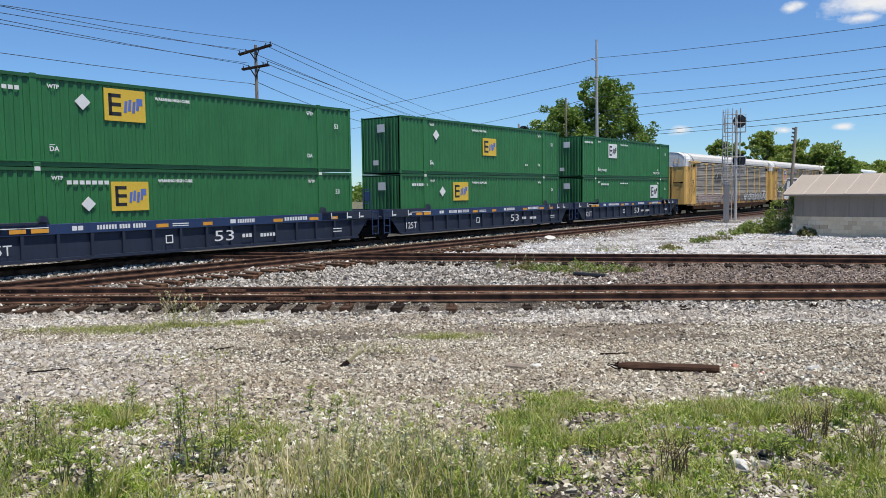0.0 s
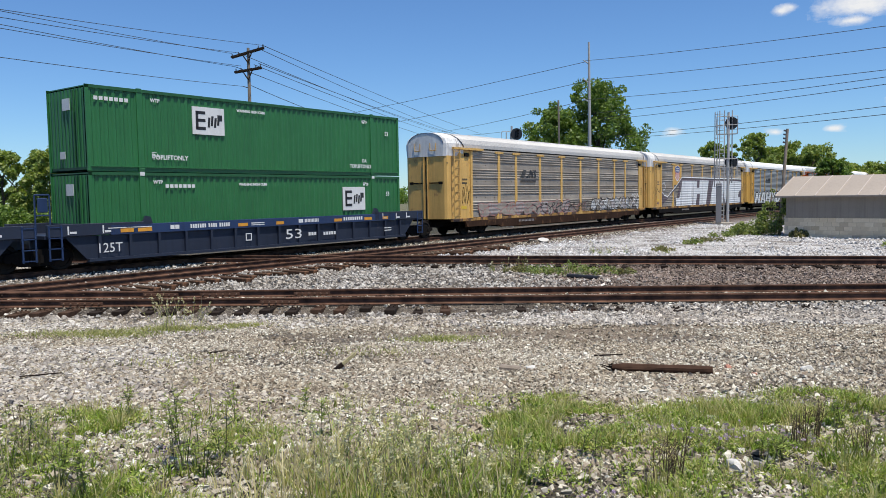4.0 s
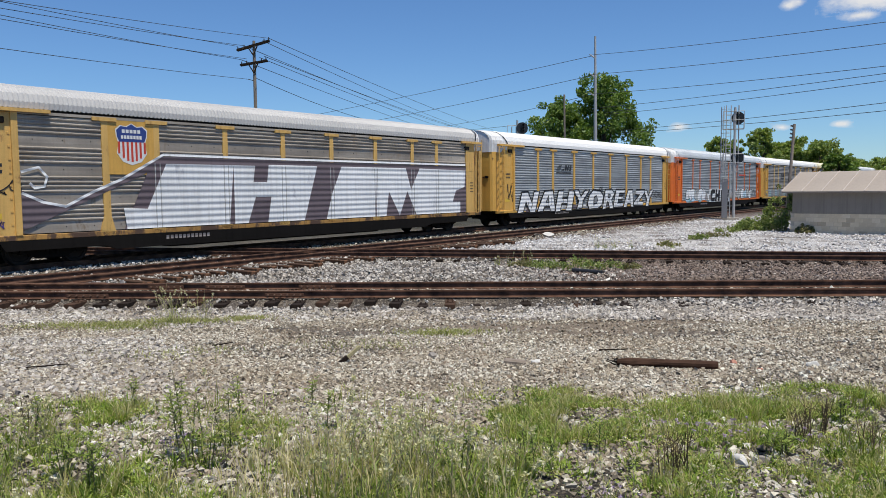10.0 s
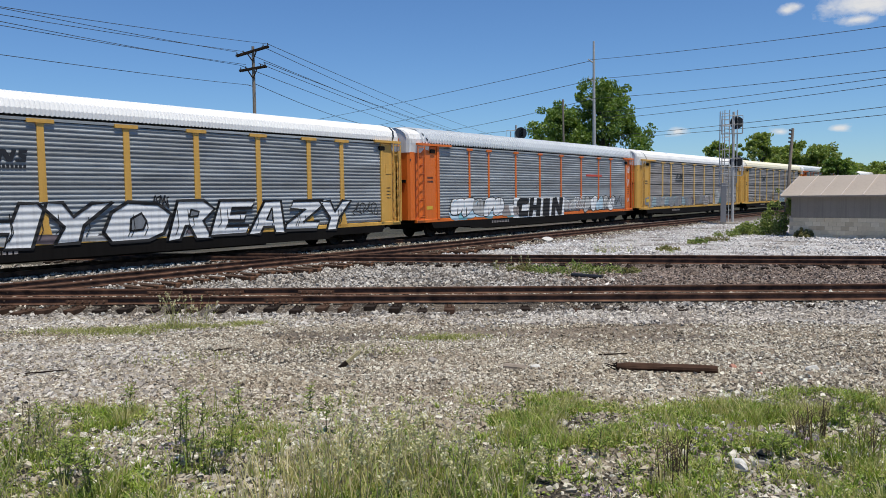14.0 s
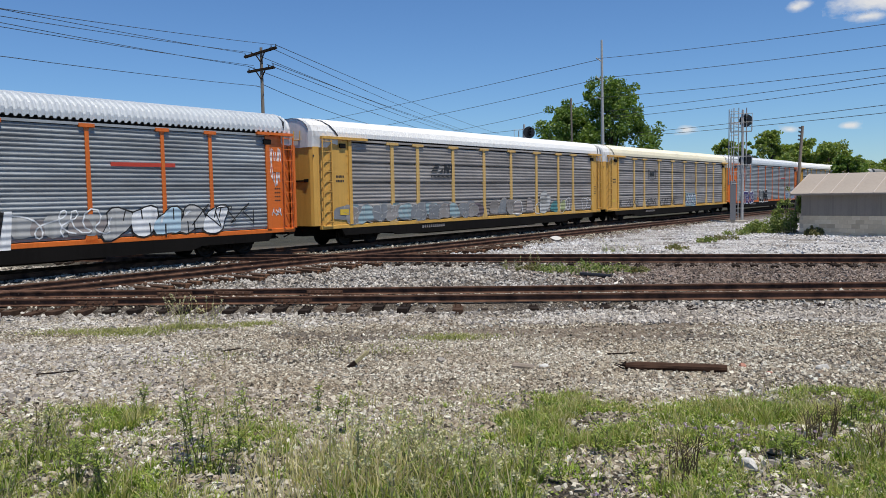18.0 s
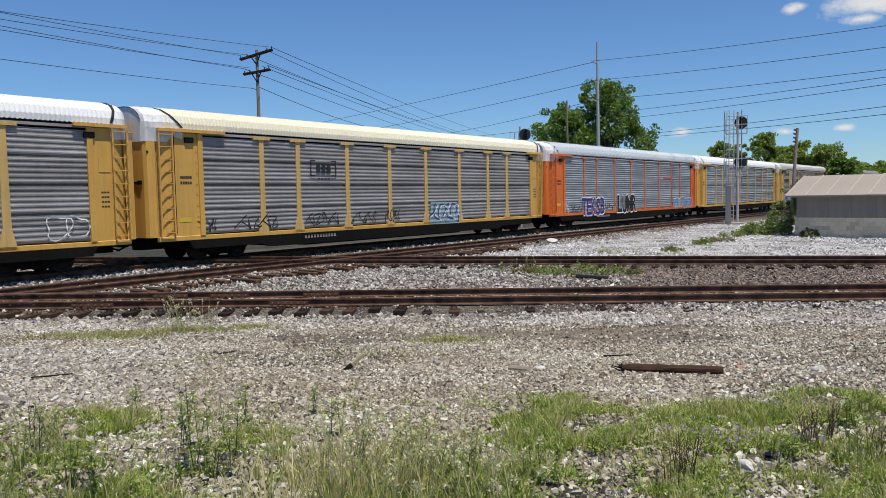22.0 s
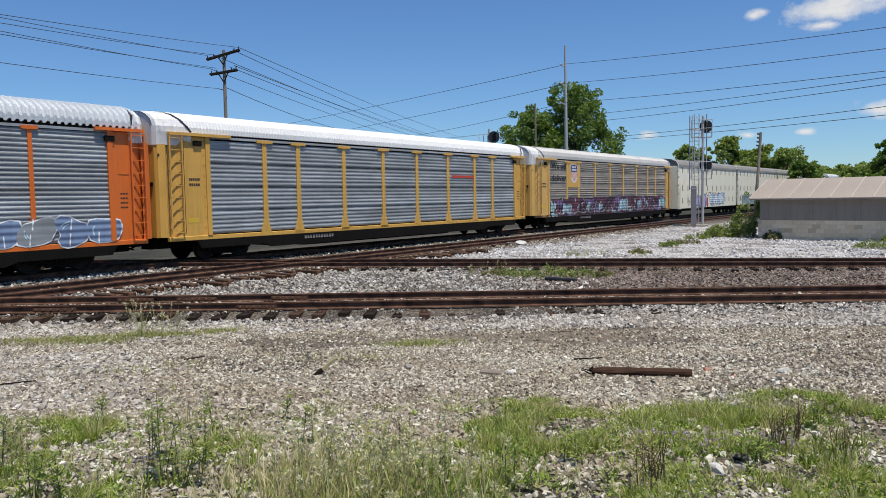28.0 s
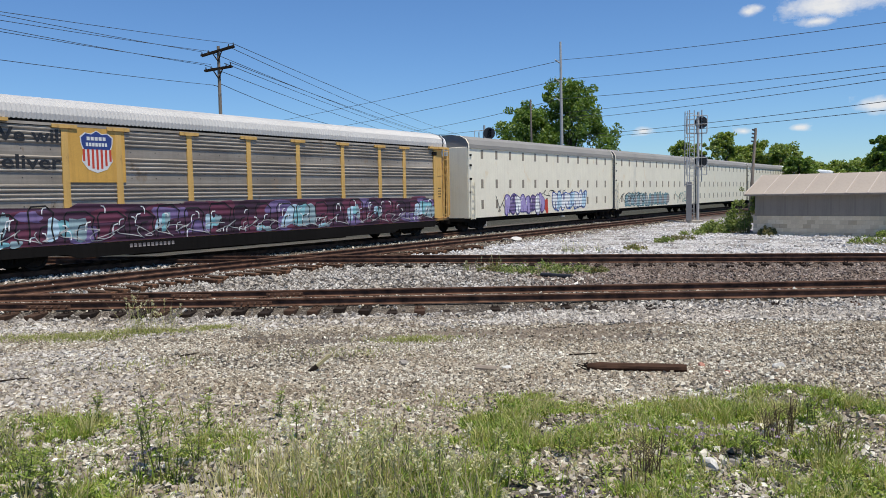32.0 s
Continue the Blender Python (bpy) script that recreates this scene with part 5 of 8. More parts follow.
# third car
horse_emblem(C3, 7.05, 3.2, 2.1, 0.62, M["black"])
block_letters(C3, "NAHYO", 2.15, 0.78, 1.3, 11.6, M["spray_white"], M["spray_black"], M["galv_dark"], 0.2, 0.13, 3, YD - 0.004, "bold white sprayed letters with black outlines")
block_letters(C3, "REAZY", 13.9, 0.78, 1.3, 9.2, M["spray_white"], M["spray_black"], M["galv_dark"], 0.2, 0.12, 8, YD - 0.004, "bold white sprayed letters with black outlines")
blobs(C3, 2.3, 0.82, 13.5, 0.35, (M["spray_grey"], M["spray_mauve"], M["spray_white"]), 7, 14, YD + 0.004)
scrawl(C3, 23.6, 1.35, 1.7, 0.6, M["spray_black"], 21, 24, 0.045)
scrawl(C3, 0.85, 1.45, 0.85, 1.15, M["spray_black"], 22, 22, 0.05, -(W + 0.03))
scrawl(C3, 13.45, 1.9, 0.6, 0.5, M["spray_black"], 23, 10, 0.05)
# fourth car
part("side_stripe", Shape().box(18.35, 20.8, YD + 0.02, YD + 0.05, 3.42, 3.56), M["red"], C4, "orange-red painted stripe")
blobs(C4, 2.2, 0.85, 7.0, 0.5, (M["spray_pale_blue"], M["spray_teal"], M["spray_pale_blue"]), 9, 9)
puffs(C4, 2.3, 0.98, 5.2, 1.2, 5, (M["spray_white"], M["spray_white"], M["spray_grey"]), M["spray_black"], M["spray_pale_blue"], 24, YD - 0.006, 0.045)
blobs(C4, 7.0, 0.95, 2.4, 0.7, (M["spray_white"], M["spray_faded"]), 10, 4, YD - 0.005)
flat("graffiti", [(8.6, 0.8), (15.0, 0.8), (15.1, 1.98), (8.7, 2.02)], M["spray_white"], C4, YD - 0.001, "white sprayed field behind the letters")
block_letters(C4, "CHIN", 8.95, 0.84, 1.05, 5.75, M["spray_black"], M["spray_black"], M["spray_white"], 0.04, 0.05, 5, YD - 0.006, "black block graffiti letters on white")
blobs(C4, 15.2, 1.02, 3.2, 0.8, (M["spray_grey"], M["spray_faded"]), 13, 6)
puffs(C4, 18.0, 0.92, 4.9, 1.15, 5, (M["spray_grey"], M["spray_white"], M["spray_pale_blue"]), M["spray_black"], M["spray_white"], 25, YD - 0.003, 0.05)
scrawl(C4, 15.2, 1.1, 3.0, 0.9, M["spray_white"], 26, 40, 0.05, YD - 0.008)
scrawl(C4, 21.6, 1.2, 2.6, 0.9, M["spray_black"], 29, 40, 0.04, YD - 0.014)
scrawl(C4, 25.15, 2.7, 0.55, 1.6, M["spray_white"], 27, 20, 0.035, -(W + 0.03))
scrawl(C4, 25.15, 1.5, 0.55, 0.35, M["spray_white"], 28, 20, 0.04, -(W + 0.03))
# fifth car
horse_emblem(C5, 7.3, 3.1, 1.9, 0.75, M["black"])
blobs(C5, 0.5, 0.95, 11.3, 0.95, (M["galv_dark"], M["spray_teal_dull"], M["galv_dark"], M["spray_mauve"]), 17, 16, YD + 0.004)
puffs(C5, 1.0, 0.95, 5.6, 1.0, 6, (M["galv"], M["spray_teal_dull"], M["galv_dark"]), M["spray_grey"], None, 28, YD - 0.004, 0.03)
puffs(C5, 7.0, 0.98, 4.4, 0.85, 5, (M["galv_dark"], M["galv"], M["spray_teal_dull"]), M["spray_faded"], None, 29, YD - 0.004, 0.03)
puffs(C5, 12.6, 1.0, 2.6, 0.95, 3, (M["galv"], M["galv_dark"]), M["spray_faded"], None, 30, YD - 0.004, 0.03)
scrawl(C5, 1.0, 1.0, 10.5, 0.8, M["spray_grey"], 31, 60, 0.025, YD - 0.012)
r5 = random.Random(55)
for cx, cz, rx, rz, m in ((18.75, 1.55, 0.6, 0.58, "spray_grey"), (18.6, 1.95, 0.45, 0.4, "spray_grey"), (15.5, 1.4, 0.5, 0.4, "spray_faded"), (16.9, 1.5, 0.35, 0.45, "spray_faded"), (19.95, 1.35, 0.45, 0.34, "spray_teal_dark"), (21.1, 1.4, 0.34, 0.36, "spray_lime")):
    flat("graffiti", round_outline(cx, cz, rx, rz, r5, 0.1), M[m], C5, YD - 0.004)
for cx, cz, rx, rz in ((21.15, 1.42, 0.42, 0.44), (21.7, 1.5, 0.3, 0.4), (24.1, 1.5, 0.4, 0.34), (24.7, 1.5, 0.34, 0.36), (15.5, 1.4, 0.52, 0.42), (17.9, 1.3, 0.3, 0.35)):
    o = round_outline(cx, cz, rx, rz, r5, 0.1)
    ribbon("graffiti", o + o[:2], 0.04, M["spray_white"], C5, YD - 0.01)
part("warning_label", Shape().box(0.7, 1.25, YD - 0.012, YD, 1.42, 1.68), M["logo_yellow"], C5, "yellow warning label")
# sixth car
sh = Shape()
for x, s in ((6.6, 1), (8.15, -1)):
    sh.box(min(x, x + s * 0.06), max(x, x + s * 0.06), YD, YD + 0.004, 3.25, 3.95).box(min(x, x + s * 0.3), max(x, x + s * 0.3), YD, YD + 0.004, 3.25, 3.31).box(min(x, x + s * 0.3), max(x, x + s * 0.3), YD, YD + 0.004, 3.89, 3.95)
part("emblem", sh, M["black"], C6, "dark bracket emblem")
bars("emblem", 6.95, 3.42, 0.92, 0.36, 3, M["black"], C6, YD, "", 0.22)
bars("marking", 7.0, 3.12, 0.8, 0.06, 4, M["black"], C6, YD)
flat("graffiti", [(14.8, 0.85), (17.3, 0.82), (17.5, 1.4), (17.2, 1.95), (14.9, 1.98)], M["spray_teal_dull"], C6)
scrawl(C6, 14.9, 0.9, 2.4, 1.0, M["spray_violet"], 33, 26, 0.07, YD - 0.006)
scrawl(C6, 14.9, 0.9, 2.4, 1.0, M["spray_white"], 34, 26, 0.05, YD - 0.008)
for x, w, s in ((2.6, 2.1, 35), (6.3, 1.9, 36), (9.0, 1.7, 37), (11.4, 1.0, 38)):
    scrawl(C6, x, 1.1, w, 0.6, M["spray_black"], s, 22, 0.045)
scrawl(C6, 0.9, 1.1, 0.8, 0.5, M["spray_black"], 39, 14, 0.04, -(W + 0.03))
# seventh car
part("side_stripe", Shape().box(18.3, 20.1, YD + 0.02, YD + 0.05, 3.42, 3.55), M["red"], C7, "orange-red painted stripe")
tag_letters(C7, "TEKSB", 3.4, 0.84, 1.1, 3.55, M["spray_violet"], M["spray_white"], 0.05, 0.09, 0.0, label="violet graffiti letters with white edges")
tag_letters(C7, "LUMR", 9.1, 0.9, 1.15, 3.45, M["spray_black"], M["spray_white"], 0.06, 0.09, 0.0, label="black graffiti letters with white edges")
puffs(C7, 20.4, 0.86, 4.6, 1.05, 4, (M["spray_blue"], M["galv_blue"], M["spray_blue"]), M["spray_white"], M["spray_pale_blue"], 41, YD - 0.003, 0.045)
scrawl(C7, 0.8, 1.0, 0.8, 0.8, M["spray_white"], 42, 16, 0.045, -(W + 0.03))
scrawl(C7, 1.9, 1.1, 1.6, 0.4, M["spray_black"], 43, 20, 0.045)
scrawl(C7, 6.8, 1.15, 2.0, 0.35, M["spray_black"], 44, 20, 0.045)
# eighth car
part("side_stripe", Shape().box(17.6, 20.0, YD + 0.02, YD + 0.05, 3.42, 3.56), M["red"], C8, "orange-red painted stripe")
# ninth car
shield_panel(C9)
lettering("lettering", "We will", 2.1, 4.2, 0.42, M["black"], C9, YP, 2.45, 0.012, "faded black slogan lettering")
lettering("lettering", "deliver", 2.1, 3.35, 0.42, M["black"], C9, YP, 2.35, 0.012, "faded black slogan lettering")
flat("graffiti", [(1.95, 0.84), (25.5, 0.84), (25.55, 2.0), (22, 2.14), (14, 2.2), (8, 2.1), (4.9, 2.2), (4.6, 2.05), (2.0, 2.1)], M["spray_plum"], C9, YD + 0.004, "plum sprayed band")
PLUMS = (M["spray_dark_plum"], M["spray_red_plum"], M["spray_plum"], M["spray_lilac"], M["spray_red_plum"])
blobs(C9, 2.0, 1.45, 23.4, 0.75, PLUMS[::-1], 70, 22, YD + 0.001)
blobs(C9, 2.0, 0.84, 23.4, 0.75, PLUMS, 71, 26, YD - 0.0005)
for x0, x1, z0, z1 in ((1.95, 2.6, 1.0, 2.0), (3.9, 5.1, 0.84, 1.95), (2.0, 2.9, 0.82, 1.1), (7.9, 8.5, 1.1, 1.8), (10.1, 10.8, 1.1, 1.75), (14.4, 16.2, 0.95, 2.05), (18.4, 19.2, 1.1, 1.9), (20.3, 20.8, 1.2, 1.8), (23.6, 25.5, 0.95, 2.05), (12.6, 13.4, 0.86, 1.15), (16.4, 17.0, 0.85, 1.1)):
    blobs(C9, x0, z0, x1 - x0, z1 - z0, (M["spray_pale_blue"], M["spray_teal"], M["spray_teal_dull"]), int(x0 * 10), 3, YD - 0.007)
r9 = random.Random(90)
for i in range(20):
    x, wd, zt = 2.05 + i * 1.17, r9.uniform(0.8, 1.1), r9.uniform(1.85, 2.12)
    ribbon("graffiti", [(x, 0.92), (x + 0.06, 1.3), (x + 0.02, zt - 0.15), (x + 0.12, zt), (x + wd * 0.7, zt + 0.02), (x + wd, zt - 0.2), (x + wd * 0.9, 1.4), (x + wd, 0.95)], 0.055, M["spray_black"], C9, YD - 0.013)
    ribbon("graffiti", [(x + wd * 0.4, 0.95), (x + wd * 0.42, 1.25), (x + wd * 0.5, 1.45), (x + wd * 0.75, 1.5)], 0.05, M["spray_black"], C9, YD - 0.0135)
    for k in range(3):
        hx, hz, up = x + wd * r9.uniform(0.0, 0.85), r9.uniform(1.0, 2.0), r9.uniform(0.12, 0.34)
        bend = r9.choice((-0.14, 0.16, 0.2))
        ribbon("graffiti", [(hx, hz - up * 0.6), (hx + 0.01, hz), (hx + bend * 0.3, hz + up * 0.35), (hx + bend, hz + up * 0.45)], 0.042, M["spray_white"], C9, YD - 0.015)
scrawl(C9, 2.2, 0.9, 23.0, 0.5, M["spray_grey"], 91, 30, 0.03, YD - 0.016)
# the painted marks of these cars sit a little further along the side
for k, dx in ((4, 0.64), (5, 0.41), (6, 0.73), (7, 0.91), (8, 0.99), (9, 0.14), (1, 0.15)):
    for ob in CARS[k].children:
        if ob.name not in BARE[k]:
            ob.location.x += dx
# ivory units
YI = -1.552
scrawl(IVORY[0], 3.2, 0.95, 3.0, 1.2, M["spray_black"], 60, 20, 0.05, YI)
puffs(IVORY[0], 4.3, 0.82, 5.4, 1.4, 8, (M["spray_pale_violet"], M["spray_lilac"], M["spray_white"], M["spray_pale_violet"]), M["spray_violet"], M["spray_white"], 62, YI - 0.004, 0.07)
flat("graffiti", round_outline(10.0, 1.35, 0.3, 0.42, random.Random(5)), M["red"], IVORY[0], YI - 0.002)
puffs(IVORY[0], 11.0, 0.95, 5.6, 1.45, 8, (M["spray_white"], M["spray_pale_blue"], M["spray_white"]), M["spray_shield"], None, 64, YI - 0.004, 0.08)
scrawl(IVORY[0], 9.2, 1.95, 5.5, 0.5, M["spray_black"], 65, 20, 0.04, YI)
puffs(IVORY[1], 2.4, 0.88, 5.4, 1.25, 8, (M["spray_teal_dull"], M["spray_grey"]), M["spray_teal_dark"], None, 66, YI - 0.004, 0.07)
puffs(IVORY[1], 8.0, 0.88, 5.6, 1.2, 8, (M["spray_teal_dull"], M["spray_faded"]), M["spray_teal_dark"], None, 67, YI - 0.004, 0.07)
scrawl(IVORY[1], 1.2, 1.3, 6.0, 0.9, M["spray_black"], 68, 40, 0.05, YI - 0.018)
scrawl(IVORY[1], 15.5, 1.0, 5.0, 1.2, M["spray_teal_dark"], 69, 40, 0.06, YI)


# ---- signals, poles and wires ----
def signal_head(parent, x, z, r, y=-0.45):
    hd = part("signal_head", Shape().tube((x, y, z), (x, y + 0.03, z), r, n=24), M["lamp_black"], parent, "round black signal target with hoods")
    for q in (-0.22, 0.0, 0.22) if r > 0.3 else (0,):
        sh = Shape()
        ring = lambda yy, rr: [(x + rr * math.cos(a), yy, z + q + rr * math.sin(a)) for a in [math.pi * k / 8 for k in range(-1, 10)]]
        sh.loft([ring(y - 0.28, 0.11), ring(y, 0.11)], closed=False)
        part("hood", sh, M["lamp_black"], hd)
    part("housing", Shape().box(x - 0.2, x + 0.2, y + 0.03, y + 0.3, z - 0.34, z + 0.34, 0.03), M["lamp_black"], hd)


def signal_mast():
    """Galvanised two-head signal with a caged ladder, platforms and a relay case."""
    s = thing("railway_signal", "tall galvanised signal mast with two black round heads", "signal")
    s.matrix_world = pose(22.0, 58.6, -0.32, 0, 0, -18)
    st = M["steel"]
    part("foundation", Shape().box(-0.5, 0.75, -0.45, 0.45, 0.0, 0.22, 0.03), M["block"], s)
    part("pole", Shape().tube((0.35, 0, 0.2), (0.35, 0, 8.55), 0.11, 0.09, 12), st, s)
    part("pole", Shape().tube((0.62, 0.1, 3.2), (0.62, 0.1, 8.7), 0.05, n=6), st, s)
    lad = part("ladder", Shape().tube((-0.28, -0.1, 0.2), (-0.28, -0.1, 8.7), 0.04).tube((0.06, -0.1, 0.2), (0.06, -0.1, 8.7), 0.04), st, s)
    for i in range(26):
        part("rung", shared("rung", st, lambda: Shape().tube((-0.28, -0.1, 0), (0.06, -0.1, 0), 0.016, n=5)), None, lad, "", (0, 0, 0.5 + i * 0.31))
    cage = part("cage", Shape().tube((-0.62, -0.3, 2.9), (-0.62, -0.3, 8.6), 0.03).tube((-0.62, 0.25, 2.9), (-0.62, 0.25, 8.6), 0.03).tube((-0.45, -0.5, 2.9), (-0.45, -0.5, 8.6), 0.024), st, s)
    for z in (3.0, 3.9, 4.8, 5.7, 6.6, 7.5, 8.4):
        part("hoop", shared("hoop", st, lambda: Shape().tube((0.06, -0.1, 0), (-0.1, -0.5, 0), 0.02).tube((-0.1, -0.5, 0), (-0.45, -0.5, 0), 0.02).tube((-0.45, -0.5, 0), (-0.62, -0.3, 0), 0.02).tube((-0.62, -0.3, 0), (-0.62, 0.25, 0), 0.02)), None, cage, "", (0, 0, z))
    for z in (3.75, 6.95):
        part("platform", Shape().box(-0.5, 1.0, -0.1, 0.55, z - 0.04, z, 0.0), st, s)
        for x in (-0.5, 0.25, 1.0):
            part("railing_post", shared("railpost", st, lambda: Shape().tube((0, 0.52, 0), (0, 0.52, 1.1), 0.022)), None, s, "", (x, 0, z))
            part("railing_post", shared("frontpost", st, lambda: Shape().tube((0, -0.12, 0), (0, -0.12, 1.3), 0.028)), None, s, "", (x, 0, z))
        part("front_railing", Shape().tube((-0.5, -0.12, z + 1.3), (1.0, -0.12, z + 1.3), 0.028).tube((-0.5, -0.12, z + 0.65), (1.0, -0.12, z + 0.65), 0.025), st, s)
        part("railing", Shape().tube((-0.5, 0.52, z + 1.1), (1.0, 0.52, z + 1.1), 0.022).tube((-0.5, 0.52, z + 0.55), (1.0, 0.52, z + 0.55), 0.018), st, s)
    for z in (4.8, 7.75):
        signal_head(s, 0.58, z, 0.48, 0.2)
    part("relay_case", Shape().box(-0.52, -0.12, -0.5, -0.15, 0.22, 3.2, 0.02), M["cabinet"], s, "tall narrow grey relay case")
    return s


signal_mast()


def far_signal():
    s = thing("railway_signal", "far signal mast with a black round head and a caged landing", "signal")
    s.matrix_world = pose(6.0, 60.0, -0.32, 0, 0, 10)
    st = M["steel"]
    part("pole", Shape().tube((0, 0, 0), (0, 0, 7.9), 0.1, 0.08, 10), st, s)
    part("platform", Shape().box(-0.9, 0.5, -0.3, 0.4, 6.2, 6.24), st, s)
    for x in (-0.88, -0.5, -0.12, 0.3):
        part("railing_post", shared("farpost", st, lambda: Shape().tube((0, -0.28, 6.24), (0, -0.28, 7.45), 0.022)), None, s, "", (x, 0, 0))
    part("railing", Shape().tube((-0.88, -0.28, 7.45), (0.3, -0.28, 7.45), 0.022).tube((-0.88, -0.28, 6.85), (0.3, -0.28, 6.85), 0.02), st, s)
    part("ladder", Shape().tube((-0.4, 0.2, 0), (-0.4, 0.2, 7.4), 0.03).tube((-0.05, 0.2, 0), (-0.05, 0.2, 7.4), 0.03), st, s)
    signal_head(s, 0.28, 7.25, 0.46, -0.4)


far_signal()


def wooden_pole():
    p = thing("utility_pole", "weathered wooden utility pole with two crossarms", "utility pole")
    p.matrix_world = pose(-15.7, 66, -0.35)
    part("shaft", Shape().tube((0, 0, 0), (0.05, 0, 15.35), 0.19, 0.12, 10), M["pole_wood"], p)
    for z, w, tilt in ((14.95, 1.38, 0.28), (13.5, 1.14, 0.16)):
        for y in (-0.18, 0.18):
            part("crossarm", Shape().add([(x, y + q, z + x * tilt + s) for s in (-0.075, 0.075) for x, q in ((-w, -0.06), (w, -0.06), (w, 0.06), (-w, 0.06))], [(3, 2, 1, 0), (4, 5, 6, 7), (0, 1, 5, 4), (1, 2, 6, 5), (2, 3, 7, 6), (3, 0, 4, 7)]), M["dark_wood"], p)
        for x in (-0.5, 0.5):
            part("brace", Shape().tube((x * 0.9, -0.2, z + x * tilt * 0.9), (0.03, -0.2, z - 0.85), 0.05), M["dark_wood"], p)
        for x in (-1.0, -0.6, 0.7, 1.0) if w > 1.2 else (-0.95, -0.55, 0.6, 0.95):
            part("insulator", Shape().tube((x * w * 0.95, 0, z + x * tilt * w), (x * w * 0.95, 0, z + x * tilt * w + 0.3), 0.06, 0.04, 8), M["wire"], p)
    part("bracket", Shape().tube((-0.5, -0.05, 12.15), (0.02, 0, 12.0), 0.03), M["wire"], p)


wooden_pole()


def steel_mast():
    p = thing("utility_pole", "tall tapered grey steel transmission pole with insulator arms", "utility pole")
    p.matrix_world = pose(16.13, 80, -0.35, 0, -0.3, 0)
    part("shaft", Shape().tube((0, 0, 0), (0, 0, 18.15), 0.24, 0.1, 14), M["steel"], p)
    for z in (16.0, 14.05, 12.1):
        part("insulator_arm", Shape().tube((-0.1, 0, z), (-0.6, 0, z + 0.35), 0.075, 0.05, 8), M["steel"], p)


steel_mast()


def bare_pole(x, y, z, top, r, lean, label, pins=0, mat="pole_wood"):
    p = thing("utility_pole", label, "utility pole")
    p.matrix_world = pose(x, y, z, 0, lean, 0)
    part("shaft", Shape().tube((0, 0, 0), (0, 0, top), r, r * 0.75, 10), M[mat], p)
    for i in range(pins):
        part("pin", Shape().tube((-r * 0.6, 0, top - 0.12 - i * 0.22), (-r * 2.0, 0, top - 0.1 - i * 0.22), 0.05, n=6), M["wire"], p)


bare_pole(13.6, 83.5, -0.35, 12.7, 0.13, -0.8, "bare weathered wooden pole beside the big tree")
bare_pole(19.62, 43.6, -0.35, 6.1, 0.1, 3.6, "leaning grey wooden post behind the shed", 4)
bare_pole(-38.3, 85, -0.35, 12.4, 0.14, 0, "slim grey pole among the trees", 0, "steel")


def wire(a, b, sag, r=0.022, over=0.0, near=1.0, back=0.0):
    eye = Vector((0, 0, 2.25))
    a, b = eye + (Vector(a) - eye) * near, eye + (Vector(b) - eye) * near
    a, b = a - (b - a) * back, a + (b - a) * (1 + over)
    pts = [a.lerp(b, i / 14) - Vector((0, 0, sag * 4 * (i / 14) * (1 - i / 14))) for i in range(15)]
    w = (b - a).normalized()
    u = w.cross(Vector((0, 0, 1))).normalized() * r
    v = Vector((0, 0, r))
    sh = Shape().loft([[p + u, p + v, p - u, p - v] for p in pts])
    thing("overhead_wire", "thin dark sagging overhead wire", "wire", "overhead wires", data=sh.mesh("overhead_wire", M["wire"]))


for a, b in (((24.4, 125, 23.6), (42.84, 75, 18.63)), ((24.4, 125, 20.5), (42.9, 75, 16.6)), ((24.4, 125, 17.4), (42.96, 75, 14.46)),
             ((30.9, 125, 16.2), (42.98, 75, 13.7)), ((31.9, 125, 15.1), (43.0, 75, 13.0)), ((33.2, 125, 12.4), (43.06, 75, 10.9)), ((33.7, 125, 11.9), (43.1, 75, 10.14))):
    wire(a, b, 0.5, 0.02, 0.9, 0.64, 0.0 if a[0] < 25 else 0.6)
for a, b in (((24.4, 125, 23.4), (-27.85, 190, 21.9)), ((24.4, 125, 20.3), (-12.6, 190, 20.4)), ((24.4, 125, 17.3), (8.2, 190, 19.4)), ((31.9, 125, 15.1), (15.0, 190, 18.0))):
    wire(a, b, 0.3, 0.026, 0.6, 0.64)
for b, a in (((-22.47, 40, 12.41), (-14.4, 66, 15.2)), ((-22.47, 40, 12.36), (-17.0, 66, 14.55)), ((-22.49, 40, 12.02), (-16.5, 66, 14.6)), ((-22.51, 40, 11.68), (-16.8, 66, 13.45)), ((-22.52, 40, 11.48), (-16.3, 66, 13.5)), ((-22.6, 40, 10.0), (-16.2, 66, 11.8))):
    wire(a, b, 0.25, 0.018, 0.8)
for a, b in (((-14.4, 66, 15.2), (10.5, 190, 17.9)), ((-14.9, 66, 15.0), (4.0, 190, 18.3)), ((-16.5, 66, 14.6), (1.0, 190, 18.6)), ((-14.8, 66, 13.7), (7.0, 190, 17.0)), ((-15.2, 66, 13.6), (4.0, 190, 16.8)), ((-16.8, 66, 13.45), (2.0, 190, 16.0)), ((-15.6, 66, 11.9), (-9.0, 110, 12.2))):
    wire(a, b, 0.5, 0.028, 0.15)


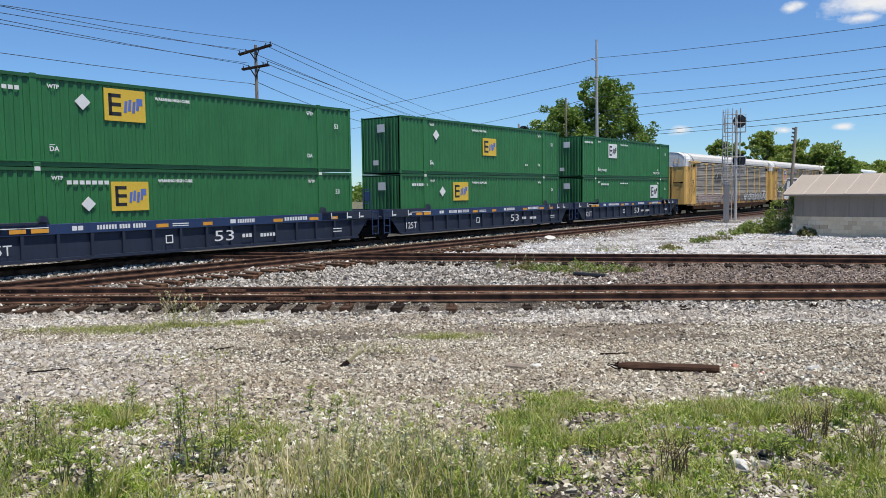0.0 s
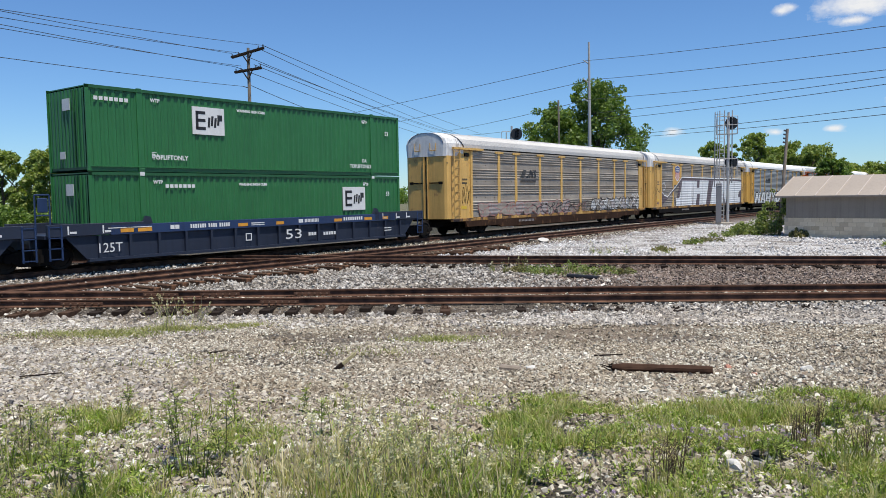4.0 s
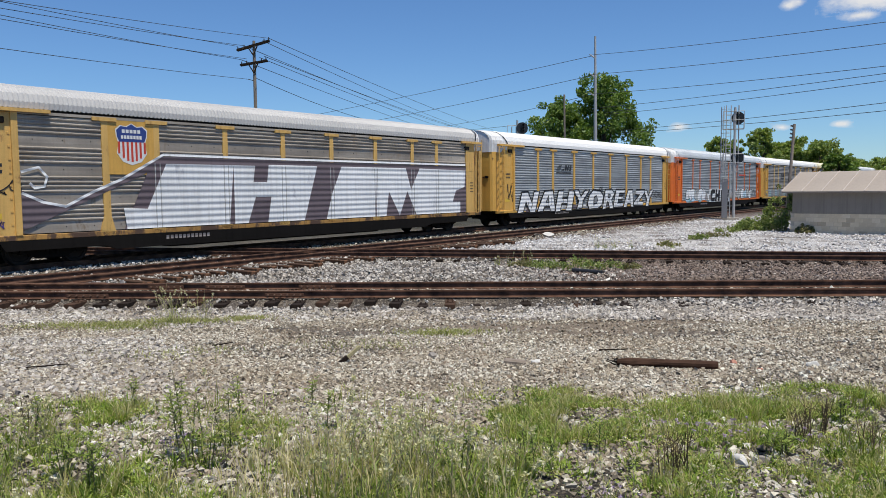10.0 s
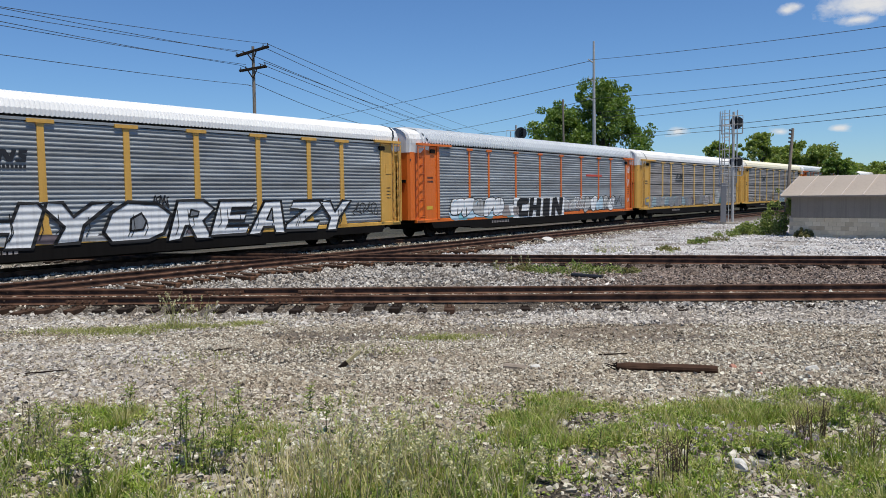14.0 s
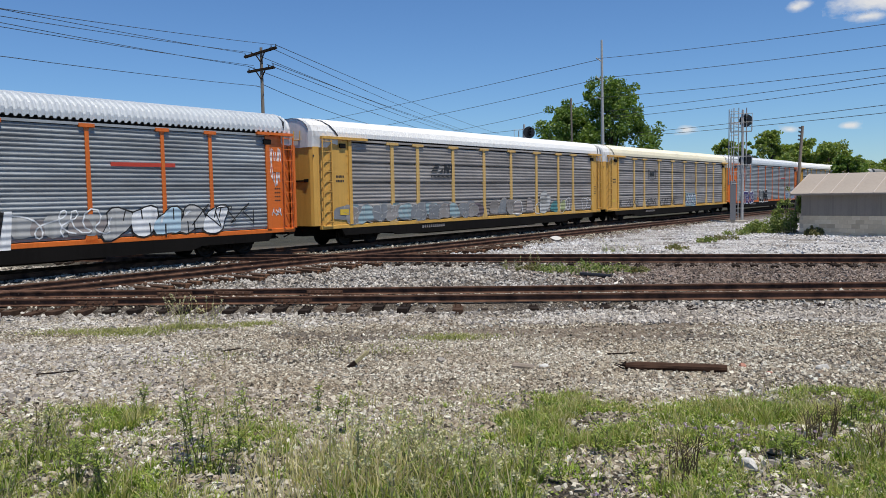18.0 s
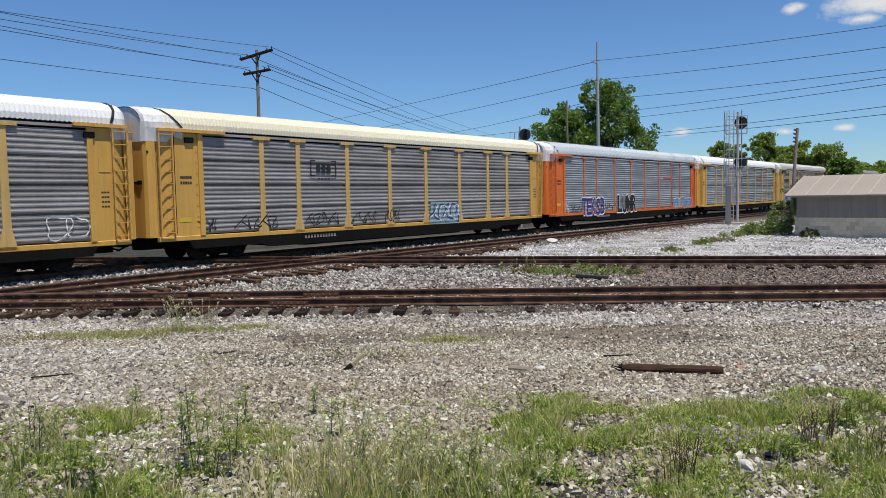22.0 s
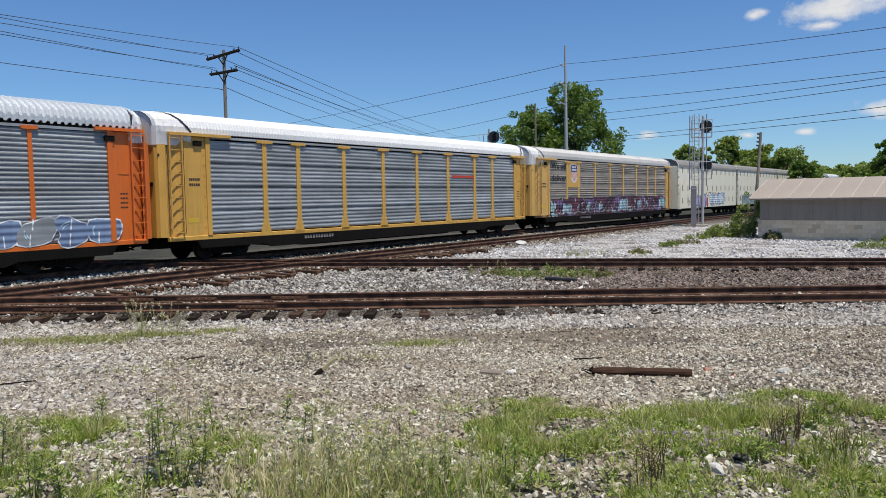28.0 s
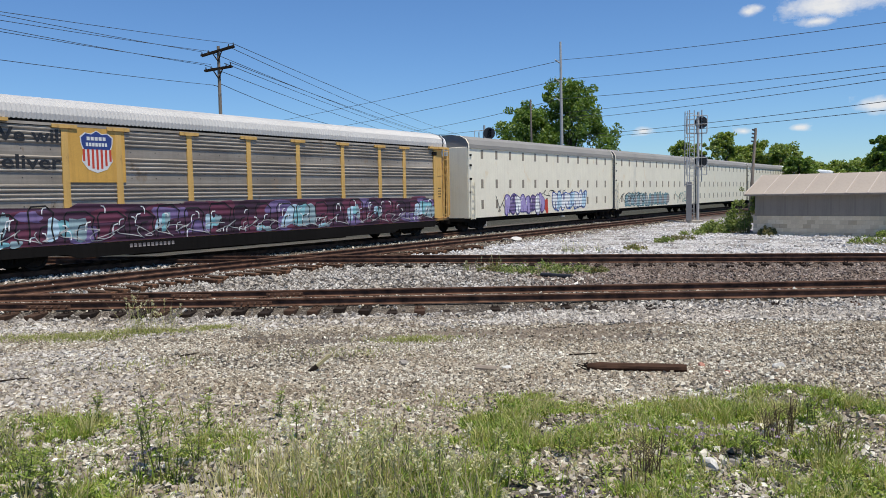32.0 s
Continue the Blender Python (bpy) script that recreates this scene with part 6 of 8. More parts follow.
# ---- the block shed ----
def shed():
    s = thing("block_shed", "low pale block shed with dark siding and a tan sheet roof", "shed")
    s.matrix_world = pose(19.1, 41.85, -0.36, 0, 0, math.degrees(math.atan2(-0.685, 0.728)))
    L, D, H1, H2 = 15.0, 5.2, 1.14, 2.34
    part("back_wall", Shape().box(0, L, D - 0.2, D, 0, H2, 0.0), M["block"], s)
    part("end_wall", Shape().box(L - 0.2, L, 0.2, D - 0.2, 0, H2), M["block"], s)
    wall = part("front_wall", Shape().box(0.0, L - 0.2, 0.02, 0.2, 0, H1), M["mortar"], s)
    left = part("end_wall", Shape().add([(0.02, 0.2, 0), (0.2, 0.2, 0), (0.2, D - 0.2, 0), (0.02, D - 0.2, 0), (0.02, 0.2, H2), (0.2, 0.2, H2), (0.2, D - 0.2, H2), (0.02, D - 0.2, H2), (0.02, D / 2, H2 + 1.0), (0.2, D / 2, H2 + 1.0)],
                                        [(0, 1, 5, 4), (2, 3, 7, 6), (0, 4, 8, 7, 3), (1, 2, 6, 9, 5), (4, 5, 9, 8), (6, 7, 8, 9)]), M["dark_sheet"], s)
    me = Shape().box(0.004, 0.396, -0.006, 0.1, 0.004, 0.22, 0.004).mesh("block", M["block_face"])
    for row in range(5):
        for i in range(38):
            x = i * 0.4 + (0.2 if row % 2 else 0.0) - 0.2
            if x < -0.05 or x > L - 0.6:
                continue
            ob = part("block", me, None, wall, "", (x, 0, 0.01 + row * 0.224))
            ob.location.y = 0.006 * math.sin(i * 7.7 + row * 3.1)
    for i in range(13):
        part("siding_sheet", shared("siding", M["dark_sheet"], lambda: Shape().box(0.0, 1.138, -0.03, 0.16, H1 - 0.02, H2)), None, s, "", (0.1 + i * 1.14, 0, 0))
    pitch = 1.02
    for i in range(15):
        for side in (0, 1):
            def sheet():
                a, b = ((-0.4, H2 - 0.02), (D / 2, H2 + 1.06)) if side == 0 else ((D + 0.4, H2 - 0.02), (D / 2, H2 + 1.06))
                sh = Shape().add([(0, a[0], a[1]), (pitch - 0.03, a[0], a[1]), (pitch - 0.03, b[0], b[1]), (0, b[0], b[1]), (0, a[0], a[1] - 0.03), (pitch - 0.03, a[0], a[1] - 0.03), (pitch - 0.03, b[0], b[1] - 0.03), (0, b[0], b[1] - 0.03)],
                                 [(0, 1, 2, 3), (7, 6, 5, 4), (0, 4, 5, 1), (1, 5, 6, 2), (2, 6, 7, 3), (3, 7, 4, 0)])
                return sh
            def seam():
                a, b = ((-0.41, H2 - 0.02), (D / 2, H2 + 1.06)) if side == 0 else ((D + 0.41, H2 - 0.02), (D / 2, H2 + 1.06))
                return Shape().add([(-0.035, a[0], a[1] + 0.03), (0.015, a[0], a[1] + 0.03), (0.015, b[0], b[1] + 0.03), (-0.035, b[0], b[1] + 0.03), (-0.035, a[0], a[1] - 0.01), (0.015, a[0], a[1] - 0.01), (0.015, b[0], b[1] - 0.01), (-0.035, b[0], b[1] - 0.01)],
                                   [(0, 1, 2, 3), (0, 4, 5, 1), (1, 5, 6, 2), (3, 7, 4, 0)])
            part("roof_sheet", shared(f"sheet{side}", M["tin_roof"], sheet), None, s, "", (-0.35 + i * pitch, 0, 0))
            part("roof_seam", shared(f"seam{side}", M["tin_seam"], seam), None, s, "", (-0.35 + i * pitch, 0, 0))
    part("fascia", Shape().box(-0.35, 14.9, -0.42, -0.38, H2 - 0.12, H2 - 0.045), M["dark_sheet"], s)


shed()


# ---- trees and shrubs ----
def leaf_cloud(centres, leaves, size, seed, squash=0.8):
    """Leaves as small bent quads round the given clump centres (x, y, z, radius)."""
    rs = np.random.RandomState(seed)
    n = len(centres) * leaves
    c = np.repeat(np.array(centres), leaves, axis=0)
    w = rs.normal(size=(n, 3))
    w /= np.linalg.norm(w, axis=1)[:, None]
    p = c[:, :3] + w * (c[:, 3] * rs.uniform(0.25, 1.0, n) ** 0.6)[:, None] * (1, 1, squash)
    u = rs.normal(size=(n, 3))
    u /= np.linalg.norm(u, axis=1)[:, None]
    v = np.cross(u, rs.normal(size=(n, 3)))
    v /= np.linalg.norm(v, axis=1)[:, None]
    s = size * rs.uniform(0.6, 1.3, n)[:, None]
    quad = np.stack([p - u * s, p + v * s * 0.55, p + u * s, p - v * s * 0.55], axis=1).reshape(-1, 3)
    return quad


def quads_mesh(name, quads, material):
    n = len(quads) // 4
    me = bpy.data.meshes.new(name)
    me.vertices.add(len(quads))
    me.vertices.foreach_set("co", np.asarray(quads, dtype=np.float32).ravel())
    me.loops.add(n * 4)
    me.loops.foreach_set("vertex_index", np.arange(n * 4, dtype=np.int32))
    me.polygons.add(n)
    me.polygons.foreach_set("loop_start", np.arange(0, n * 4, 4, dtype=np.int32))
    me.materials.append(material)
    me.update(calc_edges=True)
    return me


def tree(x, y, height, spread_r, seed, label, bare=0.25, clumps=70, leaves=70, size=0.2, mat="leaf"):
    rs = random.Random(seed)
    t = thing("tree", label, "tree")
    t.matrix_world = pose(x, y, -0.4, 0, 0, rs.uniform(0, 360))
    r0 = height * 0.022
    trunk = Shape()
    pts = [Vector((0, 0, 0))]
    for i in range(5):
        pts.append(pts[-1] + Vector((rs.uniform(-0.25, 0.25), rs.uniform(-0.25, 0.25), height * 0.16)))
    for i, (a, b) in enumerate(zip(pts, pts[1:])):
        trunk.tube(a, b, r0 * (1 - i * 0.16), r0 * (1 - (i + 1) * 0.16), 8)
    part("trunk", trunk, M["bark"], t)
    cs = []
    lobes = []
    for i in range(20):
        h = bare + 0.1 + (0.8 - bare) * ((i + rs.uniform(0.2, 0.8)) / 20)
        wide = spread_r * (1.0 - 0.75 * max(0.0, (h - 0.5) / 0.5) ** 1.4) * rs.uniform(0.35, 0.85)
        an = i * 2.4 + rs.uniform(-0.5, 0.5)
        lobes.append((wide * math.cos(an), wide * math.sin(an), height * h, spread_r * rs.uniform(0.2, 0.38)))
    lobes.append((0, 0, height * 0.9, spread_r * 0.25))
    for i in range(clumps):
        lx, ly, lz, lr = lobes[i % len(lobes)]
        w = Vector((rs.gauss(0, 1), rs.gauss(0, 1), rs.gauss(0, 0.8))).normalized() * lr * rs.uniform(0.4, 1.15)
        z = min(height * 0.99, max(height * bare, lz + w.z))
        cs.append((lx + w.x, ly + w.y, z, spread_r * rs.uniform(0.08, 0.2)))
    for i in range(9):
        q = cs[i * 5 % len(cs)]
        a = pts[2 + i % 3]
        mid = a.lerp(Vector(q[:3]), 0.5) + Vector((0, 0, 0.3))
        part("limb", Shape().tube(a, mid, r0 * 0.42, r0 * 0.26, 6).tube(mid, q[:3], r0 * 0.26, r0 * 0.1, 6), M["bark"], t)
    tagged(part("crown", quads_mesh("crown", leaf_cloud(cs, leaves, size, seed), M[mat]), None, t), kind="stuff")
    return t


tree(19.3, 90, 16.0, 5.6, 1, "large leafy green tree behind the train", 0.1, 330, 76, 0.19)
tree(13.9, 91, 13.0, 5.2, 2, "leafy green tree beside a taller one", 0.1, 260, 72, 0.19)
for x, y, h, r, s in ((55.0, 150, 12.4, 3.6, 3), (62.0, 148, 14.2, 3.5, 4), (66.0, 150, 10.8, 3.4, 25), (69.5, 152, 12.2, 3.8, 5), (74.0, 150, 11.6, 3.8, 6), (42.0, 165, 9.0, 3.5, 14), (46.5, 165, 8.4, 3.0, 20), (78.5, 152, 9.0, 3.6, 21), (84.0, 160, 7.4, 4.0, 22), (90.0, 158, 8.0, 4.2, 23), (97.0, 160, 8.6, 4.4, 24), (58.5, 151, 9.4, 3.2, 31), (65.0, 153, 9.0, 3.2, 32), (72.0, 152, 9.4, 3.4, 33), (76.5, 154, 8.8, 3.4, 34), (81.5, 156, 8.0, 3.6, 35), (87.0, 159, 7.6, 3.8, 36)):
    tree(x, y, h, r * 1.35, s, "broad green tree in the distance beyond the train", 0.02, 200, 60, 0.28, "leaf_light")
for x, y, h, r, s in ((-43.2, 86, 8.4, 3.6, 7), (-39.6, 84, 9.8, 3.8, 8), (-36.3, 87, 8.2, 3.4, 9), (-33.5, 84, 9.6, 3.6, 10), (-29.0, 90, 9.4, 3.8, 15), (-24.0, 92, 8.6, 3.6, 16), (-49, 88, 9, 3.8, 17)):
    tree(x, y, h, r, s, "green tree with a thin trunk beyond the tracks", 0.03, 110, 80, 0.24, "leaf_light")
for x, y, h, r, s in ((62.0, 98, 9.2, 3.6, 11), (66.5, 96, 10.6, 4.2, 12), (58.0, 112, 7.4, 3.2, 13), (74, 100, 11, 4.5, 18)):
    tree(x, y, h, r, s, "dense green tree beyond the shed", 0.03, 130, 80, 0.24)


def far_woods():
    rs = random.Random(99)
    cs = []
    for i in range(620):
        a = rs.uniform(-1.25, 1.35)
        d = rs.uniform(250, 330)
        h = 3.2 + 2.8 * (0.5 + 0.5 * math.sin(a * 23) * math.sin(a * 7.3 + 1)) + rs.uniform(-0.8, 1.4)
        for q in range(2):
            cs.append((math.sin(a) * d + rs.uniform(-2, 2), math.cos(a) * d, h * (0.35 + 0.5 * q), rs.uniform(2.2, 3.6)))
    thing("far_woods", "low dark green belt of distant woods", "woods", kind="stuff", data=quads_mesh("far_woods", leaf_cloud(cs, 26, 0.75, 99, 0.75), M["leaf"]))


far_woods()


def shrub(x, y, r, h, seed, label, mat="leaf_light", leaves=60, size=0.07, z=None):
    rs = random.Random(seed)
    s = thing("shrub", label, "shrub")
    s.location = (x, y, ground_height(x, y) if z is None else z)
    st = Shape()
    cs = []
    for i in range(26):
        a, d = rs.uniform(0, 6.28), r * math.sqrt(rs.uniform(0, 1))
        top = h * (1 - 0.6 * (d / r) ** 2) * rs.uniform(0.45, 1.0)
        p = (d * math.cos(a), d * math.sin(a), top)
        st.tube((p[0] * 0.4, p[1] * 0.4, -0.02), p, 0.014, 0.006, 4)
        cs += [(p[0], p[1], top * q, r * rs.uniform(0.14, 0.24)) for q in (0.4, 0.7, 0.95)]
    part("stem", st, M["straw"], s)
    tagged(part("foliage", quads_mesh("foliage", leaf_cloud(cs, leaves, size, seed, 1.0), M[mat]), None, s), kind="stuff")


shrub(18.7, 44.2, 1.25, 1.35, 1, "wild green shrub beside the shed", "leaf_shrub", 26, 0.07)
shrub(19.3, 43.3, 1.0, 2.75, 2, "tall green shrub against the shed corner", "leaf_shrub", 30, 0.075)
shrub(17.7, 44.0, 0.9, 0.75, 3, "low green weeds near the signal", "leaf_shrub", 22, 0.06)
shrub(19.6, 41.2, 0.45, 0.55, 4, "dry weeds at the foot of the shed", "leaf_dry", 40, 0.05)
shrub(23.8, 36.8, 0.7, 0.45, 5, "low weeds along the shed wall", "leaf_light", 50, 0.06)
shrub(26.0, 34.8, 0.8, 0.5, 6, "low weeds along the shed wall", "leaf_light", 50, 0.06)
for x, y, r, h, s in ((3.3, 24.5, 0.7, 0.3, 10), (4.2, 24.2, 0.8, 0.4, 11), (5.0, 24.0, 0.7, 0.32, 12), (2.6, 25.0, 0.4, 0.25, 13), (5.9, 23.8, 0.35, 0.22, 17)):
    shrub(x, y, r, h, s, "green weeds growing between the tracks", "leaf_dry" if s in (13, 17) else "leaf_shrub", 9, 0.04)

for i in range(9):
    shrub(-50 + i * 3.2, 79 + 1.5 * math.sin(i * 2.1), 2.6, 2.6 + 0.9 * math.sin(i * 1.7), 40 + i, "dark green thicket beyond the tracks", "leaf", 34, 0.2)
for x, y, r, h, s in ((12.6, 37.5, 0.5, 0.3, 60), (14.2, 39.6, 0.7, 0.25, 61), (20.6, 33.6, 0.8, 0.4, 62), (9.8, 33.0, 0.5, 0.22, 63), (16.0, 42.6, 0.8, 0.4, 64), (28.5, 32.4, 0.7, 0.5, 65)):
    shrub(x, y, r, h, s, "sparse dry weeds in the white stones", "leaf_dry" if s % 2 else "leaf_shrub", 9, 0.05)


# ---- loose things on the ground ----
def log():
    g = thing("wooden_log", "dark weathered broken timber lying on the gravel", "log")
    a, b = Vector((2.07, 8.99, 0)), Vector((3.14, 8.63, 0))
    a.z, b.z = ground_height(a.x, a.y) + 0.055, ground_height(b.x, b.y) + 0.05
    rs = random.Random(4)
    w = (b - a)
    ax = w.normalized()
    u = ax.cross(Vector((0, 0, 1))).normalized()
    v = u.cross(ax)
    rings = []
    for i in range(9):
        c = a + w * (i / 8)
        r = 0.062 * (0.75 if i in (0,) else 1.0)
        rings.append([c + (u * math.cos(6.283 * k / 12) + v * math.sin(6.283 * k / 12) * 0.85) * r * (1 + rs.uniform(-0.1, 0.1)) for k in range(12)])
    part("timber", Shape().loft(rings), M["log_wood"], g)
    sp = Shape()
    for k in range(6):
        sp.tube(a + Vector((0, 0, 0.02 * k - 0.05)), a - ax * rs.uniform(0.06, 0.16) + Vector((rs.uniform(-0.04, 0.04), rs.uniform(-0.04, 0.04), rs.uniform(-0.04, 0.1))), 0.012, 0.003, 4)
    part("splinters", sp, M["dark_wood"], g)


log()


def rock(name, x, y, size, seed, mat, label, flatness=0.55, category="rock"):
    rs = random.Random(seed)
    bm = bmesh.new()
    bmesh.ops.create_icosphere(bm, subdivisions=3, radius=1.0)
    cuts = [(Vector((rs.gauss(0, 1), rs.gauss(0, 1), rs.gauss(0, 1))).normalized(), rs.uniform(0.45, 0.85)) for _ in range(9)]
    for vt in bm.verts:
        p = vt.co.copy()
        for n, dd in cuts:
            k = p.dot(n) - dd
            if k > 0:
                p -= n * k
        p += p.normalized() * 0.04 * noise.noise(p * 3 + Vector((seed, 0, 0)))
        vt.co = Vector((p.x * size[0], p.y * size[1], p.z * size[2]))
    me = bpy.data.meshes.new(name)
    bm.to_mesh(me)
    bm.free()
    me.materials.append(M[mat])
    ob = thing(name, label, category, data=me)
    ob.matrix_world = pose(x, y, ground_height(x, y) + size[2] * 0.45, 0, 0, rs.uniform(0, 180))


rock("rock", 2.02, 5.15, (0.09, 0.06, 0.05), 1, "stone_white", "angular white rock among the weeds")
rock("rock", 2.2, 5.18, (0.06, 0.05, 0.035), 2, "stone_grey", "small grey rock beside a white one")
rock("rock", 4.32, 8.83, (0.085, 0.06, 0.05), 3, "stone_white", "white limestone rock on the gravel")
rock("rock", 5.6, 40.1, (0.42, 0.3, 0.15), 4, "stone_white", "flat white boulder near the far track")
rock("rock", 5.0, 40.3, (0.3, 0.3, 0.12), 5, "stone_grey", "flat grey stone beside a boulder")
rock("rock", -0.15, 9.75, (0.09, 0.07, 0.05), 6, "stone_grey", "dark shaded stone on the gravel")
rock("rock", 3.45, 9.0, (0.07, 0.05, 0.04), 7, "stone_red", "reddish broken brick lump on the gravel", category="rock")
rock("rock", 3.6, 8.6, (0.05, 0.04, 0.03), 8, "stone_red", "small reddish stone on the gravel")
rock("rock", 1.12, 9.12, (0.08, 0.06, 0.045), 10, "stone_white", "pale limestone rock beside a timber chunk")
rock("rock", 2.9, 5.0, (0.07, 0.05, 0.03), 9, "stone_white", "flat pale stone in the grass")
chunk = thing("wood_chunk", "short weathered brown chunk of timber on the gravel", "timber", data=Shape().box(-0.14, 0.13, -0.05, 0.05, -0.03, 0.05, 0.02).mesh("wood_chunk", M["pole_wood"]))
chunk.matrix_world = pose(0.86, 9.08, ground_height(0.86, 9.08) + 0.012, 3, 5, -8)
pipe = thing("plastic_pipe", "black pipe lying between the tracks", "pipe", data=Shape().tube((3.95, 23.05, -0.22), (4.75, 22.5, -0.24), 0.07, n=10).mesh("plastic_pipe", M["lamp_black"]))
stick = thing("broken_board", "short broken board with a dark end leaning in the gravel", "board")
stick.matrix_world = pose(-1.27, 9.42, ground_height(-1.27, 9.42) + 0.01, 0, -38, 12)
part("dark_end", Shape().box(-0.03, 0.1, -0.03, 0.03, -0.02, 0.035, 0.004), M["dark_wood"], stick)
part("pale_end", Shape().box(0.1, 0.3, -0.025, 0.025, -0.012, 0.028, 0.004), M["straw"], stick, "sun-bleached end")
part("splinter", Shape().tube((0.28, 0.0, 0.0), (0.36, 0.02, 0.02), 0.01, 0.003, 5), M["straw"], stick)
for x, y, ln, an in ((-4.9, 9.2, 0.6, 16), (2.3, 10.2, 0.4, -5), (-3.2, 11.0, 0.3, 30)):
    st = thing("stick", "thin weathered stick lying on the gravel", "stick", data=Shape().tube((-ln / 2, 0, 0), (ln / 2, 0.03, 0.01), 0.013, 0.007).mesh("stick", M["dark_wood"]))
    st.matrix_world = pose(x, y, ground_height(x, y) + 0.03, 0, 0, an)


# ---- rail fittings at the crossing ----
def fitting(x, dy, length, name, label, z=-0.14, h=0.085, w=0.012):
    ob = thing(name, label, "rail fitting", "rail joints")
    y = N1_Y + N1_SLOPE * x + dy
    ob.matrix_world = pose(x, y, 0, 0, 0, math.degrees(math.atan(N1_SLOPE)))
    part("bar", Shape().box(-length / 2, length / 2, -w, w, z, z + h, 0.008), M["rail"], ob)
    for i in range(6):
        q = -length / 2 + length * (i + 0.5) / 6
        part("bolt", shared("bolt", M["rail_light"], lambda: Shape().tube((0, 0, 0), (0, -0.045, 0), 0.022, n=6)), None, ob, "", (q, -w, z + h * 0.5))


for x, dy, ln in ((-3.6, -0.775, 0.9), (-3.1, 0.73, 0.9), (-5.4, 0.73, 1.0), (-6.9, 0.73, 0.9), (-8.2, -0.775, 1.0)):
    fitting(x, dy, ln, "joint_bar", "bolted rusty joint bar on the near track")
fitting(-10.6, 0.86, 4.2, "guard_rail", "heavy rusty guard casting beside the rail", -0.13, 0.135, 0.09)
fitting(-11.0, -0.66, 3.4, "guard_rail", "heavy rusty guard casting beside the rail", -0.13, 0.12, 0.08)
rc = random.Random(77)
timber = Shape().box(-0.13, 0.13, -2.1, 2.1, -0.36, -0.18, 0.014).mesh("crossing_timber", M["rusty_wood"])
for i in range(34):
    ct = thing("crossing_timber", "long rust-stained timber under the track crossing", "timber", "timbers of the track crossing", data=timber)
    q = 2.0 + i * 0.58
    ct.matrix_world = TRACK_2.matrix_world @ pose(q + rc.uniform(-0.05, 0.05), rc.uniform(-0.55, 0.35), rc.uniform(0.0, 0.02), 0, 0, rc.uniform(-3, 3))
for s0, dy in ((-4.5, 0.64), (-4.5, -0.64), (9.5, 0.66), (9.5, -0.66)):
    gr = thing("guard_rail", "rusty inner guard rail of the crossing", "guard rail", "guard rails")
    gr.matrix_world = TRACK_2.matrix_world
    part("rail", rail_shape(s0, s0 + 6.5, dy), M["rail"], gr)


# ---- gravel ----
def lattice(i, j, seed):
    """A steady random value for each whole-numbered place."""
    v = np.sin(i * 127.1 + j * 311.7 + seed * 74.7) * 43758.5453
    return v - np.floor(v)


def grain(x, y, s, seed=0):
    """Smooth random patches from 0 to 1, s to the metre, at two scales."""
    out = 0.0
    for k, w in ((1.0, 0.68), (2.7, 0.32)):
        u, v = x * s * k + seed * 3.7, y * s * k - seed * 1.9
        i, j = np.floor(u), np.floor(v)
        a, b = u - i, v - j
        a, b = a * a * (3 - 2 * a), b * b * (3 - 2 * b)
        out = out + w * ((lattice(i, j, seed) * (1 - a) + lattice(i + 1, j, seed) * a) * (1 - b) + (lattice(i, j + 1, seed) * (1 - a) + lattice(i + 1, j + 1, seed) * a) * b)
    return out


def ease(a, b, v):
    k = np.clip((v - a) / (b - a), 0.0, 1.0)
    return k * k * (3 - 2 * k)


def heights_at(x, y):
    """Heights of the ground sheet itself."""
    i = np.clip(np.searchsorted(GX, x) - 1, 0, len(GX) - 2)
    j = np.clip(np.searchsorted(GY, y) - 1, 0, len(GY) - 2)
    a, b = (x - GX[i]) / (GX[i + 1] - GX[i]), (y - GY[j]) / (GY[j + 1] - GY[j])
    return (GZ[j, i] * (1 - a) + GZ[j, i + 1] * a) * (1 - b) + (GZ[j + 1, i] * (1 - a) + GZ[j + 1, i + 1] * a) * b


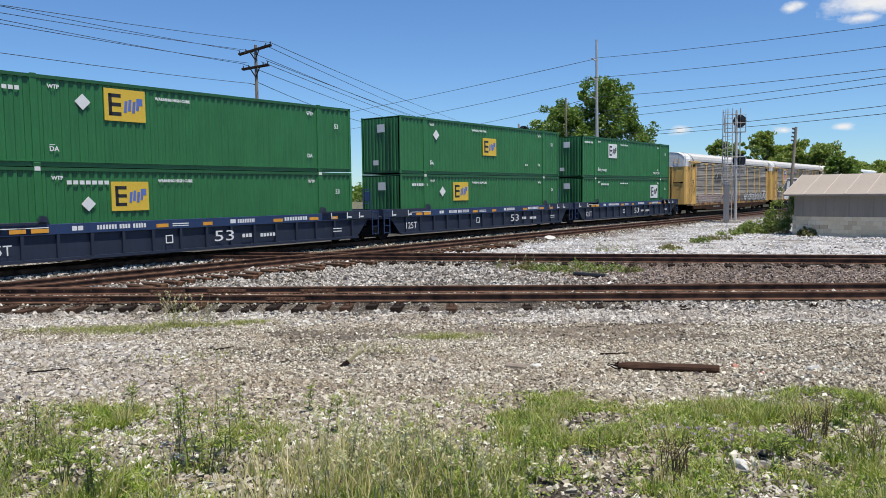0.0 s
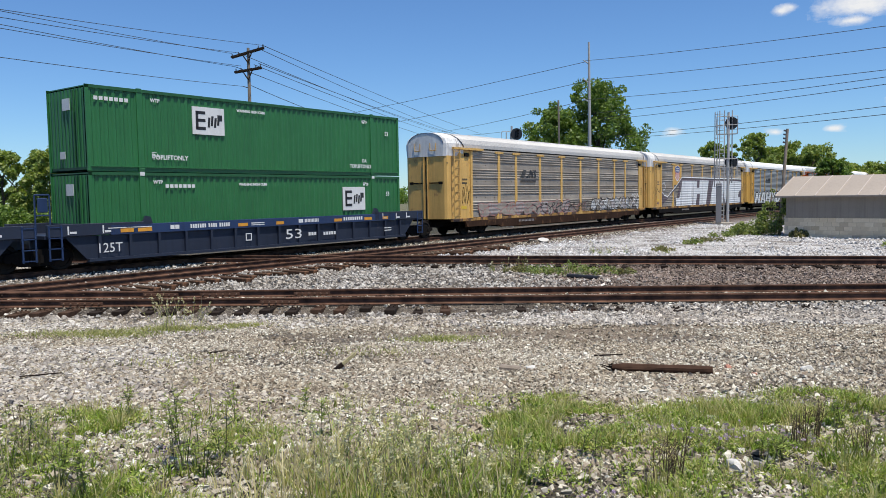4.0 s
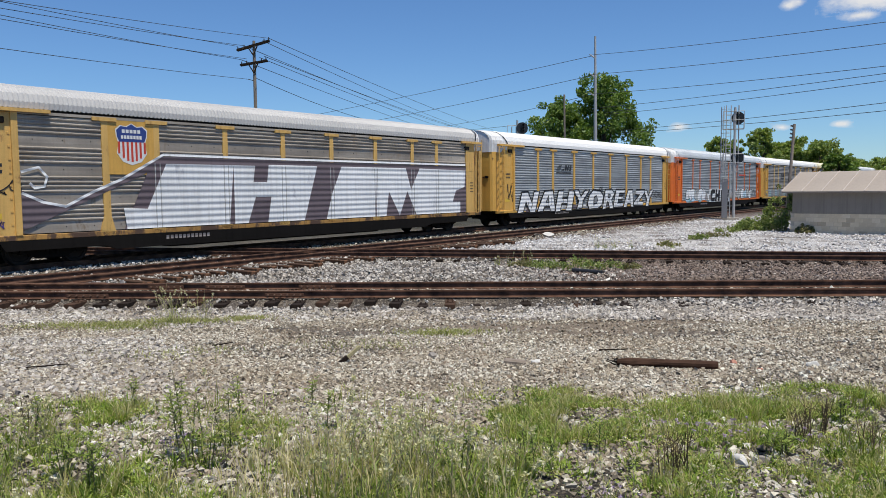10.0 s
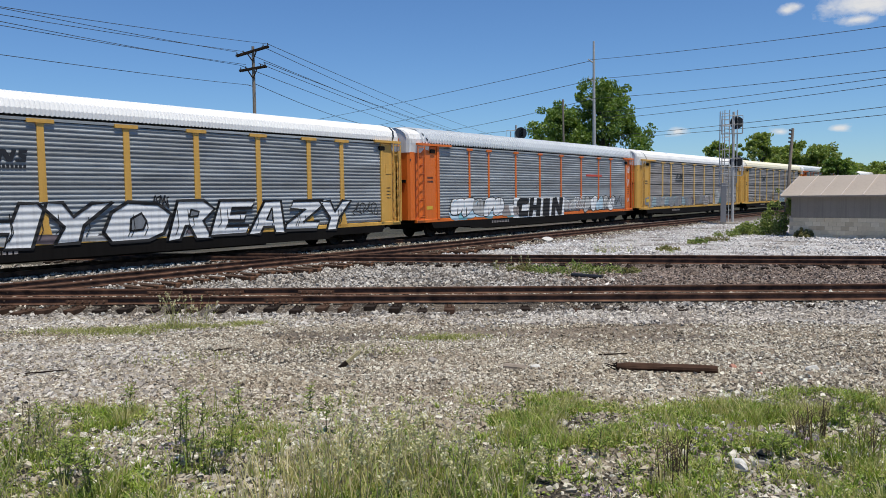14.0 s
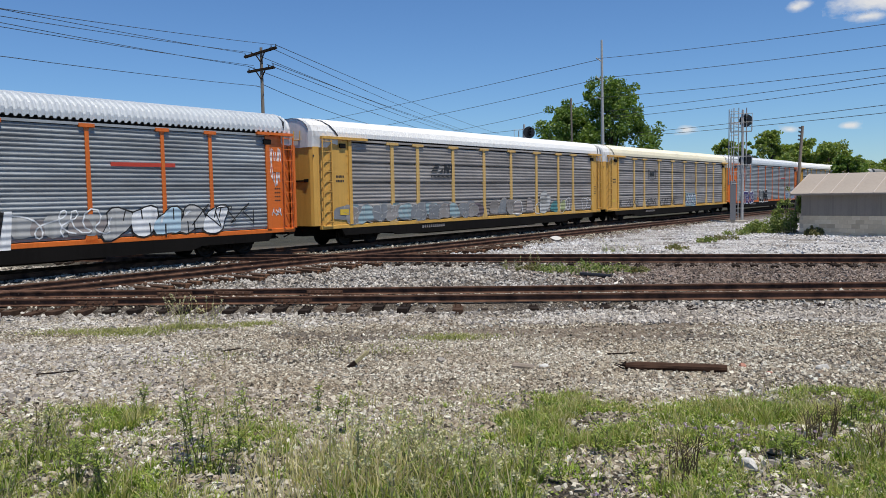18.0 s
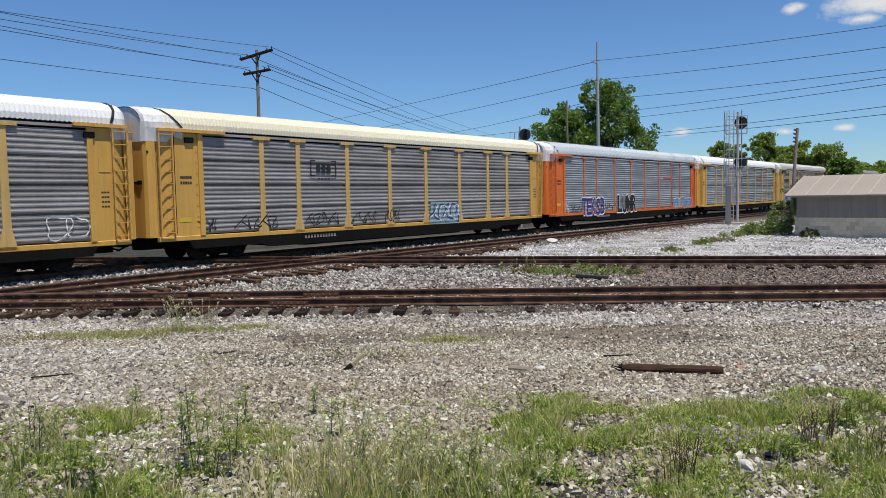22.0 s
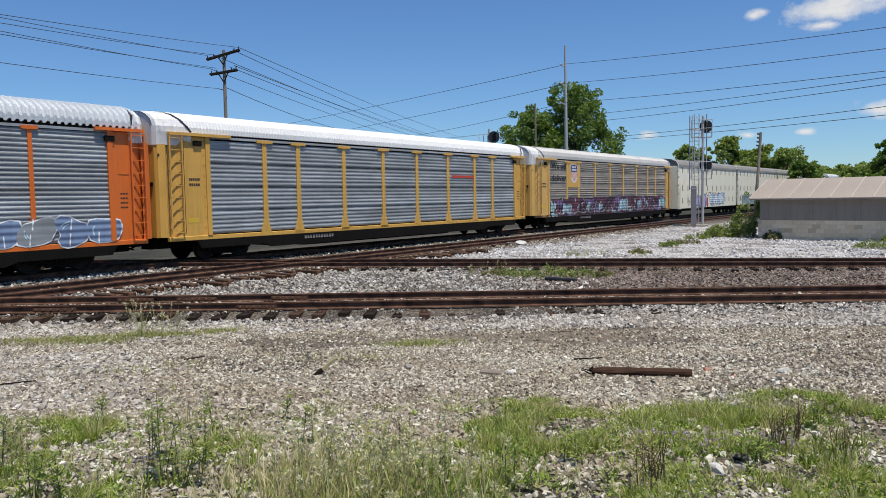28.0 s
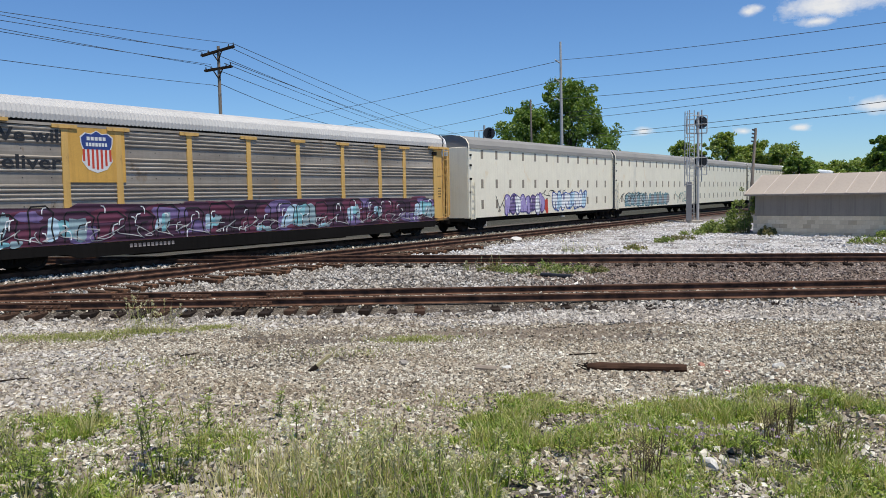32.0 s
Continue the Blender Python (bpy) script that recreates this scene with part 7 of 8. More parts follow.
def stone_field(name, label, spots, sizes, material, seed, sink=0.25, perspective=0.0, tilt=0.6):
    """Angular crushed stones lying on the ground: broken blocks, each turned, tilted and stretched its own way."""
    rs = np.random.RandomState(seed)
    base = np.array([(-1, -1, -1), (1, -1, -1), (1, 1, -1), (-1, 1, -1), (-1, -1, 1), (1, -1, 1), (1, 1, 1), (-1, 1, 1)]) * (0.66, 0.66, 0.5)
    tri = np.array([(4, 5, 6), (4, 6, 7), (0, 1, 5), (0, 5, 4), (1, 2, 6), (1, 6, 5), (2, 3, 7), (2, 7, 6), (3, 0, 4), (3, 4, 7)])
    forms = base[None] * rs.uniform(0.4, 1.3, (48, 8, 3)) * rs.uniform(0.6, 1.4, (48, 1, 3))
    n = len(spots)
    pick = rs.randint(0, 48, n)
    a, tx, ty = rs.uniform(0, 6.283, n), rs.normal(0, tilt, n), rs.normal(0, tilt, n)
    p = forms[pick]
    x, y, z = p[:, :, 0], p[:, :, 1], p[:, :, 2]
    y, z = y * np.cos(tx)[:, None] - z * np.sin(tx)[:, None], y * np.sin(tx)[:, None] + z * np.cos(tx)[:, None]
    x, z = x * np.cos(ty)[:, None] + z * np.sin(ty)[:, None], -x * np.sin(ty)[:, None] + z * np.cos(ty)[:, None]
    x, y = x * np.cos(a)[:, None] - y * np.sin(a)[:, None], x * np.sin(a)[:, None] + y * np.cos(a)[:, None]
    r = sizes[0] * (sizes[1] / sizes[0]) ** (rs.uniform(0, 1, n) ** 1.5)
    r = np.maximum(r, perspective * spots[:, 1] * rs.uniform(0.8, 1.3, n)) if perspective else r
    p = np.stack([x, y, z], axis=2) * r[:, None, None] + np.column_stack([spots, heights_at(spots[:, 0], spots[:, 1]) + r * sink])[:, None, :]
    me = bpy.data.meshes.new(name)
    me.vertices.add(n * 8)
    me.vertices.foreach_set("co", p.astype(np.float32).ravel())
    idx = (tri[None] + (np.arange(n) * 8)[:, None, None]).astype(np.int32)
    me.loops.add(n * 30)
    me.loops.foreach_set("vertex_index", idx.ravel())
    me.polygons.add(n * 10)
    me.polygons.foreach_set("loop_start", np.arange(0, n * 30, 3, dtype=np.int32))
    me.materials.append(material)
    me.update(calc_edges=True)
    me.shade_flat()
    return thing(name, label, "gravel", kind="stuff", data=me)


def stone_material(name, tones):
    m, t, p = nodes_of(name)
    g = t.nodes.new("ShaderNodeNewGeometry")
    col = ramp(t, g.outputs["Random Per Island"], [(i / (len(tones) - 1), c) for i, c in enumerate(tones)])
    n = noise_node(t, coords(t), 45, 3)
    col = mix(t, 0.7, col, ramp(t, n, [(0.3, (0.65, 0.63, 0.6)), (0.7, (1, 1, 1))]), "MULTIPLY")
    drift = noise_node(t, coords(t), 0.55, 4)
    col = mix(t, 0.8, col, ramp(t, drift, [(0.36, (0.78, 0.72, 0.66)), (0.62, (1.06, 1.06, 1.08))]), "MULTIPLY")
    t.links.new(col, p.inputs["Base Color"])
    p.inputs["Roughness"].default_value = 0.95
    return m


GREYS = [(0.0704, 0.0594, 0.0447), (0.452, 0.401, 0.305), (0.16, 0.135, 0.0988), (0.592, 0.549, 0.437), (0.281, 0.238, 0.173), (0.733, 0.703, 0.59), (0.366, 0.346, 0.294), (0.216, 0.164, 0.117), (0.508, 0.45, 0.351), (0.833, 0.832, 0.722)]
M["stones"] = stone_material("mixed_limestone_stones", GREYS)
M["stones_pale"] = stone_material("pale_grey_ballast_stones", [(0.12, 0.105, 0.09), (0.48, 0.455, 0.41), (0.26, 0.24, 0.215), (0.64, 0.61, 0.55), (0.37, 0.34, 0.3), (0.8, 0.77, 0.7)])
M["stones_brown"] = stone_material("brown_ballast_stones", [(0.06, 0.048, 0.04), (0.24, 0.185, 0.15), (0.34, 0.27, 0.225), (0.12, 0.09, 0.072), (0.5, 0.44, 0.38)])
M["stones_white"] = stone_material("fresh_white_stones", [(0.36, 0.35, 0.34), (0.76, 0.76, 0.75), (0.55, 0.53, 0.51), (0.9, 0.9, 0.89)])

rsg = np.random.RandomState(7)


def scatter(n, y0, y1, keep, wide=0.63, extra=1.2):
    """Places in the wedge that opens from the standing point, kept by chance."""
    out, have = [], 0
    while have < n:
        y = rsg.uniform(y0, y1, 60000)
        y = y[rsg.uniform(0, 1, len(y)) < (y * wide + extra) / (y1 * wide + extra)]
        x = rsg.uniform(-1, 1, len(y)) * (y * wide + extra)
        ok = rsg.uniform(0, 1, len(y)) < keep(x, y)
        out.append(np.column_stack([x[ok], y[ok]]))
        have += int(ok.sum())
    return np.concatenate(out)[:n]


def near1(x, y):
    return y - N1_Y - N1_SLOPE * x


def near2(x, y):
    return y - N2_Y - N2_SLOPE * x


# where low green grows before the tracks: x, y, half widths, thickness
GREEN = ((0.9, 6.5, 0.85, 1.25, 1.0), (2.7, 6.75, 1.9, 0.75, 0.8), (3.8, 6.9, 0.7, 0.8, 1.0), (0.35, 4.7, 0.65, 0.9, 0.95), (1.6, 4.9, 0.5, 0.7, 0.55), (2.65, 4.7, 0.7, 0.9, 0.8),
         (2.3, 5.7, 1.4, 0.5, 0.5), (-3.2, 6.4, 1.0, 0.85, 0.85), (-2.35, 4.4, 1.15, 0.95, 1.0), (-1.6, 5.9, 0.45, 1.0, 0.55), (-0.35, 4.4, 0.5, 0.7, 0.7), (-3.3, 5.2, 0.9, 0.8, 0.7))


def greenness(x, y):
    k = 0.0 * x
    for cx, cy, rx, ry, w in GREEN:
        k = np.maximum(k, w * ease(1.0, 0.45, np.hypot((x - cx) / rx, (y - cy) / ry) + 0.7 * (grain(x, y, 1.6, 4) - 0.5)))
    return k


def grass_keep(x, y):
    return greenness(x, y) * ease(0.34, 0.62, grain(x, y, 2.6, 9)) + 0.035 * ease(8.0, 6.6, y)


def front_keep(x, y):
    v = near1(x, y)
    k = 0.4 + 0.6 * ease(0.35, 0.6, grain(x, y * 1.8, 0.7, 2))
    k = np.where((x > -3) & (v > -5.8) & (v < -2.7), k * (0.1 + 0.75 * ease(0.35, 0.7, grain(x, y * 1.6, 0.55, 4))), k)
    k = k * (1 - 0.7 * greenness(x, y)) * (0.6 + 0.4 * ease(5.2, 7.2, y))
    size = np.maximum(0.0145, 0.0021 * y)
    return np.where(v > np.where(x < 3.5, -1.75, -1.5), 0.0, k * (0.0145 / size) ** 2)


def fringe_keep(x, y):
    v = near1(x, y)
    return (0.25 + 0.75 * ease(0.5, 4.0, x)) * np.where(v < -1.5, ease(-3.9, -1.9, v), np.where(v < -0.9, np.where(x > 4.0, 0.5, 0.06), 0.0))


def left_keep(x, y):
    v = near1(x, y)
    return ease(-1.0, -4.0, x + 0.5 * y - 5.5) * ease(0.42, 0.6, grain(x, y, 0.5, 6)) * ((v < -2.4) & (y > 7.6))


def off_rails(v):
    return abs(abs(v) - 0.75) > 0.1


stone_field("gravel", "mixed grey and tan crushed stones in the foreground", scatter(140000, 4.0, 16.6, front_keep), (0.0085, 0.036), M["stones"], 1, 0.3, 0.0019)
stone_field("gravel", "coarse pale stones spread before the near track", scatter(9000, 7.5, 16.0, left_keep), (0.016, 0.045), M["stones_pale"], 8, 0.3, 0.0019)
stone_field("gravel", "fresh pale ballast stones along the near track", scatter(14000, 13.0, 17.6, fringe_keep), (0.026, 0.062), M["stones_pale"], 2, 0.35)
stone_field("gravel", "ballast stones between the near rails and sleepers", scatter(7000, 15.0, 20.5, lambda x, y: 1.0 * ((near1(x, y) > -0.9) & (near1(x, y) < 1.6) & off_rails(near1(x, y)))), (0.025, 0.05), M["stones"], 3, 0.45)
stone_field("gravel", "brown ballast stones between the tracks", scatter(14000, 17.5, 30.0, lambda x, y: ease(2.0, 6.0, x + 2 * (grain(x, y, 0.4, 5) - 0.5)) * ((near1(x, y) > 1.5) & (near2(x, y) < 1.6) & off_rails(near2(x, y)))), (0.03, 0.062), M["stones_brown"], 4, 0.35)
stone_field("gravel", "pale ballast stones between the tracks", scatter(14000, 17.5, 30.0, lambda x, y: np.where((near1(x, y) > 1.2) & (near2(x, y) < 0), 1 - ease(2.5, 6.5, x), 0.4 * ((near1(x, y) > 1.1) & (near1(x, y) < 2.6)))), (0.032, 0.07), M["stones_pale"], 5, 0.35)
stone_field("gravel", "fresh white stones beyond the middle track", scatter(14000, 23.0, 60.0, lambda x, y: (0.15 + 0.85 * ease(0.36, 0.55, grain(x, y * 0.6, 0.35, 3))) * ((near2(x, y) > 1.5) & (side_of(x, y) < T2_SIDE - 1.7))), (0.035, 0.085), M["stones_white"], 6, 0.35)
stone_field("gravel", "grey stones along the diagonal tracks", scatter(11000, 20.0, 62.0, lambda x, y: 1.0 * ((side_of(x, y) > T2_SIDE - 1.9) & (side_of(x, y) < 2.0) & (near2(x, y) > 0.5) & off_rails(side_of(x, y)) & off_rails(side_of(x, y) - T2_SIDE)), 0.63, -2.0), (0.035, 0.07), M["stones"], 7, 0.4)


# ---- grass and weeds ----
def blades_mesh(name, spots, heights, widths, lean, material, seed, outward=None):
    """Grass blades of two bent segments."""
    rs = np.random.RandomState(seed)
    n = len(spots)
    a = rs.uniform(0, 6.283, n)
    side = np.column_stack([np.cos(a), np.sin(a), np.zeros(n)]) * (widths / 2)[:, None]
    b = rs.uniform(0, 6.283, n)
    way = np.column_stack([np.cos(b), np.sin(b), np.zeros(n)]) if outward is None else outward
    tilt = way * (heights * lean * rs.uniform(0.2, 1.0, n))[:, None]
    up = np.column_stack([np.zeros(n), np.zeros(n), heights])
    mid = spots + up * 0.55 + tilt * 0.3
    tip = spots + up * rs.uniform(0.8, 1.0, n)[:, None] + tilt
    v = np.stack([spots - side, spots + side, mid - side * 0.8, mid + side * 0.8, tip - side * 0.12, tip + side * 0.12], axis=1)
    k = (np.arange(n) * 6)[:, None]
    f = np.stack([k + np.array([0, 1, 3, 2]), k + np.array([2, 3, 5, 4])], axis=1).reshape(-1)
    me = bpy.data.meshes.new(name)
    me.vertices.add(n * 6)
    me.vertices.foreach_set("co", v.astype(np.float32).ravel())
    me.loops.add(n * 8)
    me.loops.foreach_set("vertex_index", f.astype(np.int32))
    me.polygons.add(n * 2)
    me.polygons.foreach_set("loop_start", np.arange(0, n * 8, 4, dtype=np.int32))
    me.materials.append(material)
    me.update(calc_edges=True)
    return me


def patch_leaf_material(name, tones, through_light, scale, share=0.55):
    """Leaves whose tone changes from plant to plant more than from leaf to leaf."""
    m = leaf_material(name, tones, through_light)
    t = m.node_tree
    r = next(q for q in t.nodes if q.type == "VALTORGB")
    g = next(q for q in t.nodes if q.type == "NEW_GEOMETRY")
    n = noise_node(t, coords(t), scale, 2)
    wide = t.nodes.new("ShaderNodeMapRange")
    wide.inputs["From Min"].default_value, wide.inputs["From Max"].default_value = 0.3, 0.7
    t.links.new(n, wide.inputs["Value"])
    t.links.new(mix(t, share, g.outputs["Random Per Island"], wide.outputs["Result"]), r.inputs[0])
    return m


M["grass"] = patch_leaf_material("grass_blade", [(0.035, 0.07, 0.01), (0.085, 0.15, 0.018), (0.18, 0.28, 0.032), (0.31, 0.43, 0.055), (0.42, 0.47, 0.11), (0.5, 0.46, 0.22)], 0.3, 5.0)
M["grass_tall"] = patch_leaf_material("tall_grass_blade", [(0.08, 0.125, 0.016), (0.19, 0.26, 0.036), (0.36, 0.39, 0.09), (0.6, 0.54, 0.25)], 0.4, 4.0)
M["seed"] = leaf_material("pale_seed_head", [(0.74, 0.69, 0.46), (0.62, 0.58, 0.34), (0.88, 0.84, 0.64)], 0.4)
M["grass_dry"] = leaf_material("dry_grass_blade", [(0.24, 0.27, 0.06), (0.46, 0.42, 0.17), (0.7, 0.62, 0.34), (0.34, 0.36, 0.1)], 0.4)
M["forb"] = patch_leaf_material("narrow_weed_leaf", [(0.075, 0.125, 0.018), (0.17, 0.25, 0.04), (0.3, 0.37, 0.08), (0.5, 0.5, 0.19)], 0.42, 7.0, 0.4)
M["grass_straw"] = leaf_material("straw_blade", [(0.4, 0.38, 0.14), (0.66, 0.58, 0.32), (0.82, 0.74, 0.48), (0.34, 0.36, 0.11)], 0.4)
M["petal"] = leaf_material("mauve_petal", [(0.38, 0.27, 0.46), (0.56, 0.44, 0.6), (0.46, 0.34, 0.5)], 0.3)
M["weed"] = patch_leaf_material("clover_leaf", [(0.03, 0.055, 0.01), (0.09, 0.145, 0.02), (0.2, 0.28, 0.04), (0.36, 0.43, 0.08), (0.46, 0.41, 0.2), (0.3, 0.25, 0.14)], 0.35, 6.0, 0.4)


def clumps(count, blades, keep, y0, y1, low, high, radius, seed):
    """Grass in clumps: places, heights and outward ways of the blades."""
    rs = np.random.RandomState(seed)
    c = scatter(count, y0, y1, keep)
    tall = rs.uniform(low, high, count) * (0.7 + 0.6 * grain(c[:, 0], c[:, 1], 1.8, 3))
    rad = radius * rs.uniform(0.5, 1.3, count)
    c, tall, rad = (np.repeat(q, blades, axis=0) for q in (c, tall, rad))
    a, d = rs.uniform(0, 6.283, len(c)), np.sqrt(rs.uniform(0, 1, len(c)))
    out = np.column_stack([np.cos(a), np.sin(a), np.zeros(len(c))])
    p = c + out[:, :2] * (rad * d)[:, None]
    return np.column_stack([p, heights_at(p[:, 0], p[:, 1]) - 0.005]), tall * rs.uniform(0.55, 1.1, len(c)), out * (0.3 + 0.7 * d)[:, None]


def low_leaves(spots, seed, top, size):
    """Small leaves near the ground, most of them facing up."""
    rs = np.random.RandomState(seed)
    n = len(spots)
    p = np.column_stack([spots, heights_at(spots[:, 0], spots[:, 1]) + rs.uniform(0.004, 1.0, n) ** 1.5 * top])
    a = rs.uniform(0, 6.283, n)
    s1 = size * rs.uniform(0.5, 1.4, n)[:, None]
    u = np.column_stack([np.cos(a), np.sin(a), rs.normal(0, 0.4, n)]) * s1
    v = np.column_stack([-np.sin(a), np.cos(a), rs.normal(0, 0.5, n)]) * s1 * rs.uniform(0.3, 0.8, n)[:, None]
    return np.stack([p - u, p + v, p + u, p - v], axis=1).reshape(-1, 3)


p, hs, out = clumps(1900, 20, grass_keep, 3.3, 8.0, 0.035, 0.105, 0.08, 21)
thing("grass", "low green grass in clumps on the gravel", "grass", kind="stuff", data=blades_mesh("grass", p, hs, rsg.uniform(0.005, 0.012, len(p)), 1.1, M["grass"], 21, out))
p, hs, out = clumps(800, 14, grass_keep, 3.3, 8.0, 0.06, 0.2, 0.07, 24)
thing("grass", "dry straw-coloured grass among the green", "grass", kind="stuff", data=blades_mesh("dry_grass", p, hs, rsg.uniform(0.004, 0.008, len(p)), 0.9, M["grass_dry"], 24, out))
p, hs, out = clumps(120, 9, lambda x, y: ease(1.0, 0.3, np.hypot((x + 0.75) / 0.9, (y - 4.9) / 1.1)), 3.6, 6.2, 0.12, 0.36, 0.05, 26)
thing("grass", "tall bleached straw grass standing in the gravel", "grass", kind="stuff", data=blades_mesh("straw_grass", p, hs, rsg.uniform(0.005, 0.01, len(p)), 0.7, M["grass_straw"], 26, out))
thing("clover", "low clover and broad-leaved weeds on the gravel", "weeds", kind="stuff", data=quads_mesh("clover", low_leaves(scatter(76000, 3.3, 8.2, grass_keep), 23, 0.05, 0.0115), M["weed"]))
M["moss"] = leaf_material("yellowish_moss_grass", [(0.2, 0.24, 0.06), (0.32, 0.35, 0.1), (0.42, 0.4, 0.18)], 0.35)
moss = np.concatenate([np.column_stack([rsg.normal(cx, sx, n), rsg.normal(cy, sy, n)]) for cx, cy, sx, sy, n in ((-6.3, 13.9, 0.7, 0.3, 2400), (-5.0, 14.6, 0.5, 0.25, 2200), (-3.9, 15.1, 0.25, 0.2, 900), (0.05, 12.3, 0.35, 0.22, 1100), (-1.0, 11.0, 0.6, 0.3, 260), (-3.6, 10.2, 0.5, 0.3, 240))])
moss = moss[near1(moss[:, 0], moss[:, 1]) < -1.5]
thing("grass", "thin yellowish grass patch near the track", "grass", kind="stuff", data=blades_mesh("moss", np.column_stack([moss, heights_at(moss[:, 0], moss[:, 1])]), rsg.uniform(0.03, 0.1, len(moss)), rsg.uniform(0.008, 0.016, len(moss)), 1.2, M["moss"], 22))

SWAYING = []


def tuft(x, y, height, n, heads, seed, label, r=0.12, mat="grass_tall", head="seed"):
    """Tall wild grass: arching blades and stems with seed heads or flowers."""
    rs = np.random.RandomState(seed)
    t = thing("grass_tuft", label, "grass", "tall weeds in the foreground")
    t.location = (x, y, ground_height(x, y))
    p = np.column_stack([rs.normal(0, r, n), rs.normal(0, r, n), np.zeros(n)])
    tagged(part("grass_blade", blades_mesh("blades", p, height * rs.uniform(0.2, 0.8, n), rs.uniform(0.005, 0.012, n), 0.8, M[mat], seed), None, t), kind="stuff")
    if heads:
        stems, quads, leaves = Shape(), [], []
        for i in range(heads):
            a = Vector((rs.normal(0, r), rs.normal(0, r), 0))
            top = a + Vector((rs.normal(0, 0.2) * height, rs.normal(0, 0.2) * height, height * rs.uniform(0.6, 1.1)))
            mid = a.lerp(top, 0.6) + Vector((0, 0, 0.05 * height))
            stems.tube(a, mid, 0.0036, 0.0028, 3).tube(mid, top, 0.0028, 0.0015, 3)
            if head == "seed":
                for k in range(10):
                    c = a.lerp(mid, k / 8) if k < 8 else mid.lerp(top, (k - 8) / 6)
                    an = rs.uniform(0, 6.283)
                    d = Vector((math.cos(an), math.sin(an), rs.uniform(0.2, 1.2))) * rs.uniform(0.03, 0.07)
                    e2 = Vector((-math.sin(an), math.cos(an), 0.2)) * rs.uniform(0.003, 0.006)
                    leaves += [c, c + d * 0.5 + e2, c + d, c + d * 0.5 - e2]
            plume = head == "seed" and (i % 4 == 0 if mat != "grass_dry" else i % 3 > 0)
            for k in range(34 if plume else 9 if head == "petal" else 0):
                c = top + (mid - top) * (rs.uniform(0, 0.5) if plume else 0.03 * k)
                d = Vector((rs.normal(), rs.normal(), rs.normal() * 0.5 + 0.7)).normalized() * (0.026 if plume else 0.013)
                e2 = d.cross(Vector((rs.normal(), rs.normal(), 0.3))).normalized() * (0.0055 if plume else 0.007)
                c = c + Vector((rs.normal(0, 0.006), rs.normal(0, 0.006), 0))
                quads += [c, c + d * 0.5 + e2, c + d, c + d * 0.5 - e2]
        tagged(part("stem", stems, M["straw"], t), kind="stuff")
        if leaves:
            tagged(part("leaf", quads_mesh("leaves", np.array([tuple(q) for q in leaves]), M["forb"]), None, t), kind="stuff")
        if quads:
            tagged(part("flower_head" if head == "petal" else "seed_head", quads_mesh("heads", np.array([tuple(q) for q in quads]), M[head]), None, t), kind="stuff")
    SWAYING.append((t, seed))


def leafy_weed(x, y, height, stalks, seed, label, leaf=0.06, mat="forb", stem="stalk"):
    """Upright wild weed: bare-footed stalks with narrow leaves all the way up and side shoots near the top."""
    rs = np.random.RandomState(seed)
    t = thing("leafy_weed", label, "weed", "tall weeds in the foreground")
    t.location = (x, y, ground_height(x, y))
    stems, quads = Shape(), []
    for i in range(stalks):
        a = Vector((rs.normal(0, 0.05), rs.normal(0, 0.05), -0.01))
        top = a + Vector((rs.normal(0, 0.1) * height, rs.normal(0, 0.1) * height, height * rs.uniform(0.6, 1.05)))
        stems.tube(a, top, 0.0048, 0.0018, 4)
        lines = [(a, top, 0.12)]
        for k in range(3):
            s = a.lerp(top, rs.uniform(0.45, 0.85))
            e = s + Vector((rs.normal(0, 0.06), rs.normal(0, 0.06), rs.uniform(0.05, 0.12)))
            stems.tube(s, e, 0.0025, 0.0012, 3)
            lines.append((s, e, 0.3))
        for s, e, lo in lines:
            for k in range(max(5, int((e - s).length / 0.018))):
                c = s.lerp(e, lo + (1 - lo) * rs.uniform())
                an = rs.uniform(0, 6.283)
                d = Vector((math.cos(an), math.sin(an), rs.uniform(-0.1, 0.9))).normalized() * leaf * rs.uniform(0.5, 1.15)
                e2 = Vector((-math.sin(an), math.cos(an), 0.0)) * leaf * rs.uniform(0.09, 0.16)
                quads += [c, c + d * 0.55 + e2, c + d - Vector((0, 0, leaf * 0.12)), c + d * 0.55 - e2]
    tagged(part("stem", stems, M[stem], t), kind="stuff")
    tagged(part("leaf", quads_mesh("leaves", np.array([tuple(q) for q in quads]), M[mat]), None, t), kind="stuff")
    SWAYING.append((t, seed))


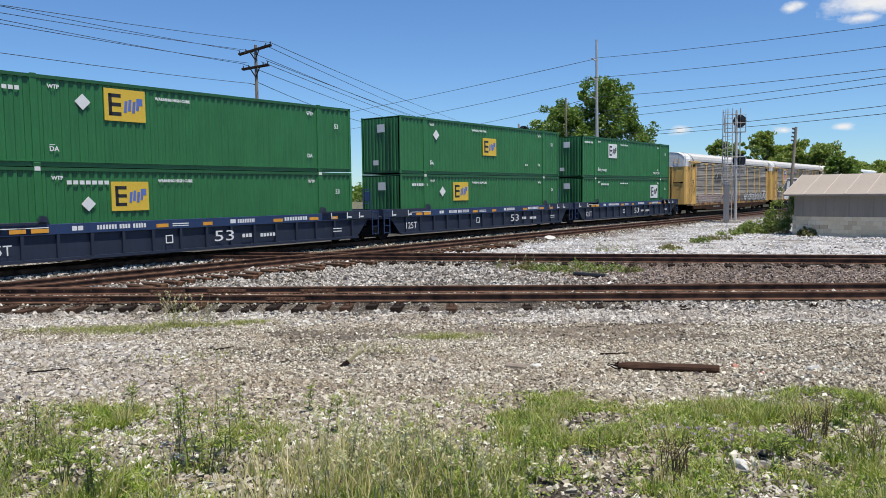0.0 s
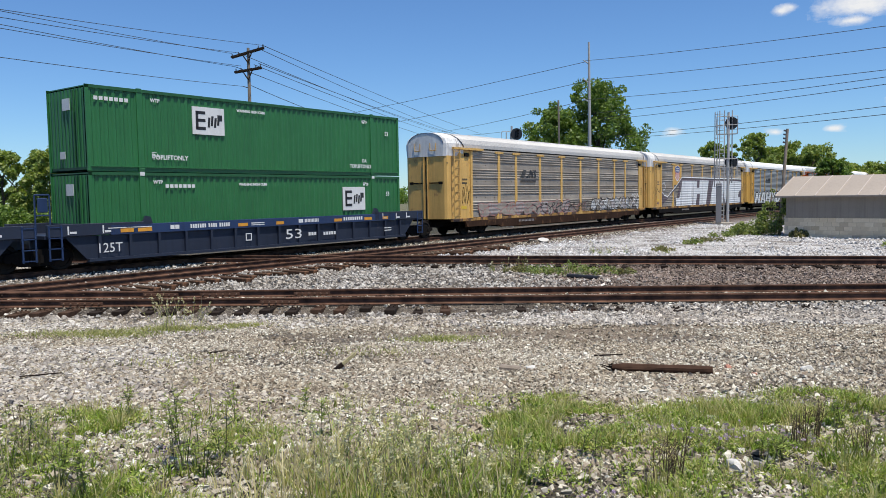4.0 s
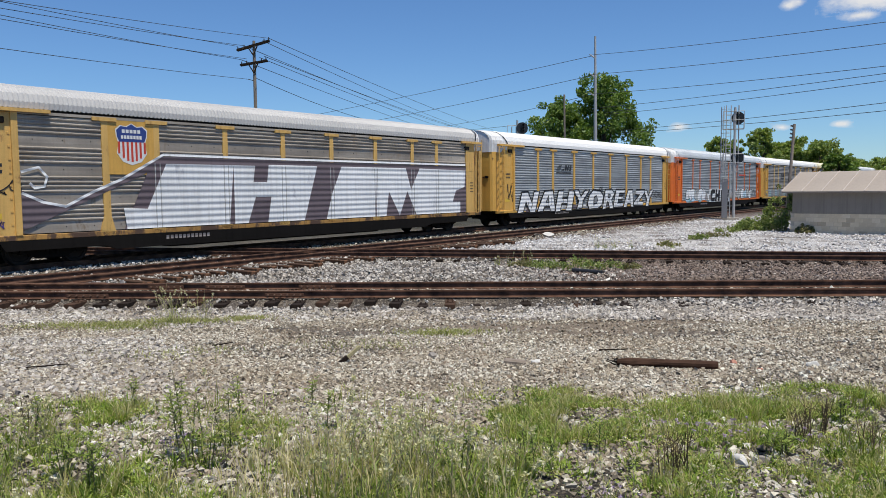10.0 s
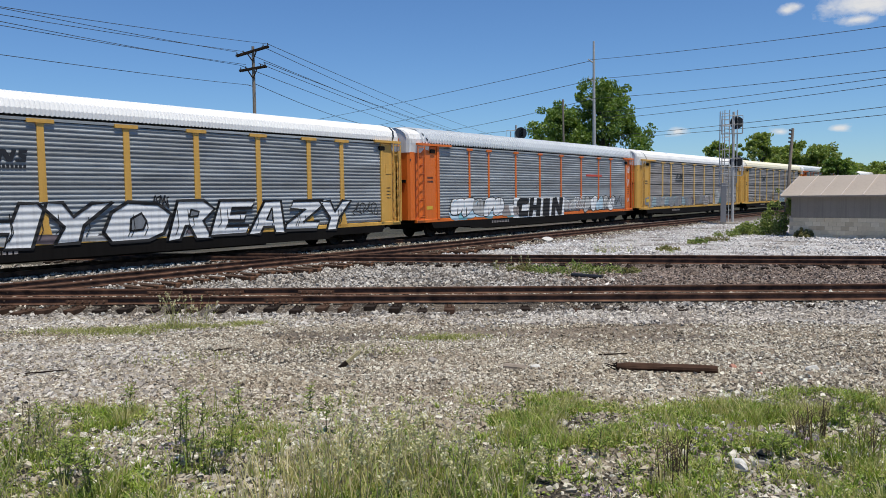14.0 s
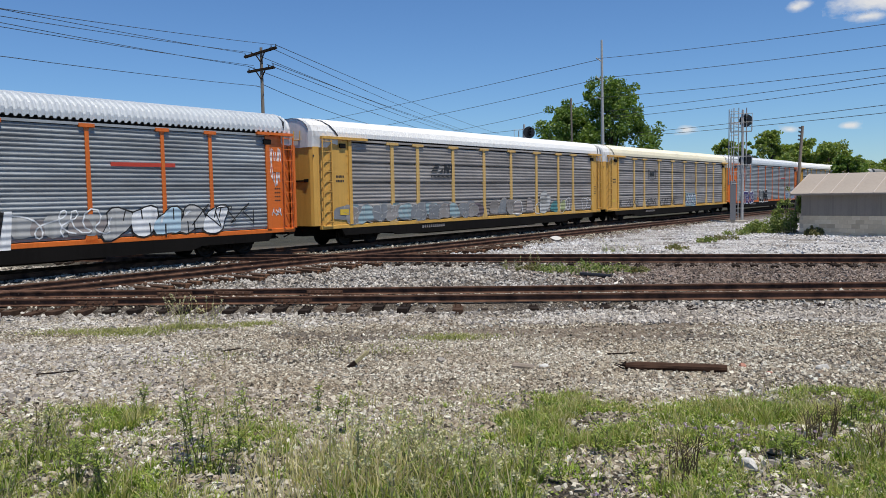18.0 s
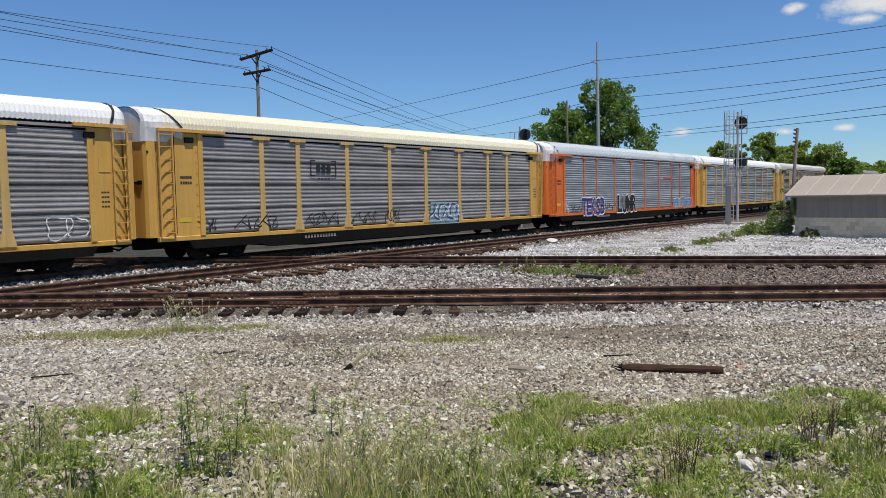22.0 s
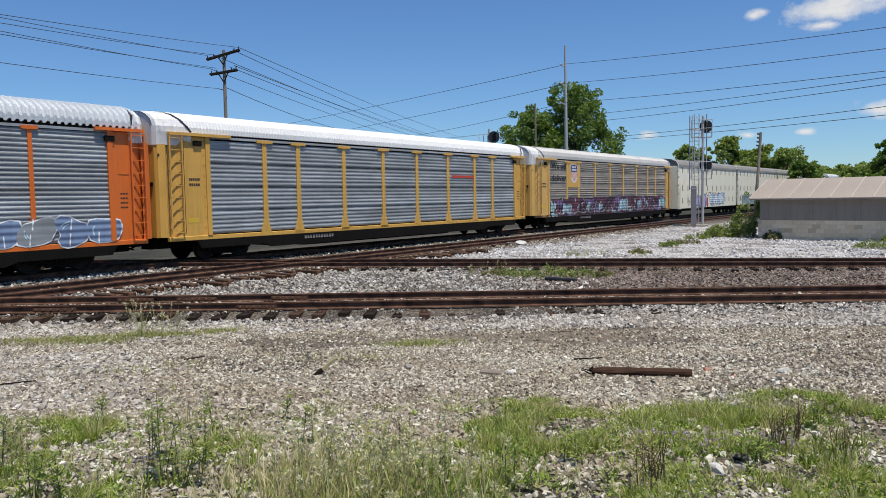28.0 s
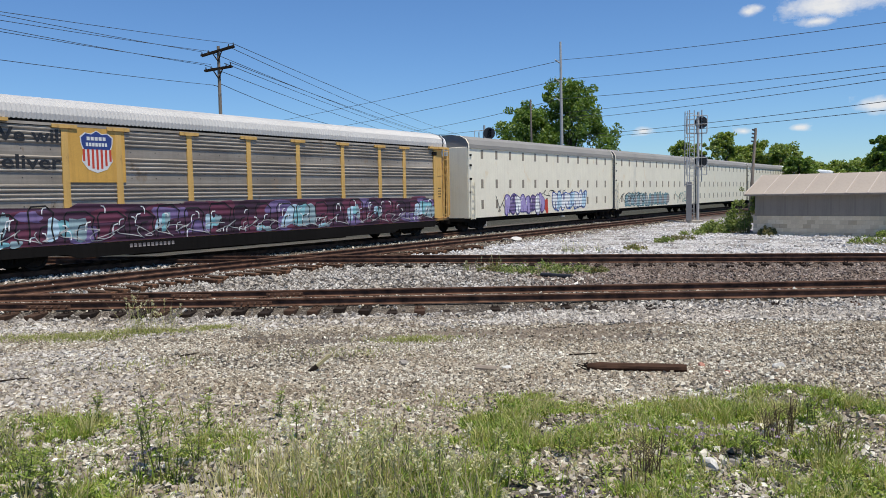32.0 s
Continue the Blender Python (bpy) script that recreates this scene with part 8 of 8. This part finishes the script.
M["stalk"] = paint("green_brown_stalk", (0.12, 0.13, 0.05), 0.8, wear=0.3)
M["dead_stalk"] = paint("dead_brown_stalk", (0.12, 0.085, 0.05), 0.9, wear=0.3)
for x, y, h, n, k in ((-0.75, 4.5, 0.5, 36, 8), (-0.45, 4.2, 0.46, 36, 8), (-0.2, 4.0, 0.42, 36, 5), (-1.75, 5.2, 0.3, 30, 2), (-2.1, 4.6, 0.34, 40, 3),
                     (-2.6, 4.3, 0.36, 40, 4), (-2.3, 4.0, 0.36, 44, 3), (0.25, 4.1, 0.42, 44, 6), (0.35, 4.6, 0.36, 40, 5), (0.65, 5.6, 0.26, 50, 2),
                     (0.95, 4.2, 0.28, 40, 2), (1.5, 4.1, 0.28, 36, 3), (2.2, 4.3, 0.28, 40, 3), (2.9, 5.2, 0.3, 44, 3), (3.2, 5.6, 0.32, 50, 3), (2.6, 6.3, 0.22, 44, 1), (3.7, 6.7, 0.26, 50, 1),
                     (-3.3, 6.2, 0.26, 44, 2), (-3.0, 5.3, 0.32, 40, 3), (-2.1, 6.9, 0.4, 10, 2), (-0.9, 7.2, 0.3, 14, 2), (-5.1, 14.3, 0.5, 18, 3), (-2.9, 4.8, 0.36, 36, 4), (0.0, 5.1, 0.26, 36, 2), (1.9, 6.6, 0.2, 44, 1)):
    tuft(x, y, h, n, k, int(x * 100 + y * 1000) % 9973, "tall wild grass with pale seed heads in the gravel" if k > 4 else "tuft of green wild grass in the gravel", 0.09 if n > 15 else 0.05)
for x, y, h in ((6.6, 32.4, 0.55), (7.3, 32.2, 0.45), (6.9, 32.3, 0.4), (2.9, 25.4, 0.6), (2.3, 25.2, 0.5), (7.9, 32.0, 0.35), (9.5, 31.5, 0.25), (1.9, 25.6, 0.4)):
    tuft(x, y, h, 30, 6, int(x * 91 + y * 77), "thin dark weed stalks between the tracks", 0.07)
for x, y, h in ((-0.62, 4.75, 0.55), (-0.3, 4.55, 0.5), (0.05, 4.4, 0.46), (-2.85, 4.4, 0.44), (-3.1, 5.8, 0.36), (-5.05, 14.3, 0.75), (-4.7, 14.6, 0.6), (-0.35, 4.15, 0.55), (0.3, 3.95, 0.46), (-0.45, 4.95, 0.5), (-0.2, 4.8, 0.48), (-0.1, 5.2, 0.36), (0.2, 4.6, 0.44)):
    tuft(x, y, h, 18, 13, int(x * 53 + y * 811) + 900, "pale ripe wild grass with drooping seed heads", 0.12, "grass_dry")
for x, y, h, k in ((-1.85, 5.35, 0.62, 4), (-1.65, 5.6, 0.5, 3), (-2.05, 5.8, 0.5, 3), (-1.55, 5.1, 0.42, 3), (-2.2, 4.7, 0.4, 4), (-3.05, 5.5, 0.5, 2), (-2.5, 5.0, 0.34, 4), (-0.9, 6.1, 0.36, 2), (-0.35, 5.3, 0.4, 3), (0.1, 4.7, 0.42, 3),
                   (0.6, 4.9, 0.3, 4), (-1.75, 6.6, 0.42, 2), (-1.2, 6.9, 0.34, 2), (-2.9, 6.9, 0.34, 2), (1.15, 5.4, 0.22, 4), (2.35, 5.35, 0.2, 6), (3.3, 6.2, 0.26, 4)):
    leafy_weed(x, y, h, k, int(abs(x) * 977 + y * 331) % 9973, "tall leafy green weed growing in the gravel")
for x, y, h, k in ((1.55, 5.0, 0.32, 12), (1.45, 4.85, 0.28, 9), (2.75, 5.7, 0.34, 12), (2.95, 5.9, 0.32, 10), (3.1, 5.4, 0.26, 8), (-0.15, 5.9, 0.3, 4), (-3.25, 5.9, 0.4, 3)):
    leafy_weed(x, y, h, k, int(abs(x) * 613 + y * 257) % 9973, "brown dry weed stalks standing in the gravel", 0.02, "grass_dry", "dead_stalk")
for x, y in ((2.0, 5.85), (2.2, 5.6), (2.45, 5.65), (0.95, 4.3), (0.75, 4.2), (-2.05, 5.5), (2.3, 5.95), (2.65, 5.55), (1.75, 5.8), (1.05, 4.25)):
    tuft(x, y, 0.13, 16, 7, int(x * 100 + y * 1000) % 9973 + 5, "small mauve wildflowers among the grass", 0.08, "grass", "petal")


# ---- clouds ----
def cloud_material():
    m, t, p = nodes_of("thin_white_cloud")
    co = coords(t, "Generated")
    mp = t.nodes.new("ShaderNodeMapping")
    mp.inputs["Location"].default_value, mp.inputs["Scale"].default_value = (-0.5, -0.5, 0), (1, 1, 0)
    t.links.new(co, mp.inputs["Vector"])
    ln = t.nodes.new("ShaderNodeVectorMath")
    ln.operation = "LENGTH"
    t.links.new(mp.outputs[0], ln.inputs[0])
    edge = ramp(t, ln.outputs["Value"], [(0.0, (1, 1, 1)), (0.5, (0, 0, 0))])
    oi = t.nodes.new("ShaderNodeObjectInfo")
    add = t.nodes.new("ShaderNodeVectorMath")
    add.operation = "ADD"
    t.links.new(coords(t), add.inputs[0])
    t.links.new(oi.outputs["Location"], add.inputs[1])
    n = noise_node(t, add.outputs[0], 0.016, 7, (1, 1.5, 1), 0.6)
    mul = t.nodes.new("ShaderNodeMath")
    mul.operation, mul.inputs[1].default_value = "MULTIPLY", 1.5
    t.links.new(n, mul.inputs[0])
    tot = t.nodes.new("ShaderNodeMath")
    tot.operation = "ADD"
    t.links.new(edge, tot.inputs[0])
    t.links.new(mul.outputs[0], tot.inputs[1])
    fac = ramp(t, tot.outputs[0], [(0.0, (0, 0, 0)), (0.5, (0, 0, 0)), (0.74, (0.4, 0.4, 0.4)), (1.0, (0.92, 0.92, 0.92))])
    half = t.nodes.new("ShaderNodeMath")
    half.operation, half.inputs[1].default_value = "MULTIPLY", 0.62
    t.links.new(tot.outputs[0], half.inputs[0])
    t.links.new(half.outputs[0], fac.node.inputs[0])
    em = t.nodes.new("ShaderNodeEmission")
    em.inputs[0].default_value, em.inputs[1].default_value = (1.0, 1.0, 1.0, 1), 0.8
    tr = t.nodes.new("ShaderNodeBsdfTransparent")
    mx = t.nodes.new("ShaderNodeMixShader")
    t.links.new(fac, mx.inputs[0])
    t.links.new(tr.outputs[0], mx.inputs[1])
    t.links.new(em.outputs[0], mx.inputs[2])
    t.links.new(mx.outputs[0], t.nodes["Material Output"].inputs[0])
    return m


M["cloud"] = cloud_material()
for x, z, w, h in ((1430, 618, 420, 110), (1370, 592, 300, 80), (1350, 546, 150, 40), (1120, 580, 90, 44), (1150, 590, 60, 36), (774, 198, 80, 34), (1107, 192, 70, 28), (1295, 202, 80, 28), (1560, 270, 170, 70)):
    me = mesh_from("cloud", [(-w / 2, -h / 2, 0), (w / 2, -h / 2, 0), (w / 2, h / 2, 0), (-w / 2, h / 2, 0)], [(0, 1, 2, 3)], M["cloud"])
    c = thing("cloud", "small white fair-weather cloud in blue sky", "cloud", kind="structure", data=me)
    c.matrix_world = look((x, 2500, z), (0, 0, 2))
    c.visible_shadow = False


# ---- how the train moves ----
def motions():
    times = [0.5 * i for i in range(65)]
    for row in MOVING:
        ob, u = row[0], row[1]
        z = row[2] if len(row) > 2 else 0.0
        walk(ob, [(t, Matrix.Translation((0, 0, z)) @ on_track(u - travel(t))) for t in times])
    steps = [i / 15 for i in range(481)]
    for ob, seed in SWAYING:
        r = random.Random(seed)
        a, b, ph, x, y, z = r.uniform(1.2, 2.6), r.uniform(1.7, 3.1), r.uniform(0, 6), *ob.location
        walk(ob, [(t, pose(x, y, z, 2.5 * math.sin(a * t + ph), 4.0 * math.sin(b * t + ph * 2) + 2.0 * math.sin(0.7 * t + ph), 0)) for t in times])
    for w, q in WHEELS:
        walk(w, [(t, pose(q, 0, 0.46, 0, -math.degrees(travel(t) / 0.46) % 360, 0)) for t in steps])


motions()
